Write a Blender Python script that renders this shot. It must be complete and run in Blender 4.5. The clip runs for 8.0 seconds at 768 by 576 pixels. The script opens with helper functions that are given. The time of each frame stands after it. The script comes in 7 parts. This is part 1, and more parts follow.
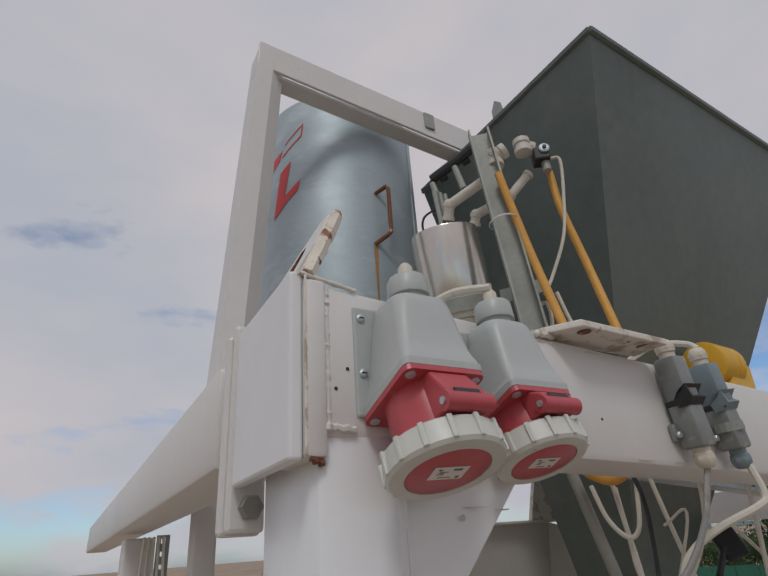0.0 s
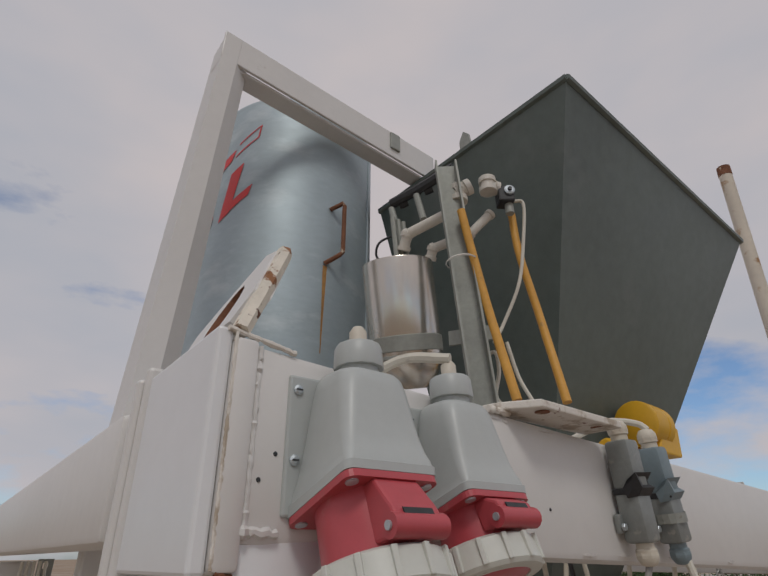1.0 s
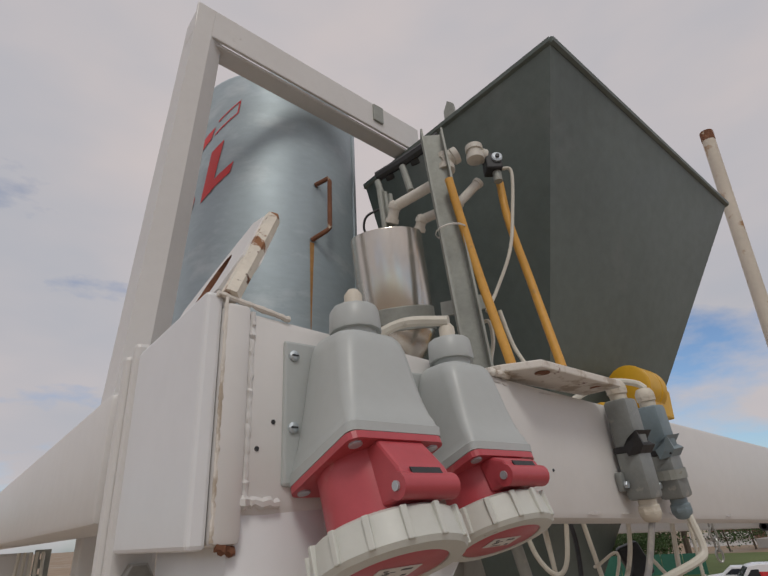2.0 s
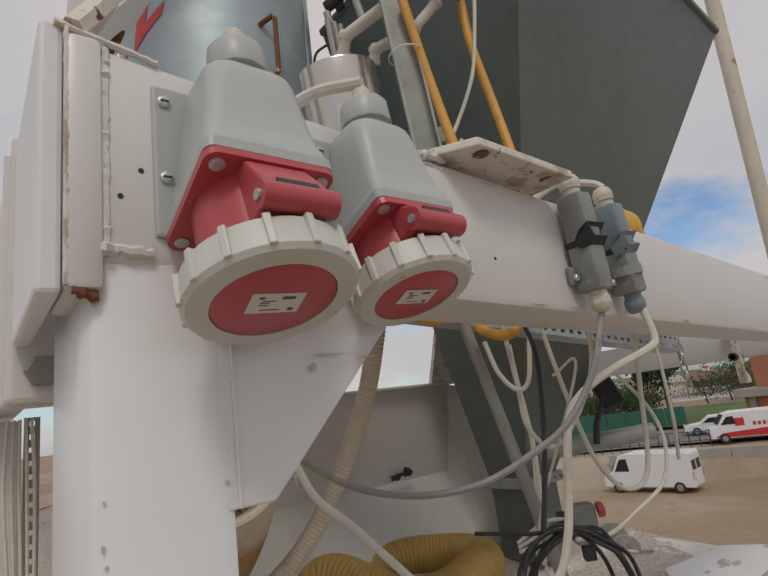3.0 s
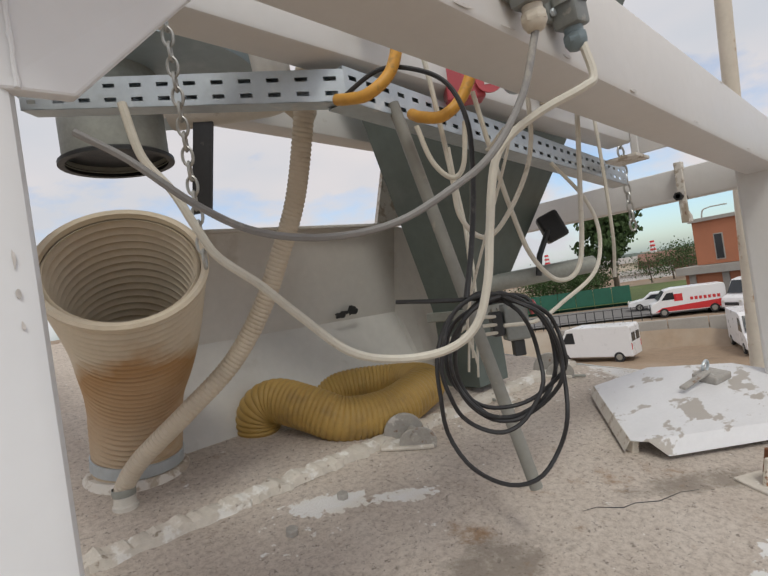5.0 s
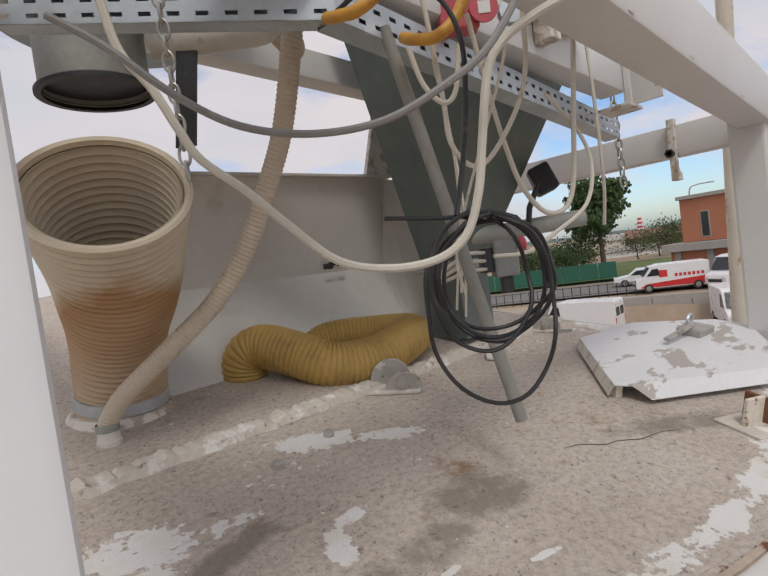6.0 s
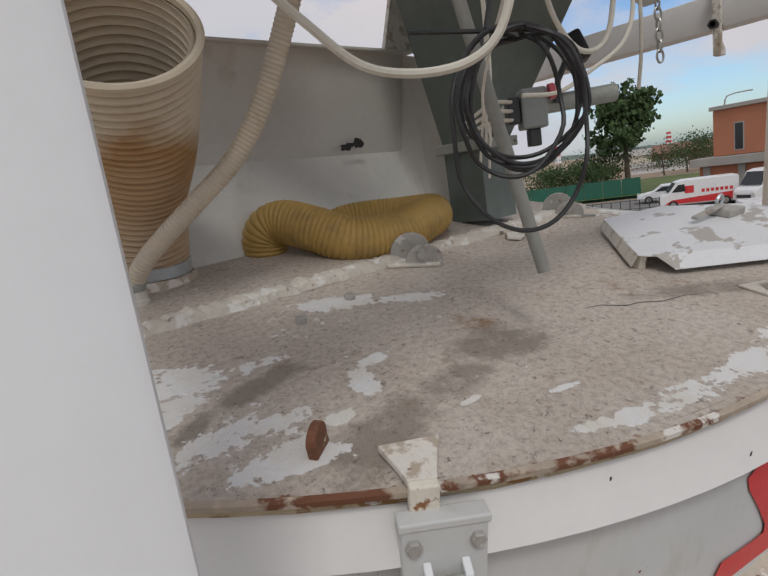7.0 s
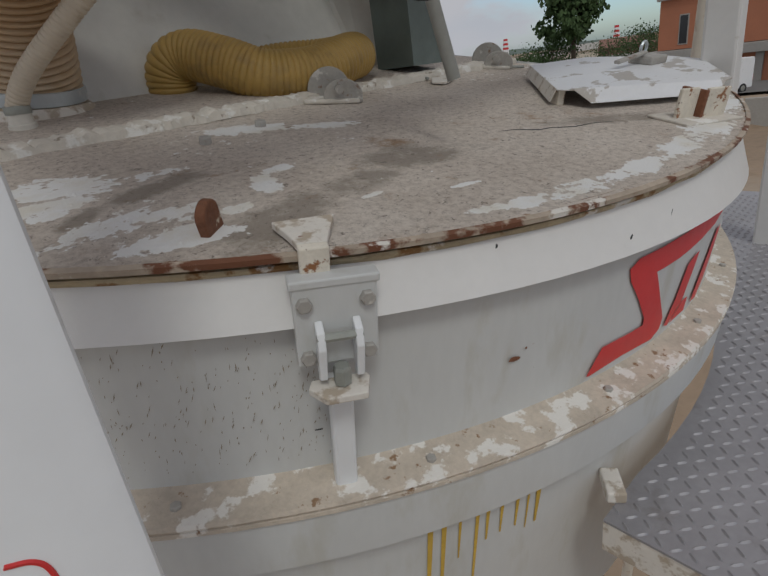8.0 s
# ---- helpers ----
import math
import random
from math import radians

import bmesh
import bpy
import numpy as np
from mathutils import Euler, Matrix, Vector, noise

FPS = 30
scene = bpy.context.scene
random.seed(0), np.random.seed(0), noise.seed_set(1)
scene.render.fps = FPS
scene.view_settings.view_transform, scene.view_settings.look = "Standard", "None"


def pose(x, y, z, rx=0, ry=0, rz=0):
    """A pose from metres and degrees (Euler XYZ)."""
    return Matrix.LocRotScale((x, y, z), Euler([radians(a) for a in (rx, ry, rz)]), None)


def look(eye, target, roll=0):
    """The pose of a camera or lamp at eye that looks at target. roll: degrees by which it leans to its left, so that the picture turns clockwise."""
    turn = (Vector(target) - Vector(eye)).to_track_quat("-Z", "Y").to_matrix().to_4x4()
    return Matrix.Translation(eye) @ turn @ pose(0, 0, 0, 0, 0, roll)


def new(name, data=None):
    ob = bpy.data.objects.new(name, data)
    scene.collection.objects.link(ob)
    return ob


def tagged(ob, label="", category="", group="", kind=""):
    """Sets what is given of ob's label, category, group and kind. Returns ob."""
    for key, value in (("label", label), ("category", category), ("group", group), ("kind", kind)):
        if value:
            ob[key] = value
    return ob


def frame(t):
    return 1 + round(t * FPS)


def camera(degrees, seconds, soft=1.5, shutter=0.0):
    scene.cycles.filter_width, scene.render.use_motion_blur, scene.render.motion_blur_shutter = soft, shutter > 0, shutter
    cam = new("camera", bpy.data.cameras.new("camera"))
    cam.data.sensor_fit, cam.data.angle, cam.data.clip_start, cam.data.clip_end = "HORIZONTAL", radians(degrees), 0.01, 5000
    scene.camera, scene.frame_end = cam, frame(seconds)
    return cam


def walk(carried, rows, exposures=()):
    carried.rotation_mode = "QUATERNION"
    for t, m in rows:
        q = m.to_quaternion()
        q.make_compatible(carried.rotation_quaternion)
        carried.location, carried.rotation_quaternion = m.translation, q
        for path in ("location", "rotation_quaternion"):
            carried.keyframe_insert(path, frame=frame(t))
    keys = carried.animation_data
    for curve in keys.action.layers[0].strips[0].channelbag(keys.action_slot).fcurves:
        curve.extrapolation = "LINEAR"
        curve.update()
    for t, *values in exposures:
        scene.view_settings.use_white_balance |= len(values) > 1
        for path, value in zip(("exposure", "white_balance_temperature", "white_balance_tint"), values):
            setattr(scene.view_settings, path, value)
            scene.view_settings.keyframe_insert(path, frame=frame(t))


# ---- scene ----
cam = camera(72.0, 8.0)
PATH = [
    (0, (0.016, -0.158, 0.92), (0.943, 1.378, 1.806), -4.6),
    (0.5, (0.024, -0.11, 1.0), (1.083, 1.309, 1.929), -2.5),
    (1, (0.04, -0.103, 1.026), (1.142, 1.304, 1.926), -0.8),
    (1.2, (0.037, -0.099, 1.032), (1.133, 1.294, 1.958), -1.6),
    (2.3, (0.076, -0.064, 0.991), (1.24, 1.38, 1.74), -4.5),
    (2.5, (0.108, -0.059, 0.965), (1.256, 1.435, 1.635), -5.6),
    (3, (0.178, -0.038, 0.9), (1.408, 1.474, 1.346), -7.6),
    (3.5, (0.223, -0.001, 0.816), (1.451, 1.557, 1.071), -8.5),
    (4, (0.255, 0.04, 0.757), (1.515, 1.59, 0.863), -9.1),
    (4.5, (0.277, 0.044, 0.72), (1.557, 1.58, 0.739), -8.5),
    (4.7, (0.293, 0.019, 0.711), (1.617, 1.518, 0.732), -8.7),
    (5.8, (0.292, 0.053, 0.613), (1.616, 1.55, 0.548), -7.7),
    (6, (0.293, 0.046, 0.595), (1.639, 1.521, 0.5), -7.8),
    (6.5, (0.268, 0.044, 0.499), (1.52, 1.59, 0.297), -9.1),
    (7, (0.268, 0.066, 0.445), (1.514, 1.583, 0.061), -8.2),
    (7.5, (0.264, 0.031, 0.385), (1.543, 1.487, -0.112), -7.7),
    (8, (0.275, -0.005, 0.246), (1.558, 1.328, -0.513), -7.8),
]
EXPOSURES = [(0.0, -0.10, 6300, 7), (0.5, -0.18, 6450, 8), (1.2, -0.18, 6500, 8), (2.5, 0.0, 6680, 8), (3.0, 0.02, 6720, 6), (3.5, 0.22, 6780, 7), (4.5, 0.42, 6600, 4), (6.0, 0.38, 6560, 8), (6.5, 0.27, 6460, 7), (7.0, 0.20, 6360, 6), (7.5, 0.13, 6310, 6), (8.0, -0.18, 6270, 4)]
walk(cam, [(t, look(eye, target, roll)) for t, eye, target, roll in PATH], EXPOSURES)

# ---- light ----
SUN_EL, SUN_AZ = radians(52), radians(215)
world = bpy.data.worlds.new("sky")
scene.world = world
world.use_nodes = True
wn, wl = world.node_tree.nodes, world.node_tree.links
wn.clear()
w_out = wn.new("ShaderNodeOutputWorld")
w_bg = wn.new("ShaderNodeBackground")
w_sky = wn.new("ShaderNodeTexSky")
w_sky.sky_type = "NISHITA"
w_sky.sun_disc = False
w_sky.sun_elevation, w_sky.sun_rotation = SUN_EL, SUN_AZ
w_scale = wn.new("ShaderNodeVectorMath")
w_scale.operation = "MULTIPLY"
w_scale.inputs[1].default_value = (0.096, 0.107, 0.124)
w_co = wn.new("ShaderNodeTexCoord")
w_map = wn.new("ShaderNodeMapping")
w_map.inputs["Scale"].default_value = (1.0, 1.0, 2.6)
w_map.inputs["Location"].default_value = (0.3, 0.75, 0.2)
w_n = wn.new("ShaderNodeTexNoise")
w_n.inputs["Scale"].default_value = 2.3
w_n.inputs["Detail"].default_value = 7
w_n.inputs["Roughness"].default_value = 0.55
w_r = wn.new("ShaderNodeValToRGB")
w_r.color_ramp.elements[0].position = 0.43
w_r.color_ramp.elements[1].position = 0.56
w_n2 = wn.new("ShaderNodeTexNoise")
w_n2.inputs["Scale"].default_value = 1.7
w_n2.inputs["Detail"].default_value = 4
w_r2 = wn.new("ShaderNodeValToRGB")
w_r2.color_ramp.elements[0].position, w_r2.color_ramp.elements[0].color = 0.3, (0.46, 0.47, 0.53, 1)
w_r2.color_ramp.elements[1].position, w_r2.color_ramp.elements[1].color = 0.62, (0.60, 0.545, 0.56, 1)
w_mix = wn.new("ShaderNodeMix")
w_mix.data_type = "RGBA"
wl.new(w_co.outputs["Generated"], w_map.inputs["Vector"])
wl.new(w_map.outputs["Vector"], w_n.inputs["Vector"])
wl.new(w_map.outputs["Vector"], w_n2.inputs["Vector"])
w_sep = wn.new("ShaderNodeSeparateXYZ")
w_add = wn.new("ShaderNodeMath")
w_add.operation = "MULTIPLY_ADD"
w_add.inputs[1].default_value = 0.40
wl.new(w_co.outputs["Generated"], w_sep.inputs["Vector"])
wl.new(w_sep.outputs["Z"], w_add.inputs[0])
wl.new(w_n.outputs["Fac"], w_add.inputs[2])
wl.new(w_add.outputs["Value"], w_r.inputs["Fac"])
wl.new(w_n2.outputs["Fac"], w_r2.inputs["Fac"])
wl.new(w_sky.outputs["Color"], w_scale.inputs[0])
wl.new(w_r.outputs["Color"], w_mix.inputs["Factor"])
wl.new(w_scale.outputs["Vector"], w_mix.inputs["A"])
wl.new(w_r2.outputs["Color"], w_mix.inputs["B"])
wl.new(w_mix.outputs["Result"], w_bg.inputs["Color"])
wl.new(w_bg.outputs["Background"], w_out.inputs["Surface"])
w_bg.inputs["Strength"].default_value = 1.0
sun_data = bpy.data.lights.new("sun", "SUN")
sun_data.energy, sun_data.angle, sun_data.color = 0.9, radians(14), (1.0, 0.965, 0.92)
sun = new("sun", sun_data)
sun.matrix_world = look((-6, -9, 14), (0, 0, 0))


# ---- materials ----
def mat(name, col, rough=0.5, metal=0.0, var=0.12, scale=3.0, fine=60.0, bump=0.08, dist=0.002,
        spot=None, spot2=None, stretch=None, band=None):
    """Colour with broad and fine variation, fine relief, and up to two layers of stains: (colour, scale, threshold, softness)."""
    m = bpy.data.materials.new(name)
    m.use_nodes = True
    n, l = m.node_tree.nodes, m.node_tree.links
    b = n["Principled BSDF"]
    co = n.new("ShaderNodeTexCoord")
    mp = n.new("ShaderNodeMapping")
    mp.inputs["Scale"].default_value = stretch or (1, 1, 1)
    l.new(co.outputs["Object"], mp.inputs["Vector"])

    def noi(sc, det=4):
        t = n.new("ShaderNodeTexNoise")
        t.inputs["Scale"].default_value = sc
        t.inputs["Detail"].default_value = det
        t.inputs["Roughness"].default_value = 0.6
        l.new(mp.outputs["Vector"], t.inputs["Vector"])
        return t.outputs["Fac"]

    def ramp(fac, p0, c0, p1, c1):
        r = n.new("ShaderNodeValToRGB")
        e = r.color_ramp.elements
        e[0].position, e[0].color = p0, (*c0, 1)
        e[1].position, e[1].color = p1, (*c1, 1)
        l.new(fac, r.inputs["Fac"])
        return r.outputs["Color"]

    def mixc(fac, a, c):
        x = n.new("ShaderNodeMix")
        x.data_type = "RGBA"
        if isinstance(fac, float):
            x.inputs["Factor"].default_value = fac
        else:
            l.new(fac, x.inputs["Factor"])
        l.new(a, x.inputs["A"])
        if isinstance(c, tuple):
            x.inputs["B"].default_value = (*c, 1)
        else:
            l.new(c, x.inputs["B"])
        return x.outputs["Result"]

    lo = tuple(max(0.0, v * (1 - var)) for v in col)
    hi = tuple(min(1.0, v * (1 + var)) for v in col)
    big = ramp(noi(scale), 0.3, lo, 0.7, hi)
    small = ramp(noi(fine, 6), 0.3, lo, 0.7, hi)
    c = mixc(0.4, big, small)
    for s in (spot, spot2):
        if s:
            sc, sn, th, so = s
            f = ramp(noi(sn, 8), th, (0, 0, 0), min(1.0, th + so), (1, 1, 1))
            c = mixc(f, c, sc)
    if band:
        # a tide-mark stain: sharp upper edge at band[2], fading out downwards to band[1]
        sp = n.new("ShaderNodeSeparateXYZ")
        l.new(co.outputs["Object"], sp.inputs["Vector"])
        wob = n.new("ShaderNodeMath")
        wob.operation = "MULTIPLY_ADD"
        l.new(noi(7, 3), wob.inputs[0])
        wob.inputs[1].default_value = 0.16
        l.new(sp.outputs["Z"], wob.inputs[2])
        mr_ = n.new("ShaderNodeMapRange")
        mr_.inputs["From Min"].default_value, mr_.inputs["From Max"].default_value = band[1] + 0.08, band[2] + 0.10
        l.new(wob.outputs["Value"], mr_.inputs["Value"])
        rb = n.new("ShaderNodeValToRGB")
        eb_ = rb.color_ramp.elements
        eb_[0].position, eb_[0].color = 0.0, (0.25, 0.25, 0.25, 1)
        eb_[1].position, eb_[1].color = 1.0, (0, 0, 0, 1)
        k1 = eb_.new(0.86)
        k1.color = (0.85, 0.85, 0.85, 1)
        l.new(mr_.outputs["Result"], rb.inputs["Fac"])
        c = mixc(rb.outputs["Color"], c, band[0])
    l.new(c, b.inputs["Base Color"])
    b.inputs["Metallic"].default_value = metal
    rr = n.new("ShaderNodeMapRange")
    rr.inputs["To Min"].default_value = max(0.02, rough - 0.12)
    rr.inputs["To Max"].default_value = min(1.0, rough + 0.12)
    l.new(noi(scale * 4), rr.inputs["Value"])
    l.new(rr.outputs["Result"], b.inputs["Roughness"])
    bp = n.new("ShaderNodeBump")
    bp.inputs["Strength"].default_value = min(1.0, bump * 4)
    bp.inputs["Distance"].default_value = dist
    l.new(noi(fine, 8), bp.inputs["Height"])
    l.new(bp.outputs["Normal"], b.inputs["Normal"])
    return m


RUST = (0.16, 0.055, 0.025)
WHITE = mat("white_paint", (0.67, 0.655, 0.635), 0.4, 0, 0.05, 2.5, 30, 0.05, 0.001,
            ((0.42, 0.37, 0.31), 9, 0.70, 0.10), (RUST, 14, 0.765, 0.03))
WHITE_CLEAN = mat("white_paint_post", (0.755, 0.765, 0.775), 0.36, 0, 0.04, 2.0, 25, 0.04, 0.001,
                  ((0.45, 0.42, 0.38), 17, 0.76, 0.04))
WHITE_WORN = mat("worn_white_paint", (0.70, 0.66, 0.60), 0.6, 0, 0.1, 6, 60, 0.2, 0.002,
                 ((0.44, 0.37, 0.29), 22, 0.50, 0.08), (RUST, 30, 0.66, 0.05))
FLANGE = mat("caked_flange", (0.52, 0.45, 0.37), 0.9, 0, 0.22, 14, 90, 0.3, 0.003,
             ((0.74, 0.71, 0.66), 16, 0.54, 0.04), ((0.27, 0.17, 0.10), 34, 0.63, 0.05))
RUST_FLAKE = mat("rust_flaked_paint", (0.68, 0.63, 0.54), 0.8, 0, 0.14, 20, 90, 0.25, 0.002,
                 ((0.27, 0.12, 0.05), 26, 0.565, 0.04), ((0.12, 0.045, 0.02), 60, 0.64, 0.05))
RESIDUE = mat("cement_residue", (0.46, 0.38, 0.25), 0.9, 0, 0.25, 12, 80, 0.3, 0.002,
              ((0.24, 0.13, 0.05), 15, 0.54, 0.06), ((0.70, 0.67, 0.62), 18, 0.58, 0.05))
STEEL_OLD = mat("weathered_steel", (0.40, 0.38, 0.35), 0.7, 0.2, 0.2, 20, 120, 0.15, 0.001,
                ((0.22, 0.13, 0.08), 30, 0.60, 0.08), ((0.62, 0.60, 0.56), 22, 0.60, 0.06))
SHELL = mat("shell_paint", (0.57, 0.575, 0.565), 0.42, 0, 0.06, 2.2, 30, 0.05, 0.001,
            ((0.44, 0.42, 0.35), 5, 0.56, 0.25), ((0.20, 0.15, 0.10), 30, 0.735, 0.03), (1.6, 1.6, 0.55))
RUSTY = mat("rusty_steel", (0.20, 0.085, 0.045), 0.85, 0.1, 0.35, 18, 120, 0.3, 0.003,
            ((0.55, 0.47, 0.36), 28, 0.58, 0.05))
GALV = mat("galvanised_steel", (0.52, 0.57, 0.60), 0.42, 0.55, 0.16, 6, 40, 0.06, 0.001,
           ((0.70, 0.72, 0.72), 12, 0.62, 0.1))
GALV_DULL = mat("dull_galvanised_steel", (0.33, 0.34, 0.31), 0.6, 0.35, 0.2, 8, 60, 0.12, 0.001,
                ((0.20, 0.15, 0.10), 26, 0.68, 0.06))
TANK = mat("tank_steel", (0.36, 0.425, 0.455), 0.52, 0.35, 0.12, 2.2, 24, 0.06, 0.001,
           ((0.55, 0.60, 0.61), 3, 0.55, 0.25), ((0.22, 0.25, 0.26), 30, 0.74, 0.03), (1, 1, 2.2))
HOPPER = mat("dark_grey_paint", (0.135, 0.165, 0.152), 0.45, 0.15, 0.22, 1.6, 20, 0.06, 0.001,
             ((0.20, 0.215, 0.205), 2.6, 0.58, 0.22), ((0.40, 0.42, 0.40), 45, 0.77, 0.02))
STAINLESS = mat("stainless_steel", (0.60, 0.56, 0.50), 0.24, 0.9, 0.12, 5, 60, 0.03, 0.0006,
                ((0.42, 0.36, 0.28), 9, 0.55, 0.2), None, (1, 1, 0.25))
PLASTIC_GREY = mat("light_grey_plastic", (0.45, 0.475, 0.465), 0.4, 0, 0.05, 6, 80, 0.03, 0.0005,
                   ((0.40, 0.39, 0.36), 40, 0.74, 0.05))
RING = mat("ivory_plastic", (0.60, 0.61, 0.56), 0.42, 0, 0.07, 8, 90, 0.04, 0.0005,
           ((0.36, 0.32, 0.26), 34, 0.68, 0.06))
RED = mat("red_plastic", (0.48, 0.075, 0.09), 0.36, 0, 0.10, 9, 90, 0.04, 0.0005,
          ((0.48, 0.16, 0.15), 26, 0.66, 0.10))
LABEL = mat("paper_label", (0.68, 0.66, 0.62), 0.5, 0, 0.06, 30, 200, 0.02, 0.0003)
INK = mat("printed_ink", (0.10, 0.10, 0.10), 0.6, 0, 0.1, 30, 200, 0.02, 0.0003)
RED_PAINT = mat("red_paint", (0.62, 0.035, 0.035), 0.42, 0, 0.08, 4, 50, 0.04, 0.0005)
PLUG = mat("grey_cast_metal", (0.26, 0.275, 0.265), 0.5, 0.3, 0.15, 20, 120, 0.1, 0.0008,
           ((0.42, 0.40, 0.36), 36, 0.6, 0.1))
PLUG_BLUE = mat("blue_grey_plastic", (0.19, 0.245, 0.27), 0.45, 0, 0.12, 20, 120, 0.05, 0.0006,
                ((0.36, 0.37, 0.35), 36, 0.64, 0.1))
GLAND = mat("cream_gland", (0.60, 0.55, 0.46), 0.5, 0, 0.1, 20, 100, 0.05, 0.0006)
EDGE = mat("chipped_edge", (0.40, 0.33, 0.26), 0.85, 0, 0.3, 10, 60, 0.2, 0.002,
           ((0.15, 0.06, 0.03), 9, 0.50, 0.05), ((0.66, 0.63, 0.58), 13, 0.60, 0.04))
LINING = mat("duct_lining", (0.64, 0.56, 0.44), 0.6, 0, 0.10, 5, 60, 0.1, 0.001, ((0.42, 0.33, 0.20), 5, 0.58, 0.2))
BLACK = mat("black_rubber", (0.022, 0.022, 0.024), 0.5, 0, 0.3, 20, 90, 0.08, 0.0008,
            ((0.10, 0.095, 0.085), 30, 0.62, 0.12))
CABLE_WHITE = mat("white_cable", (0.62, 0.59, 0.51), 0.48, 0, 0.1, 14, 90, 0.05, 0.0006,
                  ((0.36, 0.32, 0.25), 30, 0.62, 0.12))
CABLE_GREY = mat("grey_cable", (0.27, 0.265, 0.26), 0.5, 0, 0.12, 14, 90, 0.05, 0.0006,
                 ((0.42, 0.40, 0.36), 30, 0.6, 0.12))
PIPE_GREY = mat("grey_pvc", (0.26, 0.26, 0.235), 0.55, 0, 0.14, 6, 60, 0.07, 0.0008,
                ((0.42, 0.39, 0.33), 14, 0.6, 0.12))
YELLOW_HOSE = mat("yellow_hose", (0.62, 0.32, 0.055), 0.5, 0, 0.14, 12, 70, 0.06, 0.0008,
                  ((0.36, 0.22, 0.08), 26, 0.62, 0.12))
YELLOW_PAINT = mat("yellow_paint", (0.68, 0.38, 0.02), 0.45, 0, 0.08, 8, 60, 0.04, 0.0006)
DUCT = mat("beige_duct", (0.60, 0.52, 0.40), 0.6, 0, 0.10, 5, 60, 0.1, 0.001,
           ((0.42, 0.31, 0.17), 4.5, 0.56, 0.18), ((0.62, 0.57, 0.48), 11, 0.62, 0.12), None, ((0.36, 0.18, 0.045), 0.02, 0.38))
DUCT_FOLD = mat("stained_duct", (0.36, 0.24, 0.11), 0.65, 0, 0.2, 6, 60, 0.1, 0.001,
                ((0.50, 0.40, 0.26), 8, 0.56, 0.14))
SLIM = mat("beige_hose", (0.56, 0.49, 0.39), 0.6, 0, 0.1, 8, 70, 0.08, 0.001,
           ((0.36, 0.28, 0.18), 10, 0.6, 0.15))
ORANGE = mat("ochre_hose", (0.42, 0.27, 0.075), 0.5, 0, 0.14, 6, 60, 0.08, 0.001,
             ((0.27, 0.18, 0.07), 7, 0.54, 0.16), ((0.55, 0.46, 0.30), 18, 0.70, 0.08))
PVC_WHITE = mat("white_pvc", (0.62, 0.59, 0.53), 0.5, 0, 0.1, 14, 80, 0.06, 0.0008,
                ((0.38, 0.34, 0.28), 26, 0.62, 0.12))
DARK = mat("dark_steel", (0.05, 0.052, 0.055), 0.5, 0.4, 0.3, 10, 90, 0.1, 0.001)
BOLT = mat("zinc_bolt", (0.33, 0.32, 0.29), 0.5, 0.6, 0.2, 40, 200, 0.1, 0.0006)
CHAIN = mat("chain_steel", (0.42, 0.42, 0.40), 0.4, 0.75, 0.2, 30, 160, 0.08, 0.0005)
PLATE = mat("tread_steel", (0.33, 0.32, 0.335), 0.42, 0.35, 0.14, 4, 50, 0.08, 0.0008,
            ((0.22, 0.20, 0.19), 6, 0.6, 0.15))
PANEL = mat("panel_paint", (0.60, 0.585, 0.555), 0.5, 0, 0.08, 2.5, 30, 0.05, 0.001,
            ((0.40, 0.36, 0.31), 4, 0.60, 0.2), (RUST, 26, 0.755, 0.02))


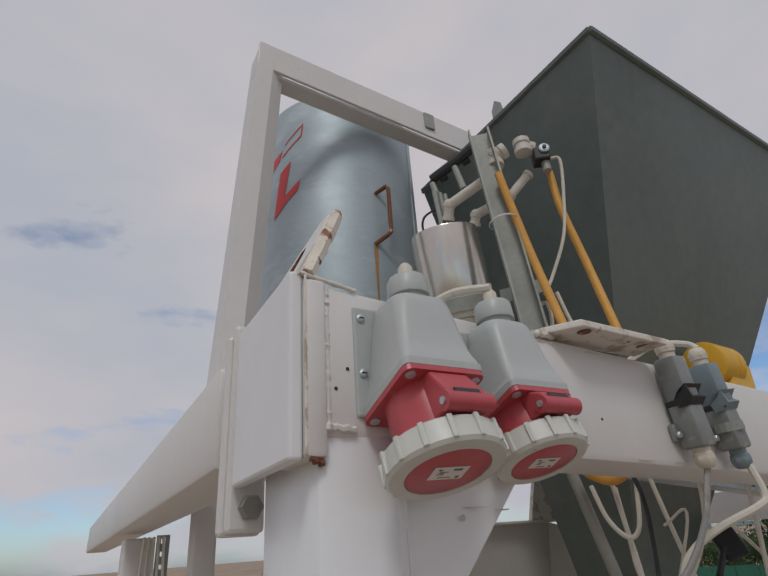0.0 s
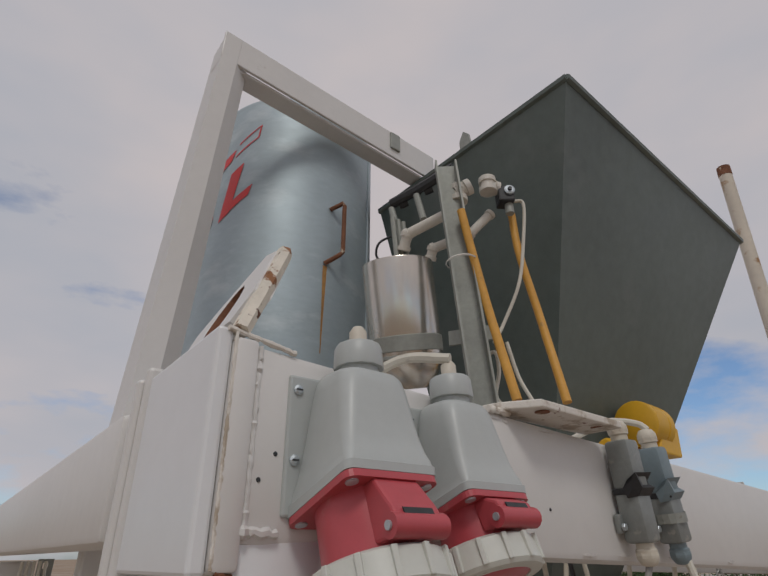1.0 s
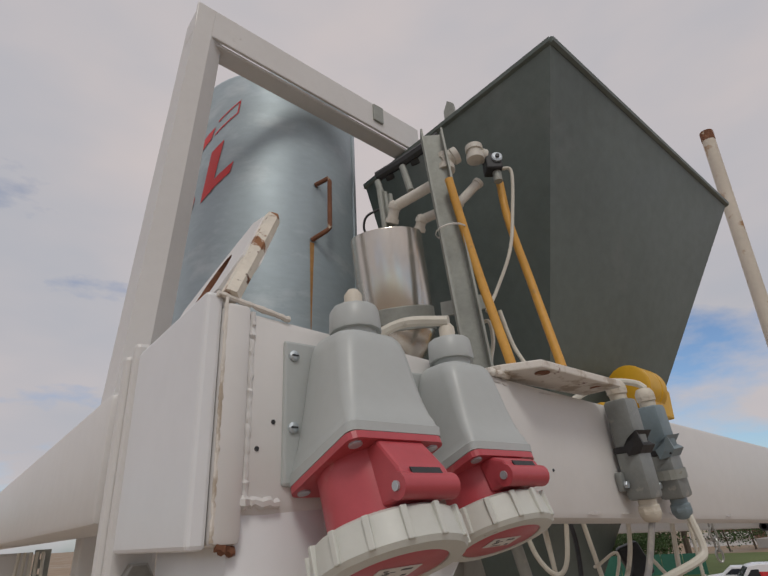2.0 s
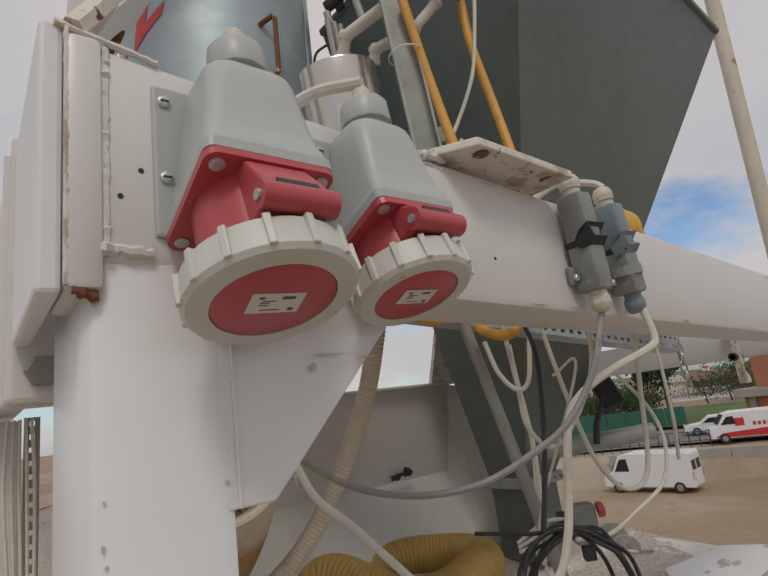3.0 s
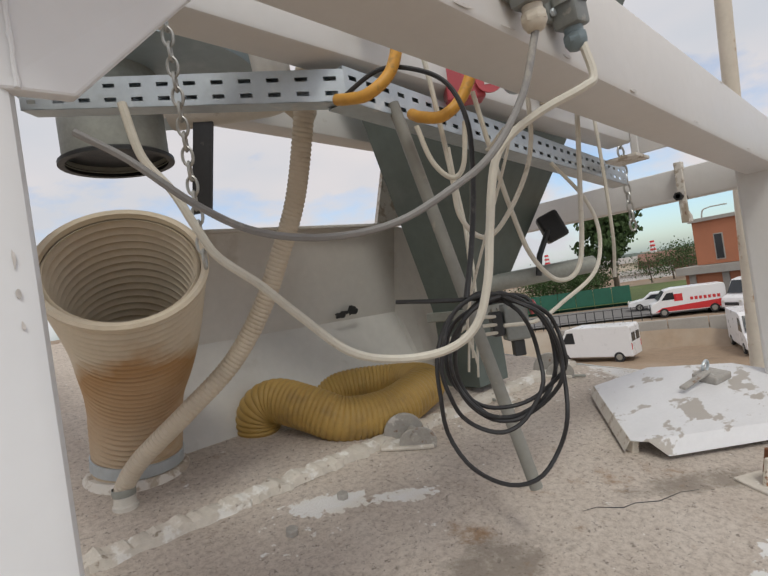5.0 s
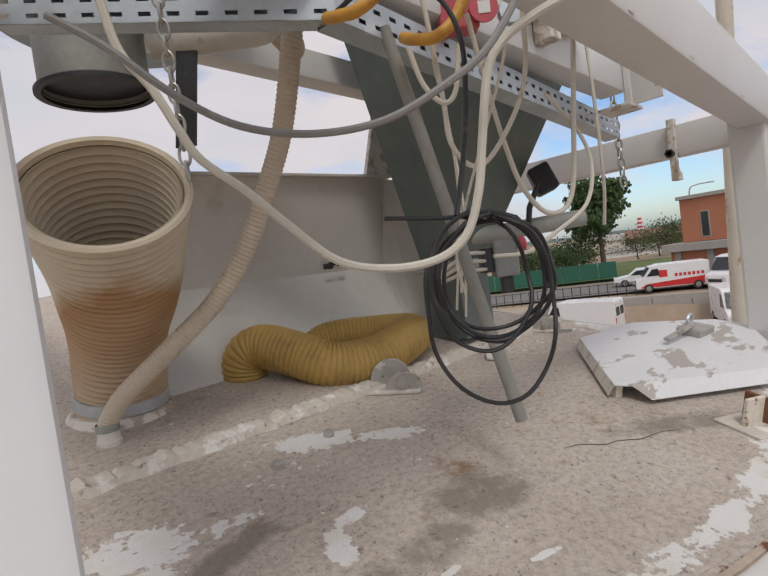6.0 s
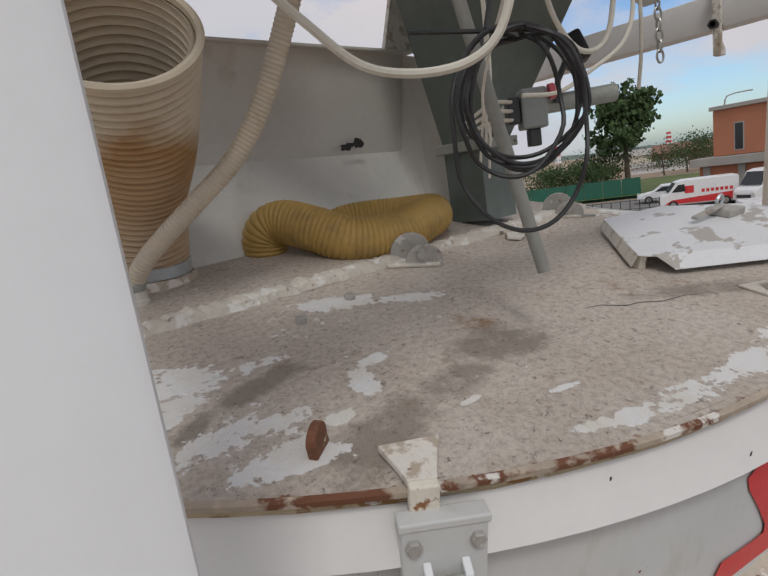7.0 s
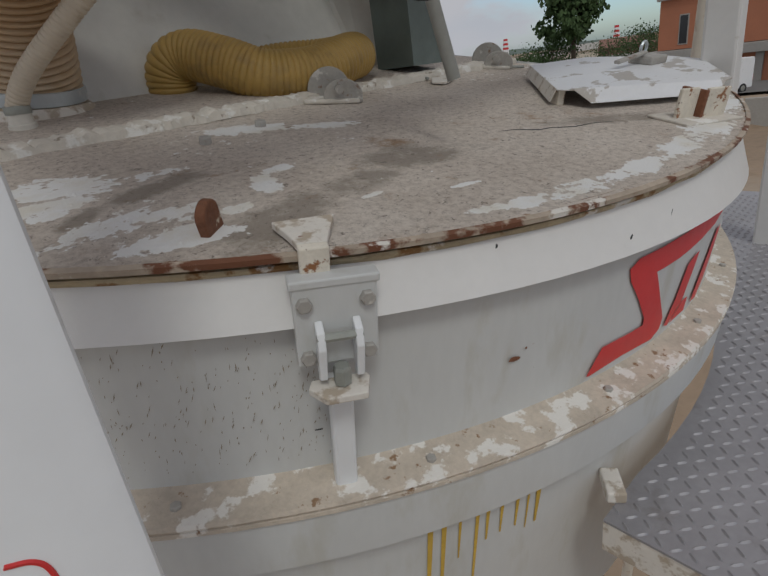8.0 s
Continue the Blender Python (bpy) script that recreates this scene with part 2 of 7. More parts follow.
def cover_material():
    """Mixer cover: cement-caked steel with flaking white paint, dark pitting and rust along the edge."""
    m = bpy.data.materials.new("caked_cover")
    m.use_nodes = True
    n, l = m.node_tree.nodes, m.node_tree.links
    b = n["Principled BSDF"]
    co = n.new("ShaderNodeTexCoord")

    def noi(sc, det, rough=0.6, dis=0.0):
        t = n.new("ShaderNodeTexNoise")
        t.inputs["Scale"].default_value, t.inputs["Detail"].default_value = sc, det
        t.inputs["Roughness"].default_value, t.inputs["Distortion"].default_value = rough, dis
        l.new(co.outputs["Object"], t.inputs["Vector"])
        return t.outputs["Fac"]

    def math_(op, a, c):
        x = n.new("ShaderNodeMath")
        x.operation = op
        for i, v in enumerate((a, c)):
            if isinstance(v, (int, float)):
                x.inputs[i].default_value = v
            else:
                l.new(v, x.inputs[i])
        return x.outputs[0]

    def ramp(fac, *stops):
        r = n.new("ShaderNodeValToRGB")
        e = r.color_ramp.elements
        while len(e) < len(stops):
            e.new(0.5)
        for k, (p, c) in zip(e, stops):
            k.position, k.color = p, (*c, 1)
        l.new(fac, r.inputs["Fac"])
        return r.outputs["Color"]

    def mixc(fac, a, c):
        x = n.new("ShaderNodeMix")
        x.data_type = "RGBA"
        l.new(fac, x.inputs["Factor"])
        l.new(a, x.inputs["A"])
        if isinstance(c, tuple):
            x.inputs["B"].default_value = (*c, 1)
        else:
            l.new(c, x.inputs["B"])
        return x.outputs["Result"]

    O, I = (0, 0, 0), (1, 1, 1)

    def patches(rows):
        """Soft ovals (x, y, half length, half width, turn) on the lid, the strongest of them at each point."""
        best = None
        for px, py, rx, ry, turn in rows:
            mp = n.new("ShaderNodeMapping")
            mp.vector_type = "TEXTURE"
            mp.inputs["Location"].default_value = (px - CX, py - CY, 0)
            mp.inputs["Rotation"].default_value = (0, 0, radians(turn))
            mp.inputs["Scale"].default_value = (rx, ry, 1)
            l.new(co.outputs["Object"], mp.inputs["Vector"])
            ln = n.new("ShaderNodeVectorMath")
            ln.operation = "LENGTH"
            l.new(mp.outputs["Vector"], ln.inputs[0])
            v = math_("MAXIMUM", math_("SUBTRACT", 1.6, ln.outputs["Value"]), 0.0)
            v = math_("MINIMUM", v, 1.0)
            best = v if best is None else math_("MAXIMUM", best, v)
        return best

    length = n.new("ShaderNodeVectorMath")
    length.operation = "LENGTH"
    l.new(co.outputs["Object"], length.inputs[0])
    base = ramp(noi(3.5, 8), (0.3, (0.47, 0.395, 0.335)), (0.52, (0.57, 0.495, 0.43)), (0.72, (0.66, 0.59, 0.525)))
    grit = ramp(noi(58, 12, 0.82), (0.415, (0.28, 0.235, 0.19)), (0.49, (0.62, 0.55, 0.475)), (0.575, (0.82, 0.755, 0.67)))
    x = n.new("ShaderNodeMix")
    x.data_type = "RGBA"
    x.inputs["Factor"].default_value = 0.36
    l.new(base, x.inputs["A"])
    l.new(grit, x.inputs["B"])
    c = x.outputs["Result"]
    # dark damp-looking cement, brown stains
    dk = patches([(0.69, 0.955, 0.09, 0.032, 12), (0.53, 0.905, 0.05, 0.022, 35), (0.75, 0.675, 0.12, 0.06, 15), (1.85, 0.56, 0.18, 0.05, -30), (0.98, 0.70, 0.09, 0.05, 0), (1.2, 0.74, 0.14, 0.07, -20)])
    dkf = math_("ADD", math_("MULTIPLY", dk, 0.25), math_("MULTIPLY", noi(5.5, 9, 0.75), 0.92))
    c = mixc(ramp(dkf, (0.55, O), (0.70, (0.75, 0.75, 0.75))), c, (0.26, 0.22, 0.18))
    br = patches([(1.184, 0.875, 0.09, 0.04, -25), (1.74, 0.72, 0.2, 0.05, -30), (0.50, 0.84, 0.06, 0.02, 0)])
    brf = math_("ADD", math_("MULTIPLY", br, 0.12), noi(11, 7, 0.7))
    c = mixc(ramp(brf, (0.60, O), (0.76, (0.7, 0.7, 0.7))), c, (0.30, 0.165, 0.07))
    # fine dark pits
    c = mixc(ramp(noi(62, 9, 0.78, 0.5), (0.392, (0.8, 0.8, 0.8)), (0.425, O)), c, (0.17, 0.14, 0.115))
    # flaking white paint
    wh = patches([(0.57, 1.075, 0.12, 0.065, -20), (0.72, 1.045, 0.08, 0.022, -10), (0.51, 0.985, 0.06, 0.055, 20), (0.55, 0.838, 0.095, 0.048, 0), (0.635, 0.826, 0.05, 0.034, 0), (0.575, 0.725, 0.09, 0.040, -16), (0.735, 0.759, 0.032, 0.014, 0), (0.905, 0.885, 0.045, 0.018, 0), (0.84, 0.825, 0.024, 0.060, -25), (1.06, 1.20, 0.10, 0.05, -28), (1.22, 1.10, 0.10, 0.03, -30), (0.93, 0.64, 0.03, 0.008, 0), (1.10, 0.545, 0.04, 0.01, -15),
                  (1.03, 0.445, 0.05, 0.014, -20), (1.12, 0.41, 0.09, 0.022, -20), (1.29, 0.375, 0.12, 0.030, -14), (1.47, 0.345, 0.13, 0.032, -8), (1.72, 0.335, 0.15, 0.036, 0), (2.0, 0.36, 0.2, 0.05, 8), (2.35, 0.43, 0.2, 0.06, 20), (2.9, 1.2, 0.5, 0.2, 30)])
    flake = math_("ADD", math_("MULTIPLY", wh, 0.19), math_("ADD", math_("MULTIPLY", noi(6.5, 10, 0.7, 0.8), 0.62), math_("MULTIPLY", noi(42, 6), 0.38)))
    fl = ramp(flake, (0.612, O), (0.628, I))
    c = mixc(fl, c, ramp(noi(9, 5), (0.35, (0.80, 0.76, 0.68)), (0.55, (0.86, 0.85, 0.83))))
    rim = math_("ADD", math_("MULTIPLY", math_("SUBTRACT", length.outputs["Value"], RC - 0.030), 9.0), math_("MULTIPLY", noi(15, 7, 0.7), 0.95))
    c = mixc(ramp(rim, (0.64, O), (0.69, I)), c, ramp(noi(50, 5), (0.35, (0.10, 0.04, 0.025)), (0.5, (0.26, 0.13, 0.07)), (0.66, (0.55, 0.45, 0.32))))
    l.new(c, b.inputs["Base Color"])
    b.inputs["Roughness"].default_value = 0.9
    bp = n.new("ShaderNodeBump")
    bp.inputs["Strength"].default_value, bp.inputs["Distance"].default_value = 0.8, 0.004
    l.new(math_("ADD", math_("MULTIPLY", noi(34, 12, 0.82), 2.6), math_("MULTIPLY", fl, 0.3)), bp.inputs["Height"])
    l.new(bp.outputs["Normal"], b.inputs["Normal"])
    return m


# ---- mesh helpers ----
ORIGIN = {}


def part(name, bm, material, parent=None, label="", smooth=False, at=None):
    """Links a bmesh given in world metres as one mesh object under a thing or a part."""
    base = Vector(at) if at is not None else (ORIGIN[parent] if parent else Vector((0, 0, 0)))
    if bm.verts:
        bmesh.ops.translate(bm, verts=bm.verts, vec=-base)
    bmesh.ops.recalc_face_normals(bm, faces=bm.faces)
    me = bpy.data.meshes.new(name)
    bm.to_mesh(me)
    bm.free()
    for p in me.polygons:
        p.use_smooth = smooth
    me.materials.append(material)
    if smooth:
        me.set_sharp_from_angle(angle=radians(40))
    ob = new(name, me)
    if parent:
        ob.parent = parent
        ob.location = base - ORIGIN[parent]
    else:
        ob.location = base
    ORIGIN[ob] = base
    if label:
        ob["label"] = label
    return ob


def thing(name, at, label, category, group="", kind=""):
    ob = new(name)
    ob.empty_display_size = 0.05
    ob.location = at
    ORIGIN[ob] = Vector(at)
    return tagged(ob, label, category, group, kind)


def box(x0, x1, y0, y1, z0, z1, bev=0.0, m=None, bm=None):
    bm = bm or bmesh.new()
    r = bmesh.ops.create_cube(bm, size=1.0)["verts"]
    t = Matrix.Translation(((x0 + x1) / 2, (y0 + y1) / 2, (z0 + z1) / 2)) @ Matrix.Diagonal((x1 - x0, y1 - y0, z1 - z0, 1))
    bmesh.ops.transform(bm, verts=r, matrix=(m @ t) if m else t)
    if bev:
        ed = list({e for v in r for e in v.link_edges})
        bmesh.ops.bevel(bm, geom=ed, offset=bev, segments=2, affect="EDGES", profile=0.5)
    return bm


def prism(pts, vec, bev=0.0, bm=None):
    """A flat polygon pushed along vec."""
    bm = bm or bmesh.new()
    a = [bm.verts.new(p) for p in pts]
    c = [bm.verts.new(Vector(p) + Vector(vec)) for p in pts]
    k = len(a)
    fs = [bm.faces.new(a), bm.faces.new(c[::-1])]
    for i in range(k):
        fs.append(bm.faces.new((a[i], c[i], c[(i + 1) % k], a[(i + 1) % k])))
    if bev:
        bmesh.ops.recalc_face_normals(bm, faces=fs)
        bmesh.ops.bevel(bm, geom=list({e for f in fs for e in f.edges}), offset=bev, segments=2, affect="EDGES", profile=0.5)
    return bm


def loft(loops, closed=True, caps=True, bm=None):
    """Skins a row of loops that have as many points each."""
    bm = bm or bmesh.new()
    rows = [[bm.verts.new(p) for p in lp] for lp in loops]
    k = len(rows[0])
    for a, c in zip(rows, rows[1:]):
        for i in range(k if closed else k - 1):
            j = (i + 1) % k
            bm.faces.new((a[i], a[j], c[j], c[i]))
    if caps and closed:
        bm.faces.new(rows[0][::-1])
        bm.faces.new(rows[-1])
    return bm


def frame_of(axis):
    axis = Vector(axis).normalized()
    return axis.to_track_quat("Z", "Y").to_matrix().to_4x4()


def lathe(profile, at=(0, 0, 0), axis=(0, 0, 1), n=24, caps=True, bm=None, a0=0.0, a1=360.0):
    """Turns a profile of (radius, height) round an axis."""
    m = Matrix.Translation(at) @ frame_of(axis)
    full = a1 - a0 >= 360
    ang = [radians(a0 + (a1 - a0) * i / (n if full else n - 1)) for i in range(n)]
    loops = [[m @ Vector((r * math.cos(a), r * math.sin(a), z)) for a in ang] for r, z in profile]
    return loft(loops, full, caps and full, bm)


def glide(pts, per=8):
    """A smooth line through a few points."""
    p = [Vector(q) for q in pts]
    p = [p[0] * 2 - p[1]] + p + [p[-1] * 2 - p[-2]]
    out = []
    for i in range(1, len(p) - 2):
        for k in range(per):
            t = k / per
            a, c, d, e = p[i - 1], p[i], p[i + 1], p[i + 2]
            out.append(0.5 * (2 * c + (d - a) * t + (2 * a - 5 * c + 4 * d - e) * t * t + (3 * c - a - 3 * d + e) * t ** 3))
    out.append(p[-2])
    return out


def tube(line, r, n=10, caps=True, bm=None):
    """A round skin along a line; r is one radius or one for each point."""
    line = [Vector(q) for q in line]
    rs = r if isinstance(r, (list, tuple)) else [r] * len(line)
    t = (line[1] - line[0]).normalized()
    u = t.orthogonal().normalized()
    loops = []
    for i, p in enumerate(line):
        d = (line[min(i + 1, len(line) - 1)] - line[max(i - 1, 0)])
        d = d.normalized() if d.length > 1e-9 else t
        u = (u - d * u.dot(d)).normalized()
        v = d.cross(u)
        loops.append([p + (u * math.cos(2 * math.pi * k / n) + v * math.sin(2 * math.pi * k / n)) * rs[i] for k in range(n)])
        t = d
    return loft(loops, True, caps, bm)


def even(line, step):
    """The same line with points at even steps."""
    line = [Vector(q) for q in line]
    out, left = [line[0].copy()], step
    for a, c in zip(line, line[1:]):
        seg = (c - a).length
        pos = left
        while pos <= seg:
            out.append(a.lerp(c, pos / seg))
            pos += step
        left = pos - seg
    return out


def ribbed(line, r, pitch, depth, n=20, caps=False, taper=None):
    """A corrugated hose along a line."""
    pts = even(line, pitch / 4)
    k = len(pts)
    rs = []
    for i in range(k):
        f = taper(i / k) if taper else 1.0
        rs.append(r * f + depth * (0.0, 0.8, 1.0, 0.8)[i % 4])
    return tube(pts, rs, n, caps)


def hexbolt(at, axis, r, h):
    return lathe([(r, 0), (r, h * 0.8), (r * 0.85, h)], at, axis, 6)


def cable(name, pts, r, material, label, category="cable", n=8, per=8):
    line = glide(pts, per)
    ob = part(name, tube(line, r, n), material, None, "", True, at=line[0])
    return tagged(ob, label, category)


def away(az, d, z):
    """A place in the distance by its bearing, distance and height."""
    return Vector((0.25 + math.sin(radians(az)) * d, 0.13 + math.cos(radians(az)) * d, z))


TILT_M = Euler((radians(7.07), radians(1.51), 0)).to_matrix().to_4x4()
LID_M = Matrix.Translation((1.0, 1.22, 0.018)) @ Euler((radians(3.9), radians(-2.3), 0)).to_matrix().to_4x4() @ Matrix.Translation((-1.0, -1.175, 0))   # the lid sits askew on the shell
TILT_L = TILT_M @ LID_M
CX, CY, RC = 1.725, 2.172, 1.93
COVER = cover_material()
COVER_EDGE = mat("crusted_strip", (0.60, 0.555, 0.49), 0.9, 0, 0.16, 9, 70, 0.3, 0.003, ((0.76, 0.74, 0.70), 13, 0.55, 0.05), ((0.30, 0.25, 0.20), 30, 0.62, 0.06))
SLOPE, DROP = 0.05, -0.036          # the front beam runs a little off the x axis and falls along it
FY = 0.385            # its face at the post


def sag(x):
    return DROP * (x - 0.29)


def face_y(x):
    return FY + SLOPE * (x - 0.29)


# ---- ground and distance ----
GROUND = mat("packed_dirt", (0.30, 0.22, 0.15), 0.95, 0, 0.25, 0.12, 2.5, 0.2, 0.03,
             ((0.36, 0.31, 0.25), 0.06, 0.52, 0.12), ((0.20, 0.15, 0.10), 0.5, 0.62, 0.12))
ASPHALT = mat("asphalt", (0.17, 0.165, 0.16), 0.9, 0, 0.15, 0.3, 6, 0.1, 0.01)
GRASS = mat("grass", (0.10, 0.135, 0.04), 0.95, 0, 0.35, 0.2, 3, 0.3, 0.05)
CONCRETE = mat("concrete", (0.36, 0.34, 0.31), 0.9, 0, 0.14, 0.6, 9, 0.12, 0.01)
BRICK = mat("orange_brick", (0.42, 0.17, 0.095), 0.9, 0, 0.12, 0.5, 12, 0.1, 0.01)
GREEN = mat("green_sheeting", (0.02, 0.115, 0.075), 0.6, 0, 0.2, 0.5, 3, 0.05, 0.01)
LEAF = mat("leaves", (0.055, 0.095, 0.03), 0.8, 0, 0.45, 0.9, 5, 0.2, 0.02)
BARK = mat("bark", (0.10, 0.075, 0.055), 0.95, 0, 0.2, 2, 10, 0.3, 0.02)
CAR_WHITE = mat("van_white", (0.74, 0.74, 0.75), 0.3, 0, 0.03, 0.5, 5, 0.02, 0.001)
CAR_RED = mat("van_red", (0.55, 0.03, 0.035), 0.3, 0, 0.05, 0.5, 5, 0.02, 0.001)
GLASS = mat("dark_glass", (0.02, 0.025, 0.03), 0.12, 0, 0.2, 1, 5, 0.01, 0.001)
TYRE = mat("tyre", (0.025, 0.025, 0.027), 0.9, 0, 0.2, 3, 20, 0.1, 0.005)
ROOF = mat("far_roof", (0.24, 0.13, 0.10), 0.9, 0, 0.2, 0.1, 1, 0.05, 0.01)
POLE_W = mat("pole_paint", (0.62, 0.56, 0.47), 0.6, 0, 0.1, 4, 30, 0.1, 0.002, ((0.36, 0.20, 0.09), 9, 0.6, 0.1))


def ground_height(p):
    d = p[0] * 0.92 + p[1] * 0.39
    f = min(1.0, max(0.0, (d - 41.5) / 1.2))
    z = -6.15 + 1.45 * f
    if d > 75:
        z += min(1.0, (d - 75) / 200) * 2.6
    return z


bm = bmesh.new()
rings = [3, 8, 14, 20, 26, 31, 35, 38, 40, 41, 41.6, 42, 42.4, 42.8, 44, 48, 54, 60, 70, 80, 100, 130, 170, 230, 300, 500, 1000, 2500]
SEG = 120
prev = [bm.verts.new((0, 0, -6.15))]
for r in rings:
    row = []
    for k in range(SEG):
        a = 2 * math.pi * k / SEG
        x, y = r * math.cos(a), r * math.sin(a)
        z = ground_height((x, y)) + 0.12 * noise.noise(Vector((x * 0.15, y * 0.15, 0)))
        row.append(bm.verts.new((x, y, z)))
    for k in range(SEG):
        j = (k + 1) % SEG
        bm.faces.new((prev[0], row[k], row[j]) if len(prev) == 1 else (prev[k], row[k], row[j], prev[j]))
    prev = row
ground = tagged(part("ground", bm, GROUND, None, "", True), "brown packed dirt yard around the plant", "ground", kind="structure")


def strip(name, az0, az1, d0, d1, z, material, label, category, n=14):
    b = bmesh.new()
    lo = [b.verts.new(away(az0 + (az1 - az0) * i / n, d0, z)) for i in range(n + 1)]
    hi = [b.verts.new(away(az0 + (az1 - az0) * i / n, d1, z)) for i in range(n + 1)]
    for i in range(n):
        b.faces.new((lo[i], lo[i + 1], hi[i + 1], hi[i]))
    return tagged(part(name, b, material), label, category, kind="structure")


strip("road", 25, 95, 47.5, 58, -4.52, ASPHALT, "grey asphalt road behind the railing", "road")
strip("grass_verge", 25, 95, 61, 90, -4.36, GRASS, "green grass verge beyond the road", "grass")


def fence_between(a, c, h, material, name, label, category, thick=0.05):
    d = (c - a)
    nrm = Vector((-d.y, d.x, 0)).normalized() * thick
    b = prism([a, c, c + Vector((0, 0, h)), a + Vector((0, 0, h))], nrm)
    return tagged(part(name, b, material, None, "", False, at=a), label, category)


# low concrete retaining wall of long blocks
wall = thing("retaining_wall", away(70, 42.6, -6.1), "low grey precast concrete retaining wall beside the yard", "wall", kind="structure")
for i in range(9):
    a, c = away(59 + 3.4 * i, 42.6, -6.2), away(62.3 + 3.4 * i, 42.6, -6.2)
    d = (c - a)
    nrm = Vector((d.y, -d.x, 0)).normalized() * 0.35
    part("block", prism([a, c, c + Vector((0, 0, 1.85)), a + Vector((0, 0, 1.85))], nrm, 0.04), CONCRETE, wall)

# green sheet fence in panels
gf = thing("site_fence", away(55, 62, -4.6), "dark green sheet-metal site fence beyond the road", "fence")
for i in range(13):
    a, c = away(44 + 1.72 * i, 62, -4.7), away(45.66 + 1.72 * i, 62, -4.7)
    d = (c - a)
    nrm = Vector((d.y, -d.x, 0)).normalized() * 0.06
    part("panel", prism([a, c, c + Vector((0, 0, 2.1)), a + Vector((0, 0, 2.1))], nrm), GREEN, gf)

# pedestrian railing
rail = thing("railing", away(58, 46, -4.7), "rusty brown pedestrian railing along the road", "railing")
for i in range(22):
    p = away(50 + 0.85 * i, 46.2, -4.7)
    part("post", tube([p, p + Vector((0, 0, 1.15))], 0.035, 6), DARK, rail)
for h in (0.45, 1.1):
    part("bar", tube([away(50 + 0.85 * i, 46.2, -4.7 + h) for i in range(22)], 0.025, 5), DARK, rail)


def van(az, d, z, heading, body_mat, label, length=5.2, height=2.3, stripe=None, low=False):
    v = thing("van", away(az, d, z), label, "van", "parked vehicles")
    m = Matrix.Translation(away(az, d, z)) @ Matrix.Rotation(radians(heading), 4, "Z")
    L, Wd, Hh = length / 2, 0.95, height
    prof = [(-L, 0.35), (-L, Hh - 0.15), (-L + 0.1, Hh), (L - 1.7, Hh), (L - 1.15, Hh - 0.12), (L - 0.62, 1.28), (L - 0.1, 1.05), (L, 0.8), (L, 0.35)]
    if low:
        prof = [(-L, 0.35), (-L, 0.95), (-L + 0.35, Hh), (L - 1.9, Hh), (L - 1.25, 0.98), (L - 0.1, 0.8), (L, 0.65), (L, 0.35)]
    b = prism([m @ Vector((x, -Wd, h)) for x, h in prof], m.to_3x3() @ Vector((0, 2 * Wd, 0)), 0.05)
    part("body", b, body_mat, v)
    for s in (-1, 1):
        y = s * (Wd + 0.004)
        side = [(L - 1.75, 1.30), (L - 1.68, Hh - 0.3), (L - 1.25, Hh - 0.32), (L - 0.82, 1.30)]
        if low:
            side = [(-L + 0.5, 1.0), (-L + 0.75, Hh - 0.12), (L - 1.95, Hh - 0.12), (L - 1.4, 1.0)]
        part("side_window", prism([m @ Vector((x, y, h)) for x, h in side], m.to_3x3() @ Vector((0, 0.012 * s, 0))), GLASS, v)
        for x in (-L + 0.85, L - 0.9):
            w = part("wheel", lathe([(0.33, -0.1), (0.34, 0), (0.33, 0.1)], m @ Vector((x, s * (Wd - 0.08), 0.34)), m.to_3x3() @ Vector((0, 1, 0)), 16), TYRE, v)
            part("rim", lathe([(0.2, 0.0), (0.18, 0.02)], m @ Vector((x, s * (Wd + 0.025), 0.34)), m.to_3x3() @ Vector((0, s, 0)), 12), BOLT, w)
        if stripe:
            part("stripe", prism([m @ Vector((x, y, h)) for x, h in ((-L + 0.15, 0.42), (L - 0.3, 0.42), (L - 0.8, 0.72), (-L + 0.15, 1.0))], m.to_3x3() @ Vector((0, 0.008 * s, 0))), stripe, v)
            part("mark", prism([m @ Vector((x, y, h)) for x, h in ((0.3, 1.15), (0.9, 1.15), (0.9, 1.7), (0.3, 1.7))], m.to_3x3() @ Vector((0, 0.008 * s, 0))), stripe, v)
            for k in range(7):
                x0 = -L + 0.4 + 0.3 * k
                part("mark", prism([m @ Vector((x, y, h)) for x, h in ((x0, 1.12), (x0 + 0.2, 1.12), (x0 + 0.2, 1.36), (x0, 1.36))], m.to_3x3() @ Vector((0, 0.008 * s, 0))), stripe, v)
    if not low:
        part("windscreen", prism([m @ Vector((x, yy, h)) for x, yy, h in ((L - 1.12, -0.8, Hh - 0.2), (L - 0.6, -0.85, 1.33), (L - 0.6, 0.85, 1.33), (L - 1.12, 0.8, Hh - 0.2))], m.to_3x3() @ Vector((0.05, 0, 0.03))), GLASS, v)
        for s in (-1, 1):
            part("rear_window", box(-L - 0.012, -L + 0.01, 0.42 * s - 0.33, 0.42 * s + 0.33, 1.3, 1.85, 0.0, m), GLASS, v)
            part("tail_light", box(-L - 0.015, -L + 0.01, 0.88 * s - 0.05, 0.88 * s + 0.05, 0.8, 1.2, 0.0, m), CAR_RED, v)
    part("grille", box(L - 0.02, L + 0.02, -0.6, 0.6, 0.5, 0.72, 0.0, m), DARK, v)
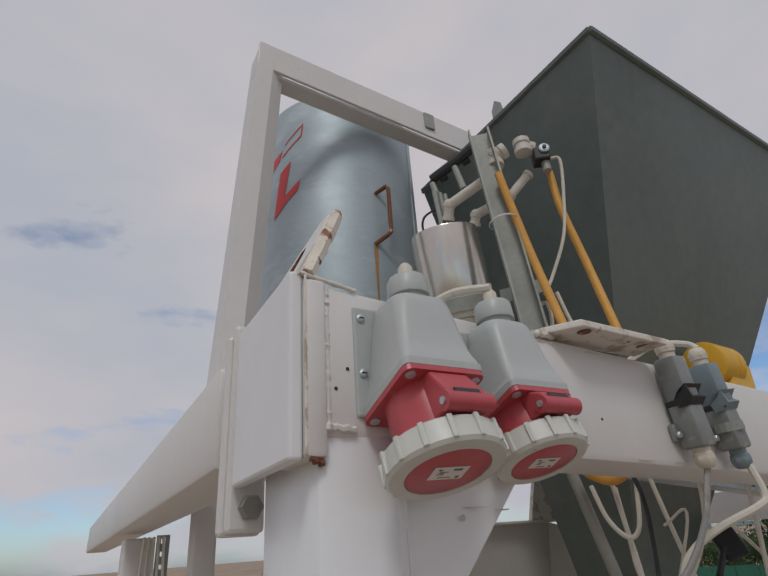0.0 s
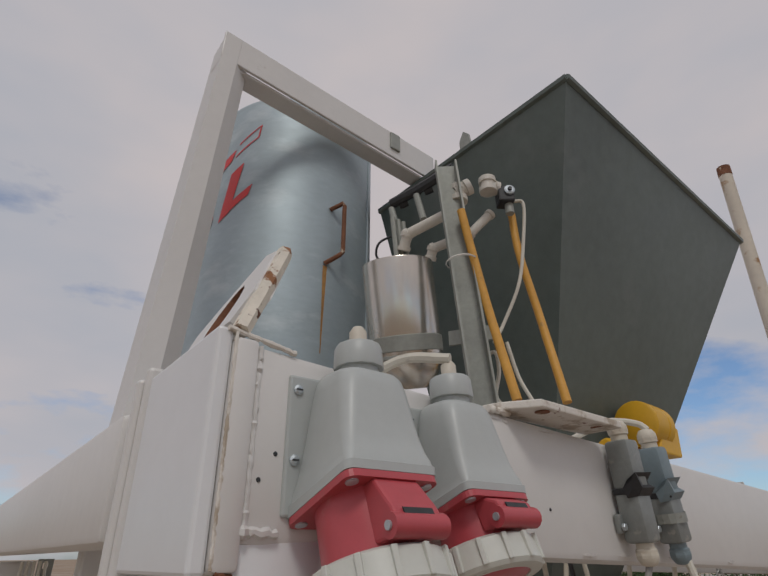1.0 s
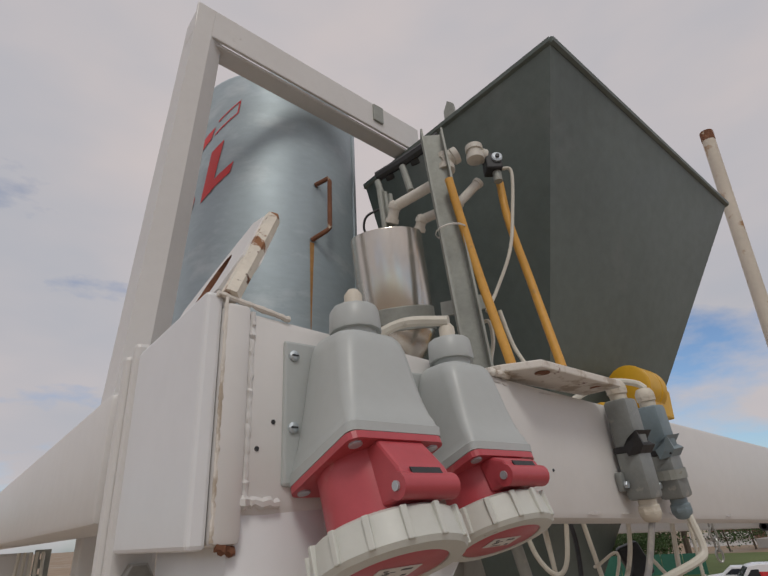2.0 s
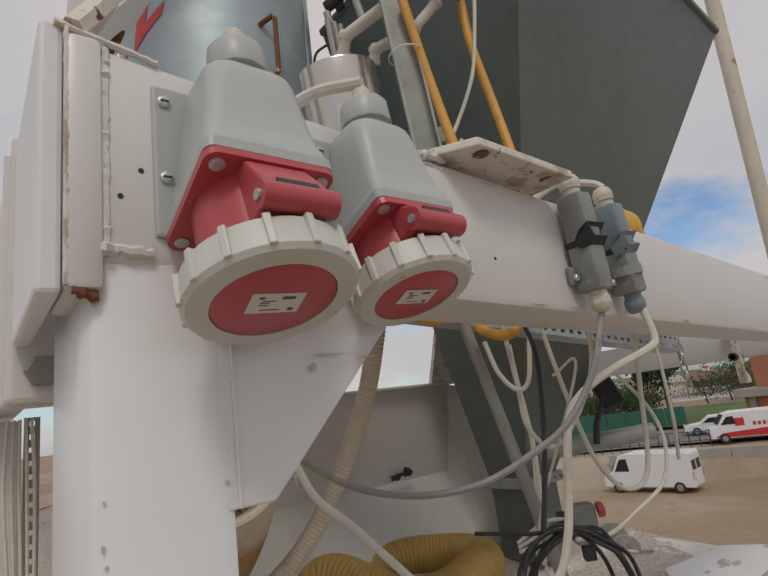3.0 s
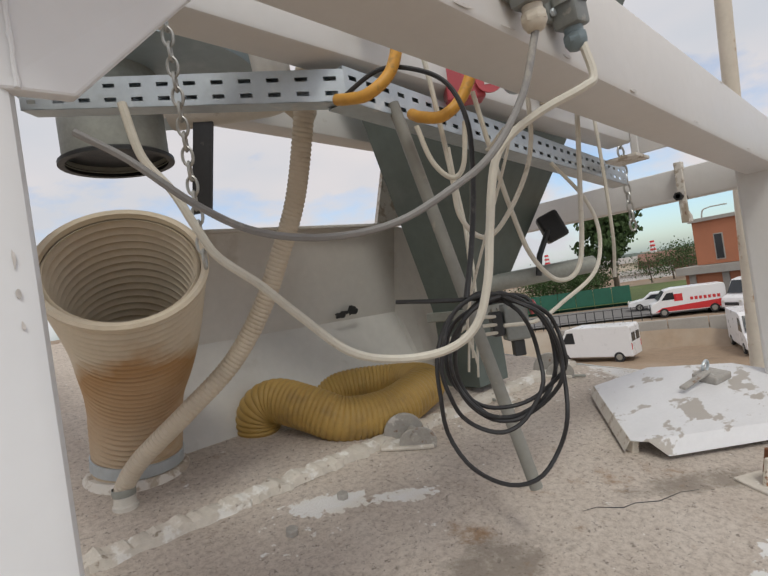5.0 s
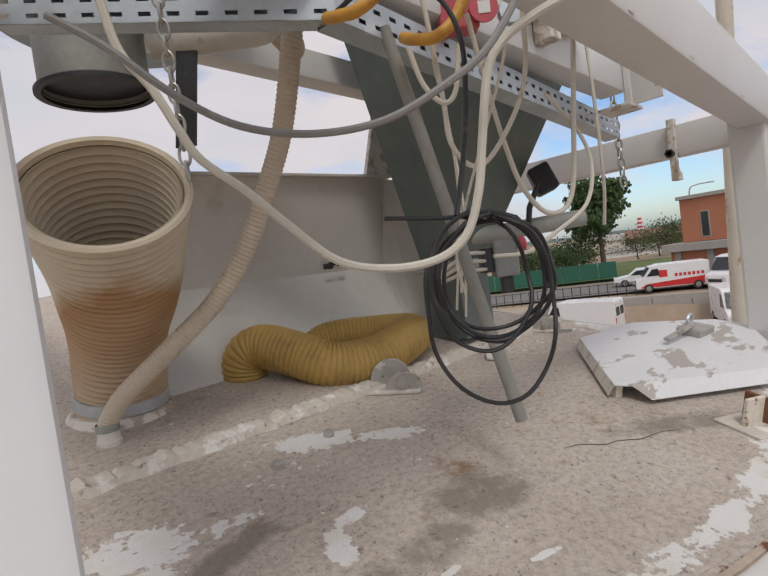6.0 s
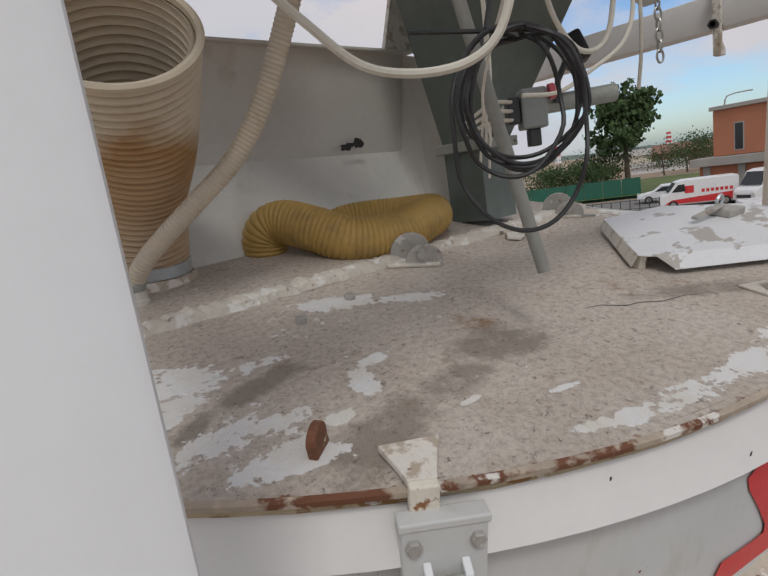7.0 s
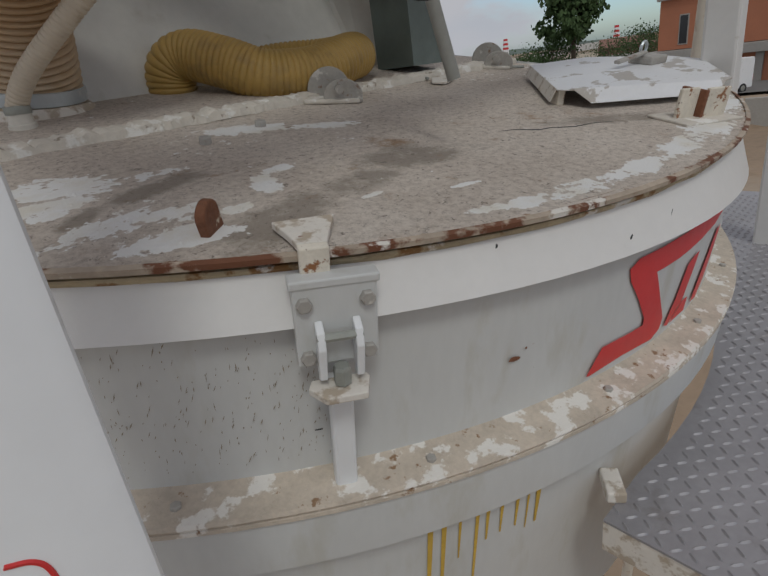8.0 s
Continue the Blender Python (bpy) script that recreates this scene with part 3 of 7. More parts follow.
    for s in (-1, 1):
        part("headlight", box(L - 0.06, L + 0.015, 0.75 * s - 0.12, 0.75 * s + 0.12, 0.72, 0.9, 0.02, m), LABEL, v)
    return v


van(62.4, 38.5, -6.15, 96, CAR_WHITE, "white panel van parked on the dirt yard", 5.4, 2.35)
van(70.9, 47.5, -4.62, 118, CAR_WHITE, "white and red liveried van parked behind the retaining wall", 5.2, 2.15, CAR_RED)
van(76.8, 47.5, -4.62, 150, CAR_WHITE, "white van parked beside the liveried van", 5.3, 2.4)
van(75.9, 39.0, -6.15, 205, CAR_WHITE, "white van facing the plant on the dirt yard", 5.3, 2.4)
van(68.2, 53.0, -4.55, 112, CAR_WHITE, "white hatchback car parked by the road", 4.1, 1.5, None, True)

# brick building
bld = thing("brick_building", away(78, 62, -5.0), "orange brick building with concrete ledge and flat roof", "building")
mb = Matrix.Translation(away(72.3, 60, -5.0)) @ Matrix.Rotation(radians(-8), 4, "Z")
part("wall", box(0.0, 11, -16, 0.0, 3.55, 7.7, 0.0, mb), BRICK, bld)
part("ledge", box(-1.2, 11, -16, 1.6, 2.75, 3.5, 0.03, mb), CONCRETE, bld)
part("ground_floor_wall", box(-0.4, 11, -16, 1.1, 0.0, 2.75, 0.0, mb), BRICK, bld)
part("roof", box(-0.25, 11.2, -16.2, 0.25, 7.7, 8.05, 0.02, mb), CONCRETE, bld)
for y in (-2.2, -6.0, -9.8, -13.6):
    w = part("window", box(-0.03, 0.12, y - 0.42, y + 0.42, 3.9, 6.4, 0.0, mb), CONCRETE, bld)
    part("pane", box(-0.06, 0.0, y - 0.32, y + 0.32, 4.0, 6.3, 0.0, mb), GLASS, w)
for y in (0.4, -2.6, -5.6, -8.6, -11.6):
    part("pilaster", box(-0.55, -0.42, y - 0.3, y + 0.3, 0.0, 2.75, 0.0, mb), CONCRETE, bld)


def tree(at, h, spread, label, seed, leaves=900):
    rnd = random.Random(seed)
    t = thing("tree", at, label, "tree", "background trees")
    at = Vector(at)
    line = glide([at, at + Vector((0.1, 0.1, h * 0.3)), at + Vector((-0.1, 0.15, h * 0.6)), at + Vector((0.1, 0, h * 0.9))], 4)
    b = tube(line, [h * 0.028 * (1 - 0.8 * i / len(line)) for i in range(len(line))], 7)
    tips = []
    for i in range(16):
        f = 0.3 + 0.6 * rnd.random()
        s = line[int(f * (len(line) - 1))]
        a = rnd.random() * 6.283
        ln = spread * (0.5 + 0.6 * rnd.random()) * (1.15 - 0.7 * abs(f - 0.5))
        e = s + Vector((math.cos(a) * ln, math.sin(a) * ln, h * (0.06 + 0.16 * rnd.random())))
        tube([s, (s + e) / 2 + Vector((0, 0, h * 0.02)), e], [h * 0.009, h * 0.006, h * 0.003], 5, True, b)
        tips += [e, (s + e) / 2, s.lerp(e, 0.75)]
    tips.append(line[-1])
    part("trunk", b, BARK, t)
    c = bmesh.new()
    for i in range(leaves):
        q = rnd.choice(tips) + Vector((rnd.gauss(0, 1), rnd.gauss(0, 1), rnd.gauss(0, 0.8))) * spread * 0.21
        r = h * 0.024 * (0.5 + rnd.random())
        m = Matrix.Translation(q) @ Euler((rnd.random() * 6, rnd.random() * 6, rnd.random() * 6)).to_matrix().to_4x4()
        vs = [c.verts.new(m @ Vector(p)) for p in ((-r, 0, 0.2 * r), (0, -0.7 * r, 0), (r, 0, 0.2 * r), (0, 0.7 * r, 0))]
        c.faces.new(vs[:3])
        c.faces.new((vs[0], vs[2], vs[3]))
    part("crown", c, LEAF, t)
    return t


tree(away(65.2, 72, -4.6), 13.2, 3.0, "tall green poplar-like tree beyond the fence", 3, 4200)
tree(away(63.4, 74, -4.6), 5.6, 2.8, "bushy green tree beyond the fence", 4, 2600)
tree(away(59.5, 68, -4.6), 4.3, 3.2, "bushy green tree beyond the fence", 5, 2600)
tree(away(57.2, 68, -4.6), 4.2, 3.0, "bushy green tree beyond the fence", 6, 2600)
tree(away(61.6, 70, -4.6), 4.4, 3.2, "bushy green tree beyond the fence", 8, 2600)
for i, (a, h) in enumerate(((68.3, 3.2), (70.2, 4.0), (71.6, 4.3), (46.5, 3.2), (49.0, 3.0), (73.5, 4.4))):
    tree(away(a, 92 + 3 * i, -4.3), h + 1.2, 3.4, "distant green tree on the verge", 20 + i, 1300)

# far hills with woods, far roofs and chimneys
bm = bmesh.new()
lo, hi = [], []
for i in range(91):
    a = 20 + i * 0.8
    lo.append(bm.verts.new(away(a, 420, -12)))
    hi.append(bm.verts.new(away(a, 460, 0.4 + 3.4 * noise.noise(Vector((a * 0.21, 3, 0))) + 1.0 * noise.noise(Vector((a * 1.3, 7, 0))))))
for i in range(90):
    bm.faces.new((lo[i], lo[i + 1], hi[i + 1], hi[i]))
tagged(part("far_woods", bm, mat("far_woods", (0.12, 0.15, 0.13), 1, 0, 0.3, 0.03, 0.3, 0.05, 0.1)), "blue-green wooded hills on the horizon", "hills", kind="structure")
for az, d, w, h, mt, lb in ((66.9, 150, 14, 4.2, POLE_W, "pale industrial shed in the distance"), (70.0, 120, 11, 4.6, ROOF, "brown-roofed house in the distance"),
                            (63.9, 160, 16, 3.2, POLE_W, "long pale shed in the distance"), (67.9, 110, 9, 1.9, CAR_WHITE, "low white trailer on the verge")):
    hs = thing("far_house", away(az, d, -4.0), lb, "building")
    mh = Matrix.Translation(away(az, d, -4.4)) @ Matrix.Rotation(radians(-az), 4, "Z")
    part("wall", box(-w / 2, w / 2, -4, 4, 0, h * 0.65, 0.0, mh), mt, hs)
    part("roof", prism([mh @ Vector(p) for p in ((-w / 2, -4.4, h * 0.65), (-w / 2, 4.4, h * 0.65), (-w / 2, 0, h))], mh.to_3x3() @ Vector((w, 0, 0))), ROOF if mt is ROOF else CONCRETE, hs)
for az, h in ((68.75, 8.0), (58.9, 9.0)):
    ch = thing("chimney", away(az, 300, -3), "red and white striped industrial chimney far away", "chimney")
    for k in range(5):
        part("band", lathe([(1.5 - 0.1 * k, 0), (1.4 - 0.1 * k, 1.0)], away(az, 300, 0.5 + 1.0 * k - (8 - h)), (0, 0, 1), 10), CAR_RED if k % 2 == 0 else CAR_WHITE, ch)
    part("shaft", lathe([(1.7, 0), (1.5, 8.0)], away(az, 300, -7.5 - (8 - h)), (0, 0, 1), 10), CAR_WHITE, ch)
lamp = thing("street_lamp", away(73.2, 66, -4.6), "thin grey street lamp with a curved arm", "lamp")
pl = away(73.2, 66, -4.6)
part("pole", tube(glide([pl, pl + Vector((0, 0, 5.0)), pl + Vector((0, 0, 8.3)), pl + Vector((0.6, -0.5, 8.9)), pl + Vector((1.6, -1.4, 9.0))], 5), 0.07, 6), CONCRETE, lamp)
part("head", box(-0.35, 0.35, -0.12, 0.12, -0.05, 0.08, 0.03, Matrix.Translation(pl + Vector((1.8, -1.6, 9.0))) @ Matrix.Rotation(radians(-42), 4, "Z")), CONCRETE, lamp)

# ---- the mixer, built in its own tilted axes ----
mixer = thing("concrete_mixer", (0, 0, 0), "white round pan concrete mixer with cement-caked lid", "mixer")
mixer.matrix_world = TILT_M
CM = Vector((CX, CY, 0))


CUT_P, CUT_N = Vector((2.90, 0.755, 0)), Vector((0.923, 0.385, 0))     # the far side of the pan is cut straight


def cut(bm):
    bmesh.ops.bisect_plane(bm, geom=bm.verts[:] + bm.edges[:] + bm.faces[:], plane_co=CUT_P, plane_no=CUT_N, clear_outer=True)
    return bm


def ring(profile, n=144, bm=None):
    return cut(lathe(profile, CM, (0, 0, 1), n, False, bm))


def on_lid(ob):
    """Lays a part of the mixer that was built level with the shell onto the askew lid."""
    ob.matrix_basis = LID_M @ ob.matrix_basis
    return ob


def lid_point(r, a):
    return Vector((CX + r * math.cos(a), CY + r * math.sin(a), 0))


bm = bmesh.new()
NR, NA = 60, 150
prev = [bm.verts.new(CM)]
for i in range(1, NR + 1):
    r = RC * i / NR
    row = []
    for k in range(NA):
        p = lid_point(r, 2 * math.pi * k / NA)
        q = Vector((p.x * 7, p.y * 7, 0))
        p.z = 0.004 * noise.noise(q * 0.6)
        row.append(bm.verts.new(p))
    for k in range(NA):
        j = (k + 1) % NA
        bm.faces.new((prev[0], row[k], row[j]) if len(prev) == 1 else (prev[k], row[k], row[j], prev[j]))
    prev = row
lid = on_lid(part("lid", cut(bm), COVER, mixer, "cement-caked grey lid with flaking white paint", True, at=CM))
on_lid(part("lid_edge", ring([(RC - 0.012, 0.003), (RC, 0.001), (RC, -0.008), (RC - 0.03, -0.010), (RC - 0.03, -0.001)]), EDGE, mixer, "rusted lid edge", True))
on_lid(part("seal", ring([(RC - 0.05, -0.009), (RC - 0.020, -0.009), (RC - 0.024, -0.020), (RC - 0.05, -0.020)]), DARK, mixer, "dark rubber seal", True))
bm = bmesh.new()
loops = []
for k in range(240):
    a = 2 * math.pi * k / 240
    w = 0.0035 * noise.noise(Vector((k * 0.5, 1, 0)))
    loops.append([lid_point(RC - 0.05, a) + Vector((0, 0, -0.019)), lid_point(RC - 0.014 + w, a) + Vector((0, 0, -0.019)), lid_point(RC - 0.012 + w, a) + Vector((0, 0, -0.023 + w)), lid_point(RC - 0.016, a) + Vector((0, 0, -0.030 + 1.4 * w))])
loops.append(loops[0])
on_lid(part("residue_line", cut(loft(loops, False, False, bm)), RESIDUE, mixer, "cement residue along the seal", True))
# the band's top follows the lid, its foot the shell
band_rows = []
for r_, z_, top_ in ((RC - 0.055, -0.024, True), (RC - 0.02, -0.026, True), (RC - 0.016, -0.032, True), (RC - 0.016, -0.140, False), (RC - 0.05, -0.146, False)):
    row_ = [lid_point(r_, 2 * math.pi * k / 144) + Vector((0, 0, z_)) for k in range(144)]
    band_rows.append([LID_M @ p for p in row_] if top_ else row_)
part("band", cut(loft(band_rows, True, False)), WHITE, mixer, "", True)
part("shell", ring([(RC - 0.05, -0.12), (RC - 0.052, -0.46)]), SHELL, mixer, "white shell with grime streaks", True)
part("flange", ring([(RC - 0.055, -0.444), (RC - 0.045, -0.450), (RC + 0.026, -0.456), (RC + 0.030, -0.462), (RC + 0.029, -0.466), (RC + 0.024, -0.468), (RC + 0.029, -0.471), (RC + 0.030, -0.478), (RC + 0.022, -0.486)]), FLANGE, mixer, "worn flange caked with cement", True)
part("skirt", ring([(RC + 0.022, -0.482), (RC + 0.024, -0.496), (RC + 0.022, -0.60), (RC + 0.0, -0.615), (RC - 0.1, -0.63)]), SHELL, mixer, "", True)
part("lower_shell", ring([(RC - 0.03, -0.60), (RC - 0.03, -1.3)]), SHELL, mixer, "", True)
cut_d = Vector((-CUT_N.y, CUT_N.x, 0))
part("side_plate", prism([CUT_P - cut_d * 0.10 + Vector((0, 0, -1.3)), CUT_P + cut_d * 3.0 + Vector((0, 0, -1.3)), CUT_P + cut_d * 3.0 + Vector((0, 0, 0.30)), CUT_P - cut_d * 0.10 + Vector((0, 0, 0.035))], CUT_N * 0.006), SHELL, mixer)
for k in range(12):
    a = radians(-170 + 13.2 * k)
    p = lid_point(RC - 0.012, a)
    part("flange_bolt", hexbolt((p.x, p.y, -0.454), (0, 0, 1), 0.010, 0.008), STEEL_OLD, mixer)

# joint ridge across the lid, with caked edges
rnd = random.Random(11)
bm = bmesh.new()
loops = []
for i in range(260):
    f = i / 259
    p = Vector((0.36, 1.375, 0)).lerp(Vector((2.62, 1.37, 0)), f)
    w, h = 0.032 + 0.016 * noise.noise(Vector((f * 40, 0, 0))) + 0.008 * noise.noise(Vector((f * 160, 3, 0))), 0.024 + 0.012 * noise.noise(Vector((f * 60, 5, 0))) + 0.008 * noise.noise(Vector((f * 190, 8, 0)))
    d = Vector((0.11, -0.99, 0))
    loops.append([p + d * w, p + d * w * 0.8 + Vector((0, 0, h * 0.8)), p + d * w * 0.2 + Vector((0, 0, h)), p - d * w * 0.6 + Vector((0, 0, h)), p - d * w, p])
loft(loops, True, True, bm)
on_lid(part("joint_strip", bm, COVER_EDGE, mixer, "raised joint strip crusted with cement", True))
# raised rear deck behind the joint
bm = prism([(0.30, 1.385, 0.003), (2.62, 1.38, 0.003), (2.26, 2.25, 0.003), (2.05, 2.9, 0.003), (1.5, 3.3, 0.003), (0.6, 2.9, 0.003), (0.15, 2.2, 0.003)], (0, 0, 0.014))
on_lid(part("rear_deck", bm, COVER, mixer, "cement-caked rear lid plate", at=CM))


def hinge_lug(x, y, turn):
    m = Matrix.Translation((x, y, 0.0)) @ Matrix.Rotation(radians(turn), 4, "Z")
    pts = [(-0.074, 0.0)] + [(0.068 * math.cos(radians(a)) - 0.006, 0.032 + 0.068 * math.sin(radians(a))) for a in range(180, -1, -15)] + [(0.06, 0.0)]
    b = prism([m @ Vector((px, 0, pz)) for px, pz in pts], m.to_3x3() @ Vector((0, 0.014, 0)), 0.003)
    hl = on_lid(part("hinge_lug", b, STEEL_OLD, mixer, "grey rounded hinge lug on the lid"))
    part("hinge_lug_back", prism([m @ Vector((px * 0.9 + 0.04, -0.055, pz * 0.72)) for px, pz in pts], m.to_3x3() @ Vector((0, 0.012, 0)), 0.003), STEEL_OLD, hl)
    part("foot", box(-0.09, 0.085, -0.065, 0.03, 0.0, 0.014, 0.005, m), COVER_EDGE, hl)
    part("pin", tube([m @ Vector((0.02, -0.075, 0.045)), m @ Vector((0.02, 0.03, 0.045))], 0.014, 10), STEEL_OLD, hl)


hinge_lug(1.46, 1.325, -38)
hinge_lug(2.42, 1.36, -50)
for x, y in ((0.909, 1.158), (1.095, 1.199)):
    on_lid(part("bolt", hexbolt((x, y, 0.0), (0, 0, 1), 0.016, 0.017), STEEL_OLD, mixer))
# rusty lifting stub
ms = Matrix.Translation((0.660, 0.708, 0)) @ Matrix.Rotation(radians(35), 4, "Z")
pts = [(-0.028, -0.01)] + [(0.028 * math.cos(radians(a)) - 0.012, 0.028 + 0.026 * math.sin(radians(a))) for a in range(180, -1, -20)] + [(0.028, -0.01)]
on_lid(part("stub", prism([ms @ Vector((px, 0, pz)) for px, pz in pts], ms.to_3x3() @ Vector((0, 0.016, 0)), 0.003), RUSTY, mixer, "rusty rounded lifting stub"))
# lug near the rim
mr = Matrix.Translation((1.99, 0.40, 0)) @ Matrix.Rotation(radians(-22), 4, "Z")
on_lid(part("rim_lug", box(-0.07, 0.0, 0.0, 0.012, 0.0, 0.085, 0.003, mr), RUST_FLAKE, mixer, "rusty white rim lug"))
on_lid(part("rim_lug", box(0.012, 0.10, -0.02, -0.008, 0.0, 0.085, 0.003, mr), RUST_FLAKE, mixer, "rusty white rim lug"))
on_lid(part("rim_lug", box(0.0, 0.012, -0.02, 0.06, 0.0, 0.08, 0.003, mr), RUSTY, mixer, "rusty web of the rim lug"))
on_lid(part("rim_foot", box(-0.10, 0.13, -0.06, 0.07, 0.0, 0.008, 0.003, mr), COVER_EDGE, mixer))

# latch on the shell
AL = radians(-121.9)
lo_ = CM + Vector((math.cos(AL), math.sin(AL), 0)) * (RC - 0.016)
ml = Matrix.Translation(lo_) @ Matrix.Rotation(AL + math.pi / 2, 4, "Z")     # x along the rim, -y outwards
latch = part("latch", box(-0.062, 0.062, -0.012, 0.02, -0.202, -0.062, 0.004, ml), SHELL, mixer, "grey-white latch plate bolted to the shell")
part("top_strip", box(-0.066, 0.066, -0.014, 0.02, -0.074, -0.060, 0.003, ml), SHELL, latch)
for x in (-0.046, 0.046):
    for z in (-0.096, -0.184):
        part("bolt", hexbolt(ml @ Vector((x, -0.012, z)), ml.to_3x3() @ Vector((0, -1, 0)), 0.012, 0.01), STEEL_OLD, latch)
for x in (-0.028, 0.028):
    part("lever", prism([ml @ Vector((x - 0.006, y, z)) for y, z in ((-0.012, -0.125), (-0.034, -0.135), (-0.042, -0.16), (-0.034, -0.215), (-0.02, -0.222), (-0.012, -0.2))], ml.to_3x3() @ Vector((0.012, 0, 0)), 0.002), WHITE_CLEAN, latch)
part("roller", tube([ml @ Vector((-0.034, -0.03, -0.145)), ml @ Vector((0.034, -0.03, -0.145))], 0.007, 8), GALV_DULL, latch)
part("foot_plate", prism([ml @ Vector((x, y, -0.240)) for x, y in ((-0.045, -0.01), (-0.052, -0.03), (-0.03, -0.062), (0.032, -0.062), (0.044, -0.02), (0.04, -0.01))], (0, 0, 0.012), 0.002), WHITE_WORN, latch, "white foot plate with rust")
part("pivot", hexbolt(ml @ Vector((0, -0.03, -0.225)), (0, 0, 1), 0.014, 0.03), GALV_DULL, latch)
part("rod", box(-0.019, 0.019, -0.012, 0.02, -0.476, -0.236, 0.006, ml), WHITE_CLEAN, latch, "white painted latch rod")
tab = on_lid(part("lid_tab", prism([ml @ Vector((x, y, 0.006)) for x, y in ((-0.05, 0.075), (0.05, 0.085), (0.03, 0.02), (0.022, -0.012), (-0.022, -0.012), (-0.03, 0.02))], (0, 0, 0.012), 0.002), WHITE_WORN, mixer, "white lid tab"))
part("tab_tongue", box(-0.022, 0.022, -0.03, -0.012, -0.052, 0.018, 0.003, ml), RUST_FLAKE, tab, "rust-flaked tongue")

# red lettering on the shell, drawn as plain bars
logo = thing("shell_marking", (0, 0, 0), "red painted marking on the mixer shell", "marking")
logo.matrix_world = TILT_M


def on_shell(deg, z, off=0.003):
    a = radians(deg)
    return CM + Vector((math.cos(a), math.sin(a), 0)) * (RC - 0.05 + off) + Vector((0, 0, z))


def shell_bar(pts, label=""):
    """A painted bar that follows the shell: a quad of (degrees, height), in short steps."""
    b = bmesh.new()
    (a0, z0), (a1, z1), (a2, z2), (a3, z3) = pts
    rows = []
    for i in range(9):
        f = i / 8
        rows.append([b.verts.new(on_shell(a0 + (a1 - a0) * f, z0 + (z1 - z0) * f)), b.verts.new(on_shell(a3 + (a2 - a3) * f, z3 + (z2 - z3) * f))])
    for p, q in zip(rows, rows[1:]):
        b.faces.new((p[0], q[0], q[1], p[1]))
    part("stripe", b, RED_PAINT, logo, "", True)


def shell_band(rows):
    """A painted band across the shell, from one pair of edge places (degrees, height) to the next."""
    b = bmesh.new()
    prev_ = None
    for (a0, z0), (a1, z1) in rows:
        cur = [b.verts.new(on_shell(a0 + (a1 - a0) * i / 4, z0 + (z1 - z0) * i / 4)) for i in range(5)]
        if prev_:
            for i in range(4):
                b.faces.new((prev_[i], prev_[i + 1], cur[i + 1], cur[i]))
        prev_ = cur
    part("stripe", b, RED_PAINT, logo, "", True)


shell_band([((-105.0, -0.428), (-104.7, -0.430)), ((-103.8, -0.367), (-101.2, -0.420)), ((-100.7, -0.367), (-97.3, -0.429)), ((-99.2, -0.366), (-96.2, -0.414)), ((-99.2, -0.347), (-96.0, -0.385)),
            ((-100.6, -0.284), (-97.1, -0.328)), ((-102.0, -0.229), (-98.1, -0.273)), ((-102.4, -0.198), (-98.8, -0.236)), ((-101.5, -0.181), (-97.7, -0.236)), ((-98.6, -0.178), (-95.4, -0.234)),
            ((-95.1, -0.175), (-93.5, -0.230)), ((-92.5, -0.168), (-91.3, -0.224)), ((-88.0, -0.160), (-88.0, -0.216)), ((-80.0, -0.160), (-81.0, -0.216))])
shell_band([((-95.4, -0.416), (-94.7, -0.424)), ((-94.2, -0.353), (-92.5, -0.377)), ((-93.2, -0.273), (-91.4, -0.297)), ((-92.1, -0.262), (-91.0, -0.258))])
shell_band([((-92.6, -0.381), (-94.4, -0.422)), ((-91.2, -0.385), (-91.3, -0.423))])
shell_band([((-89.8, -0.420), (-88.2, -0.425)), ((-89.0, -0.372), (-86.6, -0.385)), ((-87.3, -0.299), (-84.9, -0.31)), ((-86.0, -0.249), (-84.0, -0.25))])

# hatch cover lying open-edged on the lid
hm = TILT_L @ Matrix.Translation((1.86, 0.745, 0.047)) @ Matrix.Rotation(radians(-29), 4, "Z")
hatch = thing("hatch_cover", hm.translation, "white paint-flaked steel hatch cover lying on the mixer lid", "hatch")
H0 = mat("hatch_paint", (0.70, 0.70, 0.71), 0.5, 0, 0.06, 4, 40, 0.1, 0.002, ((0.42, 0.385, 0.345), 3.6, 0.555, 0.02), ((0.40, 0.36, 0.32), 22, 0.68, 0.03), (1, 2.2, 1))
HX = Vector((0.5, 0.86, 0))          # the slanting sides
sheet_ = [Vector(p) for p in ((0.0, 0.02, 0), (0.04, 0.0, 0), (0.64, 0.0, 0), (0.70, 0.03, 0), (1.0, 0.45, 0), (0.93, 0.56, 0), (0.55, 0.62, 0), (0.19, 0.48, 0))]
part("sheet", prism([hm @ p for p in sheet_], hm.to_3x3() @ Vector((0, 0, 0.005)), 0.0012), H0, hatch)
part("lip", prism([hm @ Vector(p) for p in ((0.045, -0.001, 0.004), (0.64, -0.001, 0.004), (0.57, -0.045, -0.026), (0.085, -0.045, -0.030))], hm.to_3x3() @ Vector((0, 0.003, 0.002))), H0, hatch)
part("lip", prism([hm @ Vector(p) for p in ((-0.001, 0.022, 0.004), (0.188, 0.478, 0.004), (0.178, 0.483, -0.03), (-0.012, 0.03, -0.035))], hm.to_3x3() @ Vector((0.003, 0, 0))), WHITE_WORN, hatch)
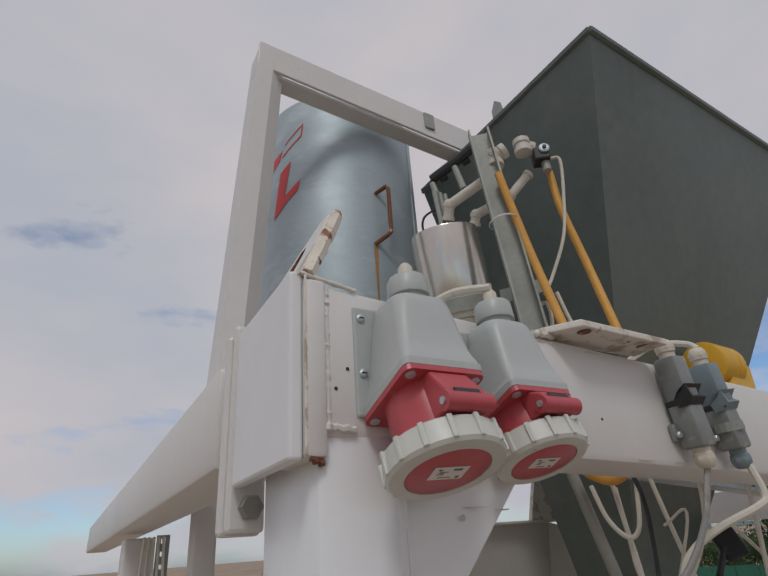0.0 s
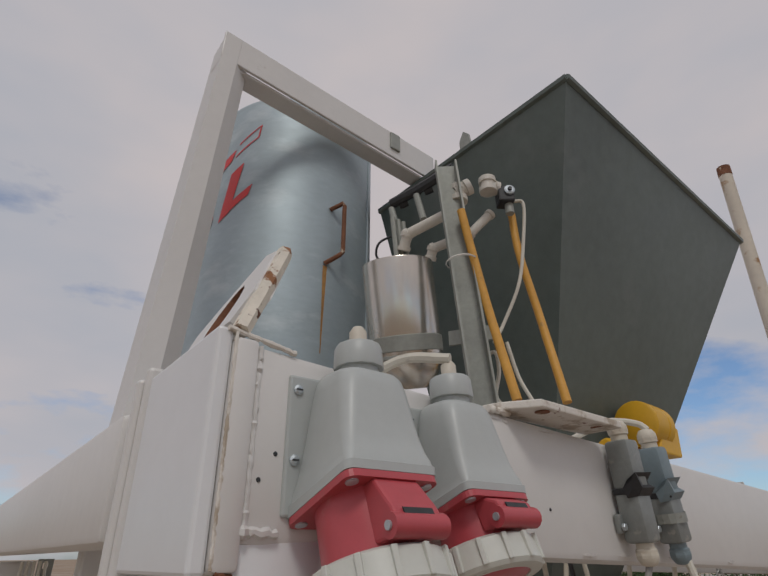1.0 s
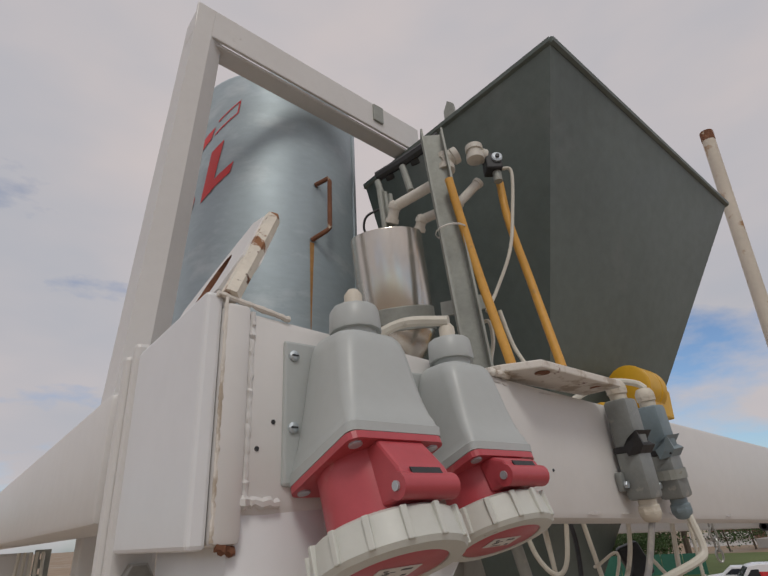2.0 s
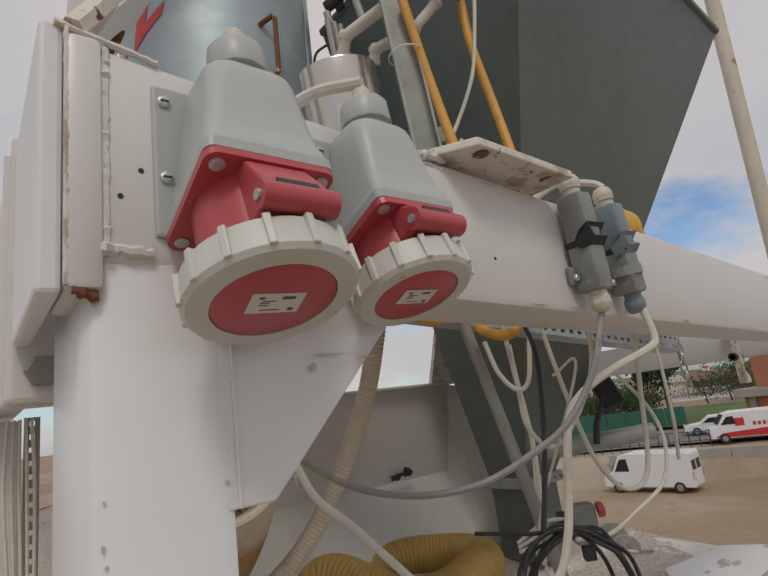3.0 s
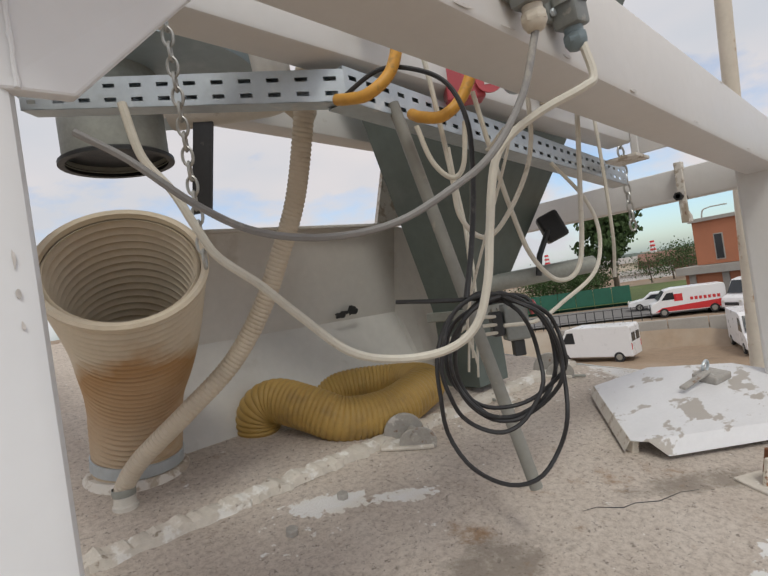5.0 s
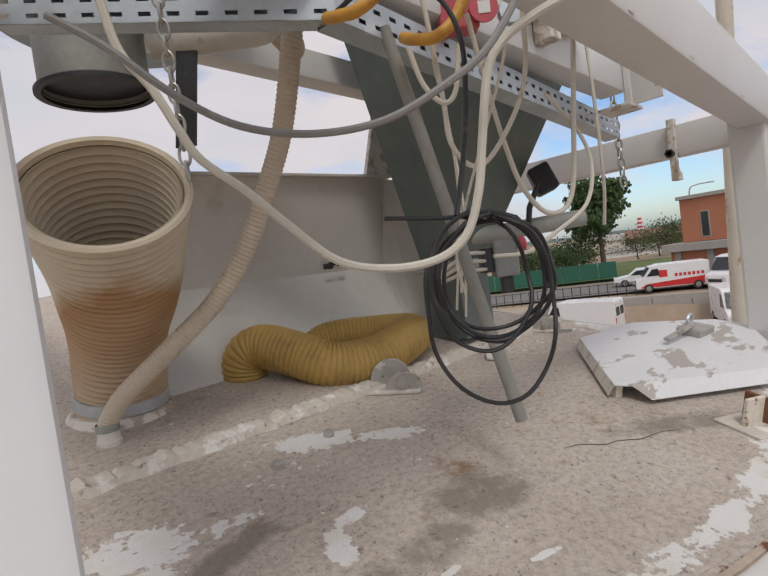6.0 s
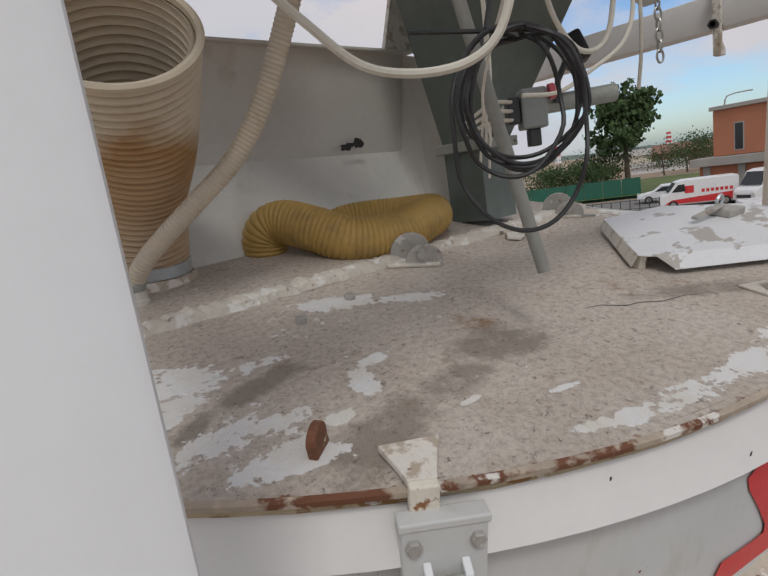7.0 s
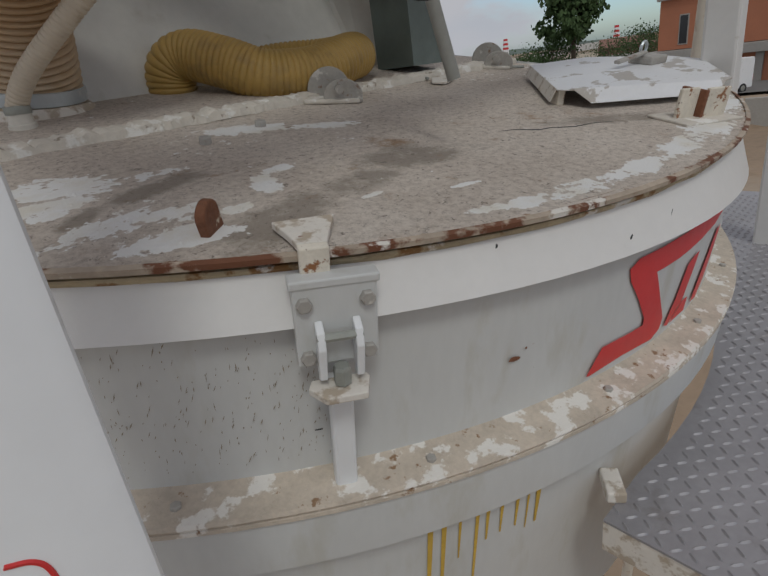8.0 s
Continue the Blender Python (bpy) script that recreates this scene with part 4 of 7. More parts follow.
for x, y in ((0.03, 0.05), (0.62, 0.06), (0.86, 0.50), (0.32, 0.48)):
    part("foot", box(x - 0.012, x + 0.012, y - 0.02, y + 0.02, -0.047, 0.0, 0.003, hm), RUST_FLAKE, hatch)
hq = hm @ Matrix.Translation((0.44, 0.30, 0)) @ Matrix.Rotation(radians(24), 4, "Z")
hh = part("handle", box(0.0, 0.22, -0.012, 0.012, 0.022, 0.034, 0.004, hq @ Matrix.Rotation(radians(-5), 4, "Y")), STEEL_OLD, hatch, "grey latch handle")
part("handle_base", box(0.19, 0.33, -0.045, 0.05, 0.004, 0.034, 0.006, hq), STEEL_OLD, hh)
part("ring", tube([hq @ Vector((0.24 + 0.024 * math.cos(a), 0.02, 0.058 + 0.024 * math.sin(a))) for a in [2 * math.pi * i / 14 for i in range(15)]], 0.006, 6), GALV, hh)

# ---- steel frame: post, front beam, gusset, side beam ----
frm = thing("steel_frame", (0.3, 0.45, -2.0), "white painted welded steel frame with a corner post and box beams", "frame")
part("post", box(0.244, 0.352, FY + 0.003, FY + 0.19, -6.2, 1.05, 0.014), WHITE_CLEAN, frm, "", True)
bx = Matrix(((1, 0, 0, 0), (SLOPE, 1, 0, 0), (DROP, 0, 1, -DROP * 0.29), (0, 0, 0, 1)))
by0 = FY - SLOPE * 0.29
part("front_beam", box(0.232, 3.3, by0, by0 + 0.12, 1.031, 1.222, 0.012, bx), WHITE, frm, "", True)
part("gusset", prism([(0.34, FY + 0.004, 1.04), (0.34, FY + 0.004, 0.839), (0.383, FY + 0.004, 0.839), (0.543, FY + 0.014, 0.999), (0.543, FY + 0.014, 1.03)], (0, 0.012, 0), 0.002), WHITE_CLEAN, frm)
# end plate with the leaning lifting eye
part("end_plate", box(0.212, 0.229, FY + 0.002, 0.612, 1.010, 1.236, 0.004), WHITE_CLEAN, frm)
part("end_strip", box(0.2295, 0.256, FY - 0.006, FY + 0.09, 1.012, 1.226, 0.006), WHITE, frm, "", True)
eye = [(FY + 0.0, 1.205), (FY + 0.205, 1.205), (FY + 0.17, 1.25), (FY + 0.085, 1.355), (FY + 0.06, 1.358), (FY + 0.045, 1.34)]


def lean(y, z, off=0.0):
    return Vector((0.222 + 0.50 * max(0.0, z - 1.205) + off, y + 0.10 * max(0.0, z - 1.205), z + 0.027))


bm = bmesh.new()
ep = [lean(y, z) for y, z in ((FY, 1.2), (FY + 0.21, 1.2), (FY + 0.175, 1.262), (FY + 0.10, 1.350), (FY + 0.075, 1.362), (FY + 0.05, 1.352))]
cy, cz = FY + 0.105, 1.268
hole = []
for k in range(12):
    a = 2 * math.pi * k / 12
    dy, dz = 0.030 * math.cos(a), 0.062 * math.sin(a)
    c_, s_ = math.cos(0.55), math.sin(0.55)
    hole.append(lean(cy + dy * c_ + dz * s_ * 0.6, cz + dz * c_ - dy * s_))
outer = []
for k in range(12):
    a = 2 * math.pi * k / 12
    best = None
    o = Vector((cy, cz))
    d = Vector((math.cos(a) * math.cos(0.55) + math.sin(a) * math.sin(0.55), math.sin(a) * math.cos(0.55) - math.cos(a) * math.sin(0.55)))
    poly = [Vector((p.y, p.z)) for p in ep]
    for i in range(len(poly)):
        p, q = poly[i], poly[(i + 1) % len(poly)]
        e = q - p
        den = d.x * e.y - d.y * e.x
        if abs(den) < 1e-9:
            continue
        s = ((p.x - o.x) * e.y - (p.y - o.y) * e.x) / den
        u = ((p.x - o.x) * d.y - (p.y - o.y) * d.x) / den
        if s > 0 and -1e-6 <= u <= 1 + 1e-6 and (best is None or s < best):
            best = s
    outer.append(lean(o.x + d.x * best, o.y + d.y * best))
TH = Vector((0.022, 0, -0.006))
vo, vh = [bm.verts.new(p) for p in outer], [bm.verts.new(p) for p in hole]
wo, wh = [bm.verts.new(p + TH) for p in outer], [bm.verts.new(p + TH) for p in hole]
for i in range(12):
    j = (i + 1) % 12
    bm.faces.new((vo[i], vo[j], vh[j], vh[i]))
    bm.faces.new((wo[j], wo[i], wh[i], wh[j]))
    bm.faces.new((vo[j], vo[i], wo[i], wo[j]))
eye_ob = part("lifting_eye", bm, WHITE, frm, "leaning lifting eye with chipped rusty edge")
bm = loft([hole, [p + TH for p in hole]], True, False)
part("slot_wall", bm, RUSTY, eye_ob, "rusty slot wall")
cp = [lean(y, z) + TH * 0.5 for y, z in ((FY + 0.003, 1.21), (FY + 0.05, 1.352), (FY + 0.075, 1.362))]
part("chipped_edge", tube(glide(cp, 6), 0.010, 6), RUST_FLAKE, eye_ob)
# joint plates and side beam
part("joint_plate", box(0.208, 0.262, 0.616, 0.632, 0.953, 1.253, 0.006), WHITE, frm)
jp = part("joint_plate", box(0.202, 0.262, 0.634, 0.652, 0.950, 1.240, 0.006), WHITE, frm)
part("bolt", hexbolt((0.240, 0.616, 0.985), (0, -1, 0), 0.017, 0.014), BOLT, jp)
part("bolt", hexbolt((0.236, 0.616, 1.240), (0, -1, 0), 0.011, 0.012), BOLT, jp)
part("side_beam", box(0.196, 0.32, 0.66, 4.2, 1.040, 1.198, 0.01), WHITE, frm, "", True)
part("side_rail", box(0.33, 0.40, 1.1, 4.2, 1.178, 1.318, 0.008), WHITE, frm, "", True)
part("side_leg", box(0.225, 0.325, 2.10, 2.20, 0.26, 1.02, 0.008), WHITE, frm)
part("side_leg", box(0.42, 0.50, 1.9, 1.98, 0.24, 1.16, 0.008), WHITE, frm)
part("cross_beam", box(3.2, 3.31, 0.44, 2.6, 0.92, 1.075, 0.01), WHITE, frm, "", True)
part("cross_leg", box(3.2, 3.31, 0.34, 0.45, -6.2, 1.0, 0.01), WHITE, frm)
fall = Matrix(((1, 0, 0, 0), (0, 1, 0, 0), (-0.06, 0, 1, 0.06), (0, 0, 0, 1)))
part("rear_beam", box(0.45, 3.2, 1.70, 1.80, 1.375, 1.49, 0.008, fall), WHITE, frm, "", True)
part("middle_beam", box(0.33, 2.42, 0.87, 0.97, 1.197, 1.33, 0.010, fall), WHITE, frm, "", True)
part("end_foot", box(2.34, 2.46, 0.83, 0.95, 1.128, 1.14, 0.002, fall), WHITE_WORN, frm)
part("end_web", box(2.40, 2.412, 0.845, 0.868, 1.14, 1.33, 0.002, fall), WHITE, frm)
br = part("bracket", prism([(0.640, 0.43, 1.212), (0.646, 0.402, 1.212), (0.682, 0.352, 1.212), (0.905, 0.360, 1.209), (0.902, 0.43, 1.209)], (0, 0, 0.012), 0.002), WHITE_WORN, frm, "white bracket plate with rusty edges")
for x, y in ((0.703, 0.369), (0.865, 0.382)):
    part("hole", lathe([(0.011, 0.0), (0.011, 0.0015)], (x, y, 1.2095), (0, 0, 1), 14), RUSTY, br)
for x, y, z in ((0.742, 0, 1.081), (0.42, 0, 1.04), (0.284, 0, 1.115), (0.268, 0, 1.09)):
    part("rivet", lathe([(0.003, 0), (0.002, 0.002)], (x, face_y(x) + 0.001, z), (0, -1, 0), 8), DARK, frm)

# cross-beam clamps with hanging brackets
for y in (0.62, 0.95):
    cl = thing("beam_clamp", (3.17, y, 0.9), "weathered steel beam clamp hanging on the cross beam", "clamp", "beam clamps")
    part("jaw", prism([(3.19, y, 1.10), (3.15, y, 1.10), (3.15, y, 0.80), (3.21, y, 0.80), (3.21, y, 0.83), (3.17, y, 0.86), (3.17, y, 1.06), (3.19, y, 1.06)], (0, 0.035, 0), 0.003), WHITE_WORN, cl)
    part("screw", tube([(3.10, y + 0.018, 0.93), (3.24, y + 0.018, 0.93)], 0.012, 8), DARK, cl)
    part("nut", hexbolt((3.10, y + 0.018, 0.93), (1, 0, 0), 0.022, 0.02), DARK, cl)

# ---- sockets ----
AX = Vector((0, -0.342, -0.94)).normalized()
UP2 = Vector((0, -0.94, 0.342)).normalized()     # across the flange, towards the front edge
XX = Vector((1, 0, 0))


def square(c, hw, hd, rad, n=5):
    """A rounded square loop in the flange's plane about c."""
    out = []
    for sx, sy, a0 in ((1, 1, 0), (-1, 1, 90), (-1, -1, 180), (1, -1, 270)):
        for k in range(n):
            a = radians(a0 + 90 * k / (n - 1))
            out.append(c + XX * (sx * (hw - rad) + rad * math.cos(a)) + UP2 * (sy * (hd - rad) + rad * math.sin(a)))
    return out


def socket(xc, w, deep, ring_r, label, barrel, reach, fz, nx, nz):
    """Wall socket: plate with ears, flared housing, gland on top, red flange and barrel, screw ring and lid."""
    y0 = face_y(xc) - 0.001
    s = thing("power_socket", (xc, y0, 1.03), label, "socket", "industrial sockets on the beam")
    hw = w / 2
    fc = Vector((xc, y0 - deep * 0.94 - 0.001, fz))
    # back plate with ears
    part("back_plate", box(xc - hw - 0.007, xc + hw + 0.004, y0 - 0.006, y0, fz - 0.016, nz - 0.002, 0.003), PLASTIC_GREY, s)
    # housing: a lip at the flange, a flared foot, then drawn in to a flat top under the gland
    neck = Vector((nx, y0 - 0.034, nz))
    loops = []
    for f, wx, wy, rad in ((0.0, hw, deep, 0.008), (0.075, hw, deep, 0.008), (0.085, hw * 0.975, deep * 0.97, 0.008), (0.15, hw * 0.955, deep * 0.94, 0.009), (0.22, hw * 0.92, deep * 0.88, 0.010), (0.34, hw * 0.89, deep * 0.82, 0.012),
                           (0.50, hw * 0.855, deep * 0.765, 0.014), (0.68, hw * 0.825, deep * 0.72, 0.016), (0.84, hw * 0.79, deep * 0.68, 0.018), (0.93, hw * 0.745, deep * 0.635, 0.018), (0.98, hw * 0.67, deep * 0.57, 0.018), (1.0, hw * 0.57, deep * 0.48, 0.016)):
        c = fc.lerp(neck, f)
        u2 = (UP2 * (1 - f) + Vector((0, -1, 0)) * f).normalized()
        lp = []
        for sx, sy, a0 in ((1, 1, 0), (-1, 1, 90), (-1, -1, 180), (1, -1, 270)):
            for k in range(5):
                a = radians(a0 + 22.5 * k)
                q = c + XX * (sx * (wx - rad) + rad * math.cos(a)) + u2 * (sy * (wy - rad) + rad * math.sin(a))
                q.y = min(q.y, y0 - 0.002)
                lp.append(q)
        loops.append(lp)
    part("housing", loft(loops), PLASTIC_GREY, s, "light grey moulded housing", True)
    # gland
    g0 = neck + Vector((0, 0, -0.004))
    gl = part("cable_gland", lathe([(0.0225, 0), (0.0225, 0.011), (0.0275, 0.0112), (0.0280, 0.013), (0.0268, 0.034), (0.0245, 0.0385), (0.019, 0.0405), (0.011, 0.041)], g0, (0, 0.05, 1), 12), PLASTIC_GREY, s, "", True)
    part("gland_tip", lathe([(0.010, 0.038), (0.010, 0.056), (0.006, 0.062), (0.001, 0.063)], g0, (0, 0.05, 1), 12), GLAND, gl, "", True)
    # screws in the ears
    for z in (nz - 0.018, nz - 0.089):
        sc = part("screw", lathe([(0.0055, 0), (0.0055, 0.002), (0.003, 0.0035)], (xc - hw + 0.003, y0 - 0.006, z), (0, -1, 0), 10), GALV, s)
        part("slot", box(xc - hw - 0.0005, xc - hw + 0.0065, y0 - 0.0102, y0 - 0.009, z - 0.0008, z + 0.0008), DARK, sc)
    # red flange, barrel, hinge
    part("flange", loft([square(fc + AX * d, hw, deep, 0.010) for d in (0.0005, 0.007)]), RED, s)
    for sx in (-1, 1):
        for sy in (-1, 1):
            part("flange_screw", lathe([(0.006, 0), (0.006, 0.0015), (0.004, 0.002)], fc + AX * 0.007 + XX * sx * hw * 0.80 + UP2 * sy * deep * 0.80, AX, 10), GALV, s)
    bc = fc + UP2 * 0.0
    part("barrel", lathe([(barrel, 0.006), (barrel, reach - 0.006), (barrel * 0.98, reach + 0.004)], bc, AX, 32), RED, s, "", True)
    hi = part("hinge", prism([bc + AX * a + UP2 * u - XX * 0.026 for a, u in ((0.006, barrel * 0.75), (0.006, barrel + 0.006), (reach - 0.026, barrel + 0.022), (reach - 0.010, barrel + 0.026), (reach - 0.002, barrel + 0.016), (reach - 0.006, barrel * 0.8))], XX * 0.052, 0.003), RED, s)
    part("hinge_slot", prism([bc + AX * a + UP2 * u - XX * 0.016 for a, u in ((reach - 0.024, barrel + 0.0235), (reach - 0.0235, barrel + 0.0245), (reach - 0.016, barrel + 0.0262), (reach - 0.016, barrel + 0.024))], XX * 0.032), DARK, hi)
    part("hinge_roll", tube([bc + AX * (reach - 0.011) + UP2 * (barrel + 0.018) - XX * 0.029, bc + AX * (reach - 0.011) + UP2 * (barrel + 0.018) + XX * 0.029], 0.0105, 14), RED, hi, "", True)
    part("hinge_pin", lathe([(0.004, 0), (0.004, 0.002)], bc + AX * (reach - 0.011) + UP2 * (barrel + 0.018) - XX * 0.029, -XX, 10), GALV, hi)
    # ring with ribs, lid
    rc = bc + AX * reach
    rr = part("screw_ring", lathe([(barrel, 0.0), (ring_r - 0.006, 0.0), (ring_r - 0.002, 0.003), (ring_r, 0.026), (ring_r - 0.003, 0.030), (ring_r - 0.008, 0.031), (ring_r * 0.72, 0.031), (ring_r * 0.72, 0.026)], rc, AX, 48, False), RING, s, "ivory plastic screw ring", True)
    fm = Matrix.Translation(rc) @ frame_of(AX)
    for k in range(14):
        m = fm @ Matrix.Rotation(2 * math.pi * (k + 0.4) / 14, 4, "Z")
        part("rib", box(ring_r - 0.004, ring_r + 0.0022, -0.0028, 0.0028, 0.002, 0.027, 0.001, m), RING, rr)
    ld = part("lid", lathe([(ring_r * 0.725, 0.022), (ring_r * 0.715, 0.0295), (ring_r * 0.69, 0.0305), (0.001, 0.0305)], rc, AX, 40), RED, s, "red round lid", True)
    # rating label as plain bars
    lx, ly = ring_r * 0.31, ring_r * 0.19
    ml_ = Matrix.Translation(rc + AX * 0.0308) @ Matrix((( XX.x, -UP2.x, AX.x, 0), (XX.y, -UP2.y, AX.y, 0), (XX.z, -UP2.z, AX.z, 0), (0, 0, 0, 1))) @ Matrix.Rotation(radians(-6), 4, "Z")
    lb = part("rating_label", box(-lx, lx, -ly, ly, 0, 0.0006, 0.0, ml_), LABEL, ld, "white rating label")
    for (u, v, du, dv) in ((-0.7, -0.7, 0.22, 0.2), (0.15, -0.72, 0.5, 0.28), (-0.55, -0.3, 0.5, 0.07), (-0.6, -0.1, 0.35, 0.07), (-0.65, 0.12, 0.4, 0.07), (-0.5, 0.62, 0.75, 0.08), (0.55, 0.5, 0.22, 0.28)):
        part("print_bar", box(lx * u, lx * (u + du), ly * v, ly * (v + dv), 0.0006, 0.0009, 0.0, ml_), INK, lb)
    return s


socket(0.3525, 0.105, 0.055, 0.0655, "large grey and red five-pin power socket screwed to the beam", 0.046, 0.063, 1.0735, 0.361, 1.199)
socket(0.508, 0.098, 0.051, 0.058, "smaller grey and red power socket screwed to the beam", 0.040, 0.0425, 1.068, 0.509, 1.190)
cable("gland_cable", [(0.42, 0.47, 1.19), (0.445, 0.45, 1.235), (0.475, 0.41, 1.258), (0.507, 0.357, 1.25)], 0.007, CABLE_WHITE, "short cream cable arching over the beam into a socket gland")


# ---- connectors clipped to the beam ----
def connector(xc, tilt, body_mat, label, blue):
    y0 = face_y(xc) - 0.004
    m = Matrix.Translation((xc, y0 - 0.026, 1.112)) @ Matrix.Rotation(radians(tilt), 4, "Y")
    s = thing("cable_connector", (xc, y0, 1.0), label, "connector", "connectors on the beam")
    w = 0.021
    part("lower_body", box(-w, w, -0.02, 0.022, -0.075, 0.002, 0.006, m), PLUG, s, "", True)
    part("upper_body", box(-w * 0.95, w * 0.95, -0.022, 0.022, 0.004, 0.085, 0.007, m), body_mat, s, "", True)
    part("seam", box(-w * 1.06, w * 1.06, -0.024, 0.023, -0.002, 0.008, 0.002, m), BLACK, s)
    part("base_lug", box(-w * 1.5, w * 1.5, 0.016, 0.027, -0.06, -0.03, 0.003, m), PLUG, s)
    part("locking_lever", prism([m @ Vector(p) for p in ((-0.027, -0.01, 0.02), (-0.027, -0.027, 0.03), (0.027, -0.027, 0.03), (0.027, -0.01, 0.018), (0.027, -0.014, 0.004), (0.02, -0.030, 0.006), (-0.02, -0.030, 0.006), (-0.027, -0.014, 0.004))], m.to_3x3() @ Vector((0, 0.01, -0.012))), BLACK if not blue else PLUG_BLUE, s)
    for z, flip in ((0.085, 1), (-0.075, -1)):
        g = part("gland", lathe([(0.014, 0), (0.014, 0.008), (0.0165, 0.010), (0.0165, 0.024), (0.012, 0.032), (0.007, 0.034)], m @ Vector((0, 0, z)), m.to_3x3() @ Vector((0, 0, flip)), 14), (GLAND if flip == 1 or not blue else PLUG_BLUE), s, "", True)
        part("gland_ring", lathe([(0.0175, 0.014), (0.018, 0.018), (0.0175, 0.022)], m @ Vector((0, 0, z)), m.to_3x3() @ Vector((0, 0, flip)), 8), (GLAND if flip == 1 or not blue else PLUG_BLUE), g)
    for x in (-w * 1.3,):
        part("bolt", hexbolt(m @ Vector((x, 0.014, -0.05)), m.to_3x3() @ Vector((0, -1, 0)), 0.006, 0.005), GALV, s)
    if blue:
        part("strap", lathe([(0.027, -0.008), (0.027, 0.008)], m @ Vector((0, 0.0, -0.035)), m.to_3x3() @ Vector((0, 0, 1)), 16, False), GALV_DULL, s, "perforated steel strap")
    return s


connector(0.945, -4, PLUG, "grey metal multi-pin connector with black lever on the beam", False)
connector(1.062, -7, PLUG_BLUE, "blue-grey plastic connector strapped to the beam", True)
cable("connector_cable", [(0.93, face_y(0.92) + 0.10, 1.20), (0.96, 0.43, 1.235), (1.01, 0.42, 1.245), (1.04, 0.40, 1.24), (1.047, 0.388, 1.228)], 0.006, CABLE_WHITE, "cream cable arching over the beam into a connector")

# ---- cables below the beam ----
cable("grey_cable", [(0.952, 0.388, 1.006), (0.930, 0.409, 0.922), (0.887, 0.440, 0.850), (0.844, 0.479, 0.812), (0.782, 0.535, 0.777), (0.711, 0.596, 0.771), (0.642, 0.655, 0.792), (0.585, 0.703, 0.839), (0.525, 0.753, 0.910), (0.475, 0.796, 0.957)], 0.0052, CABLE_GREY, "long grey cable sagging under the beam from a connector", per=6)
cable("white_cable", [(1.076, 0.385, 1.010), (1.075, 0.376, 0.958), (1.052, 0.383, 0.940), (1.001, 0.426, 0.914), (0.961, 0.462, 0.882), (0.943, 0.481, 0.843), (0.931, 0.496, 0.752), (0.923, 0.507, 0.681), (0.906, 0.526, 0.619), (0.871, 0.558, 0.589), (0.816, 0.607, 0.586), (0.763, 0.653, 0.608), (0.713, 0.695, 0.671), (0.673, 0.728, 0.726), (0.633, 0.763, 0.774), (0.615, 0.779, 0.818), (0.593, 0.799, 0.882), (0.565, 0.823, 0.939), (0.552, 0.834, 1.020)], 0.0066, CABLE_WHITE, "thick cream cable sagging under the beam from a connector", per=6)
cable("hanging_cable", [(1.159, 0.771, 1.200), (1.170, 0.765, 1.086), (1.183, 0.759, 0.914), (1.188, 0.758, 0.828), (1.216, 0.736, 0.775), (1.250, 0.708, 0.785), (1.299, 0.665, 0.873), (1.323, 0.642, 0.964), (1.327, 0.635, 1.102)], 0.0055, CABLE_WHITE, "cream cable hanging in a loop from the tray")
cable("hanging_cable", [(1.244, 0.717, 1.089), (1.270, 0.709, 0.947), (1.298, 0.699, 0.815), (1.329, 0.685, 0.713), (1.377, 0.657, 0.654), (1.425, 0.626, 0.688), (1.448, 0.611, 0.863), (1.467, 0.599, 1.052)], 0.0055, CABLE_WHITE, "cream cable hanging in a loop from the tray")
cable("hanging_cable", [(1.427, 0.662, 0.926), (1.464, 0.613, 0.830), (1.466, 0.592, 0.747), (1.433, 0.599, 0.662), (1.358, 0.641, 0.608), (1.294, 0.673, 0.576), (1.222, 0.710, 0.577)], 0.0045, CABLE_WHITE, "thin cream cable hanging in a loop from the tray")
cable("hanging_cable", [(1.121, 0.782, 1.023), (1.138, 0.769, 0.946), (1.167, 0.747, 0.905), (1.189, 0.728, 0.927), (1.201, 0.716, 1.019)], 0.0055, CABLE_WHITE, "short cream cable hanging from the tray")
cable("black_cable", [(1.005, 0.88, 1.10), (1.045, 0.80, 1.135), (1.085, 0.745, 1.125), (1.125, 0.69, 1.08), (1.128, 0.655, 0.99), (1.10, 0.64, 0.875), (1.045, 0.62, 0.76), (0.99, 0.608, 0.655)], 0.0050, BLACK, "black cable coming down from the tray to a coil")


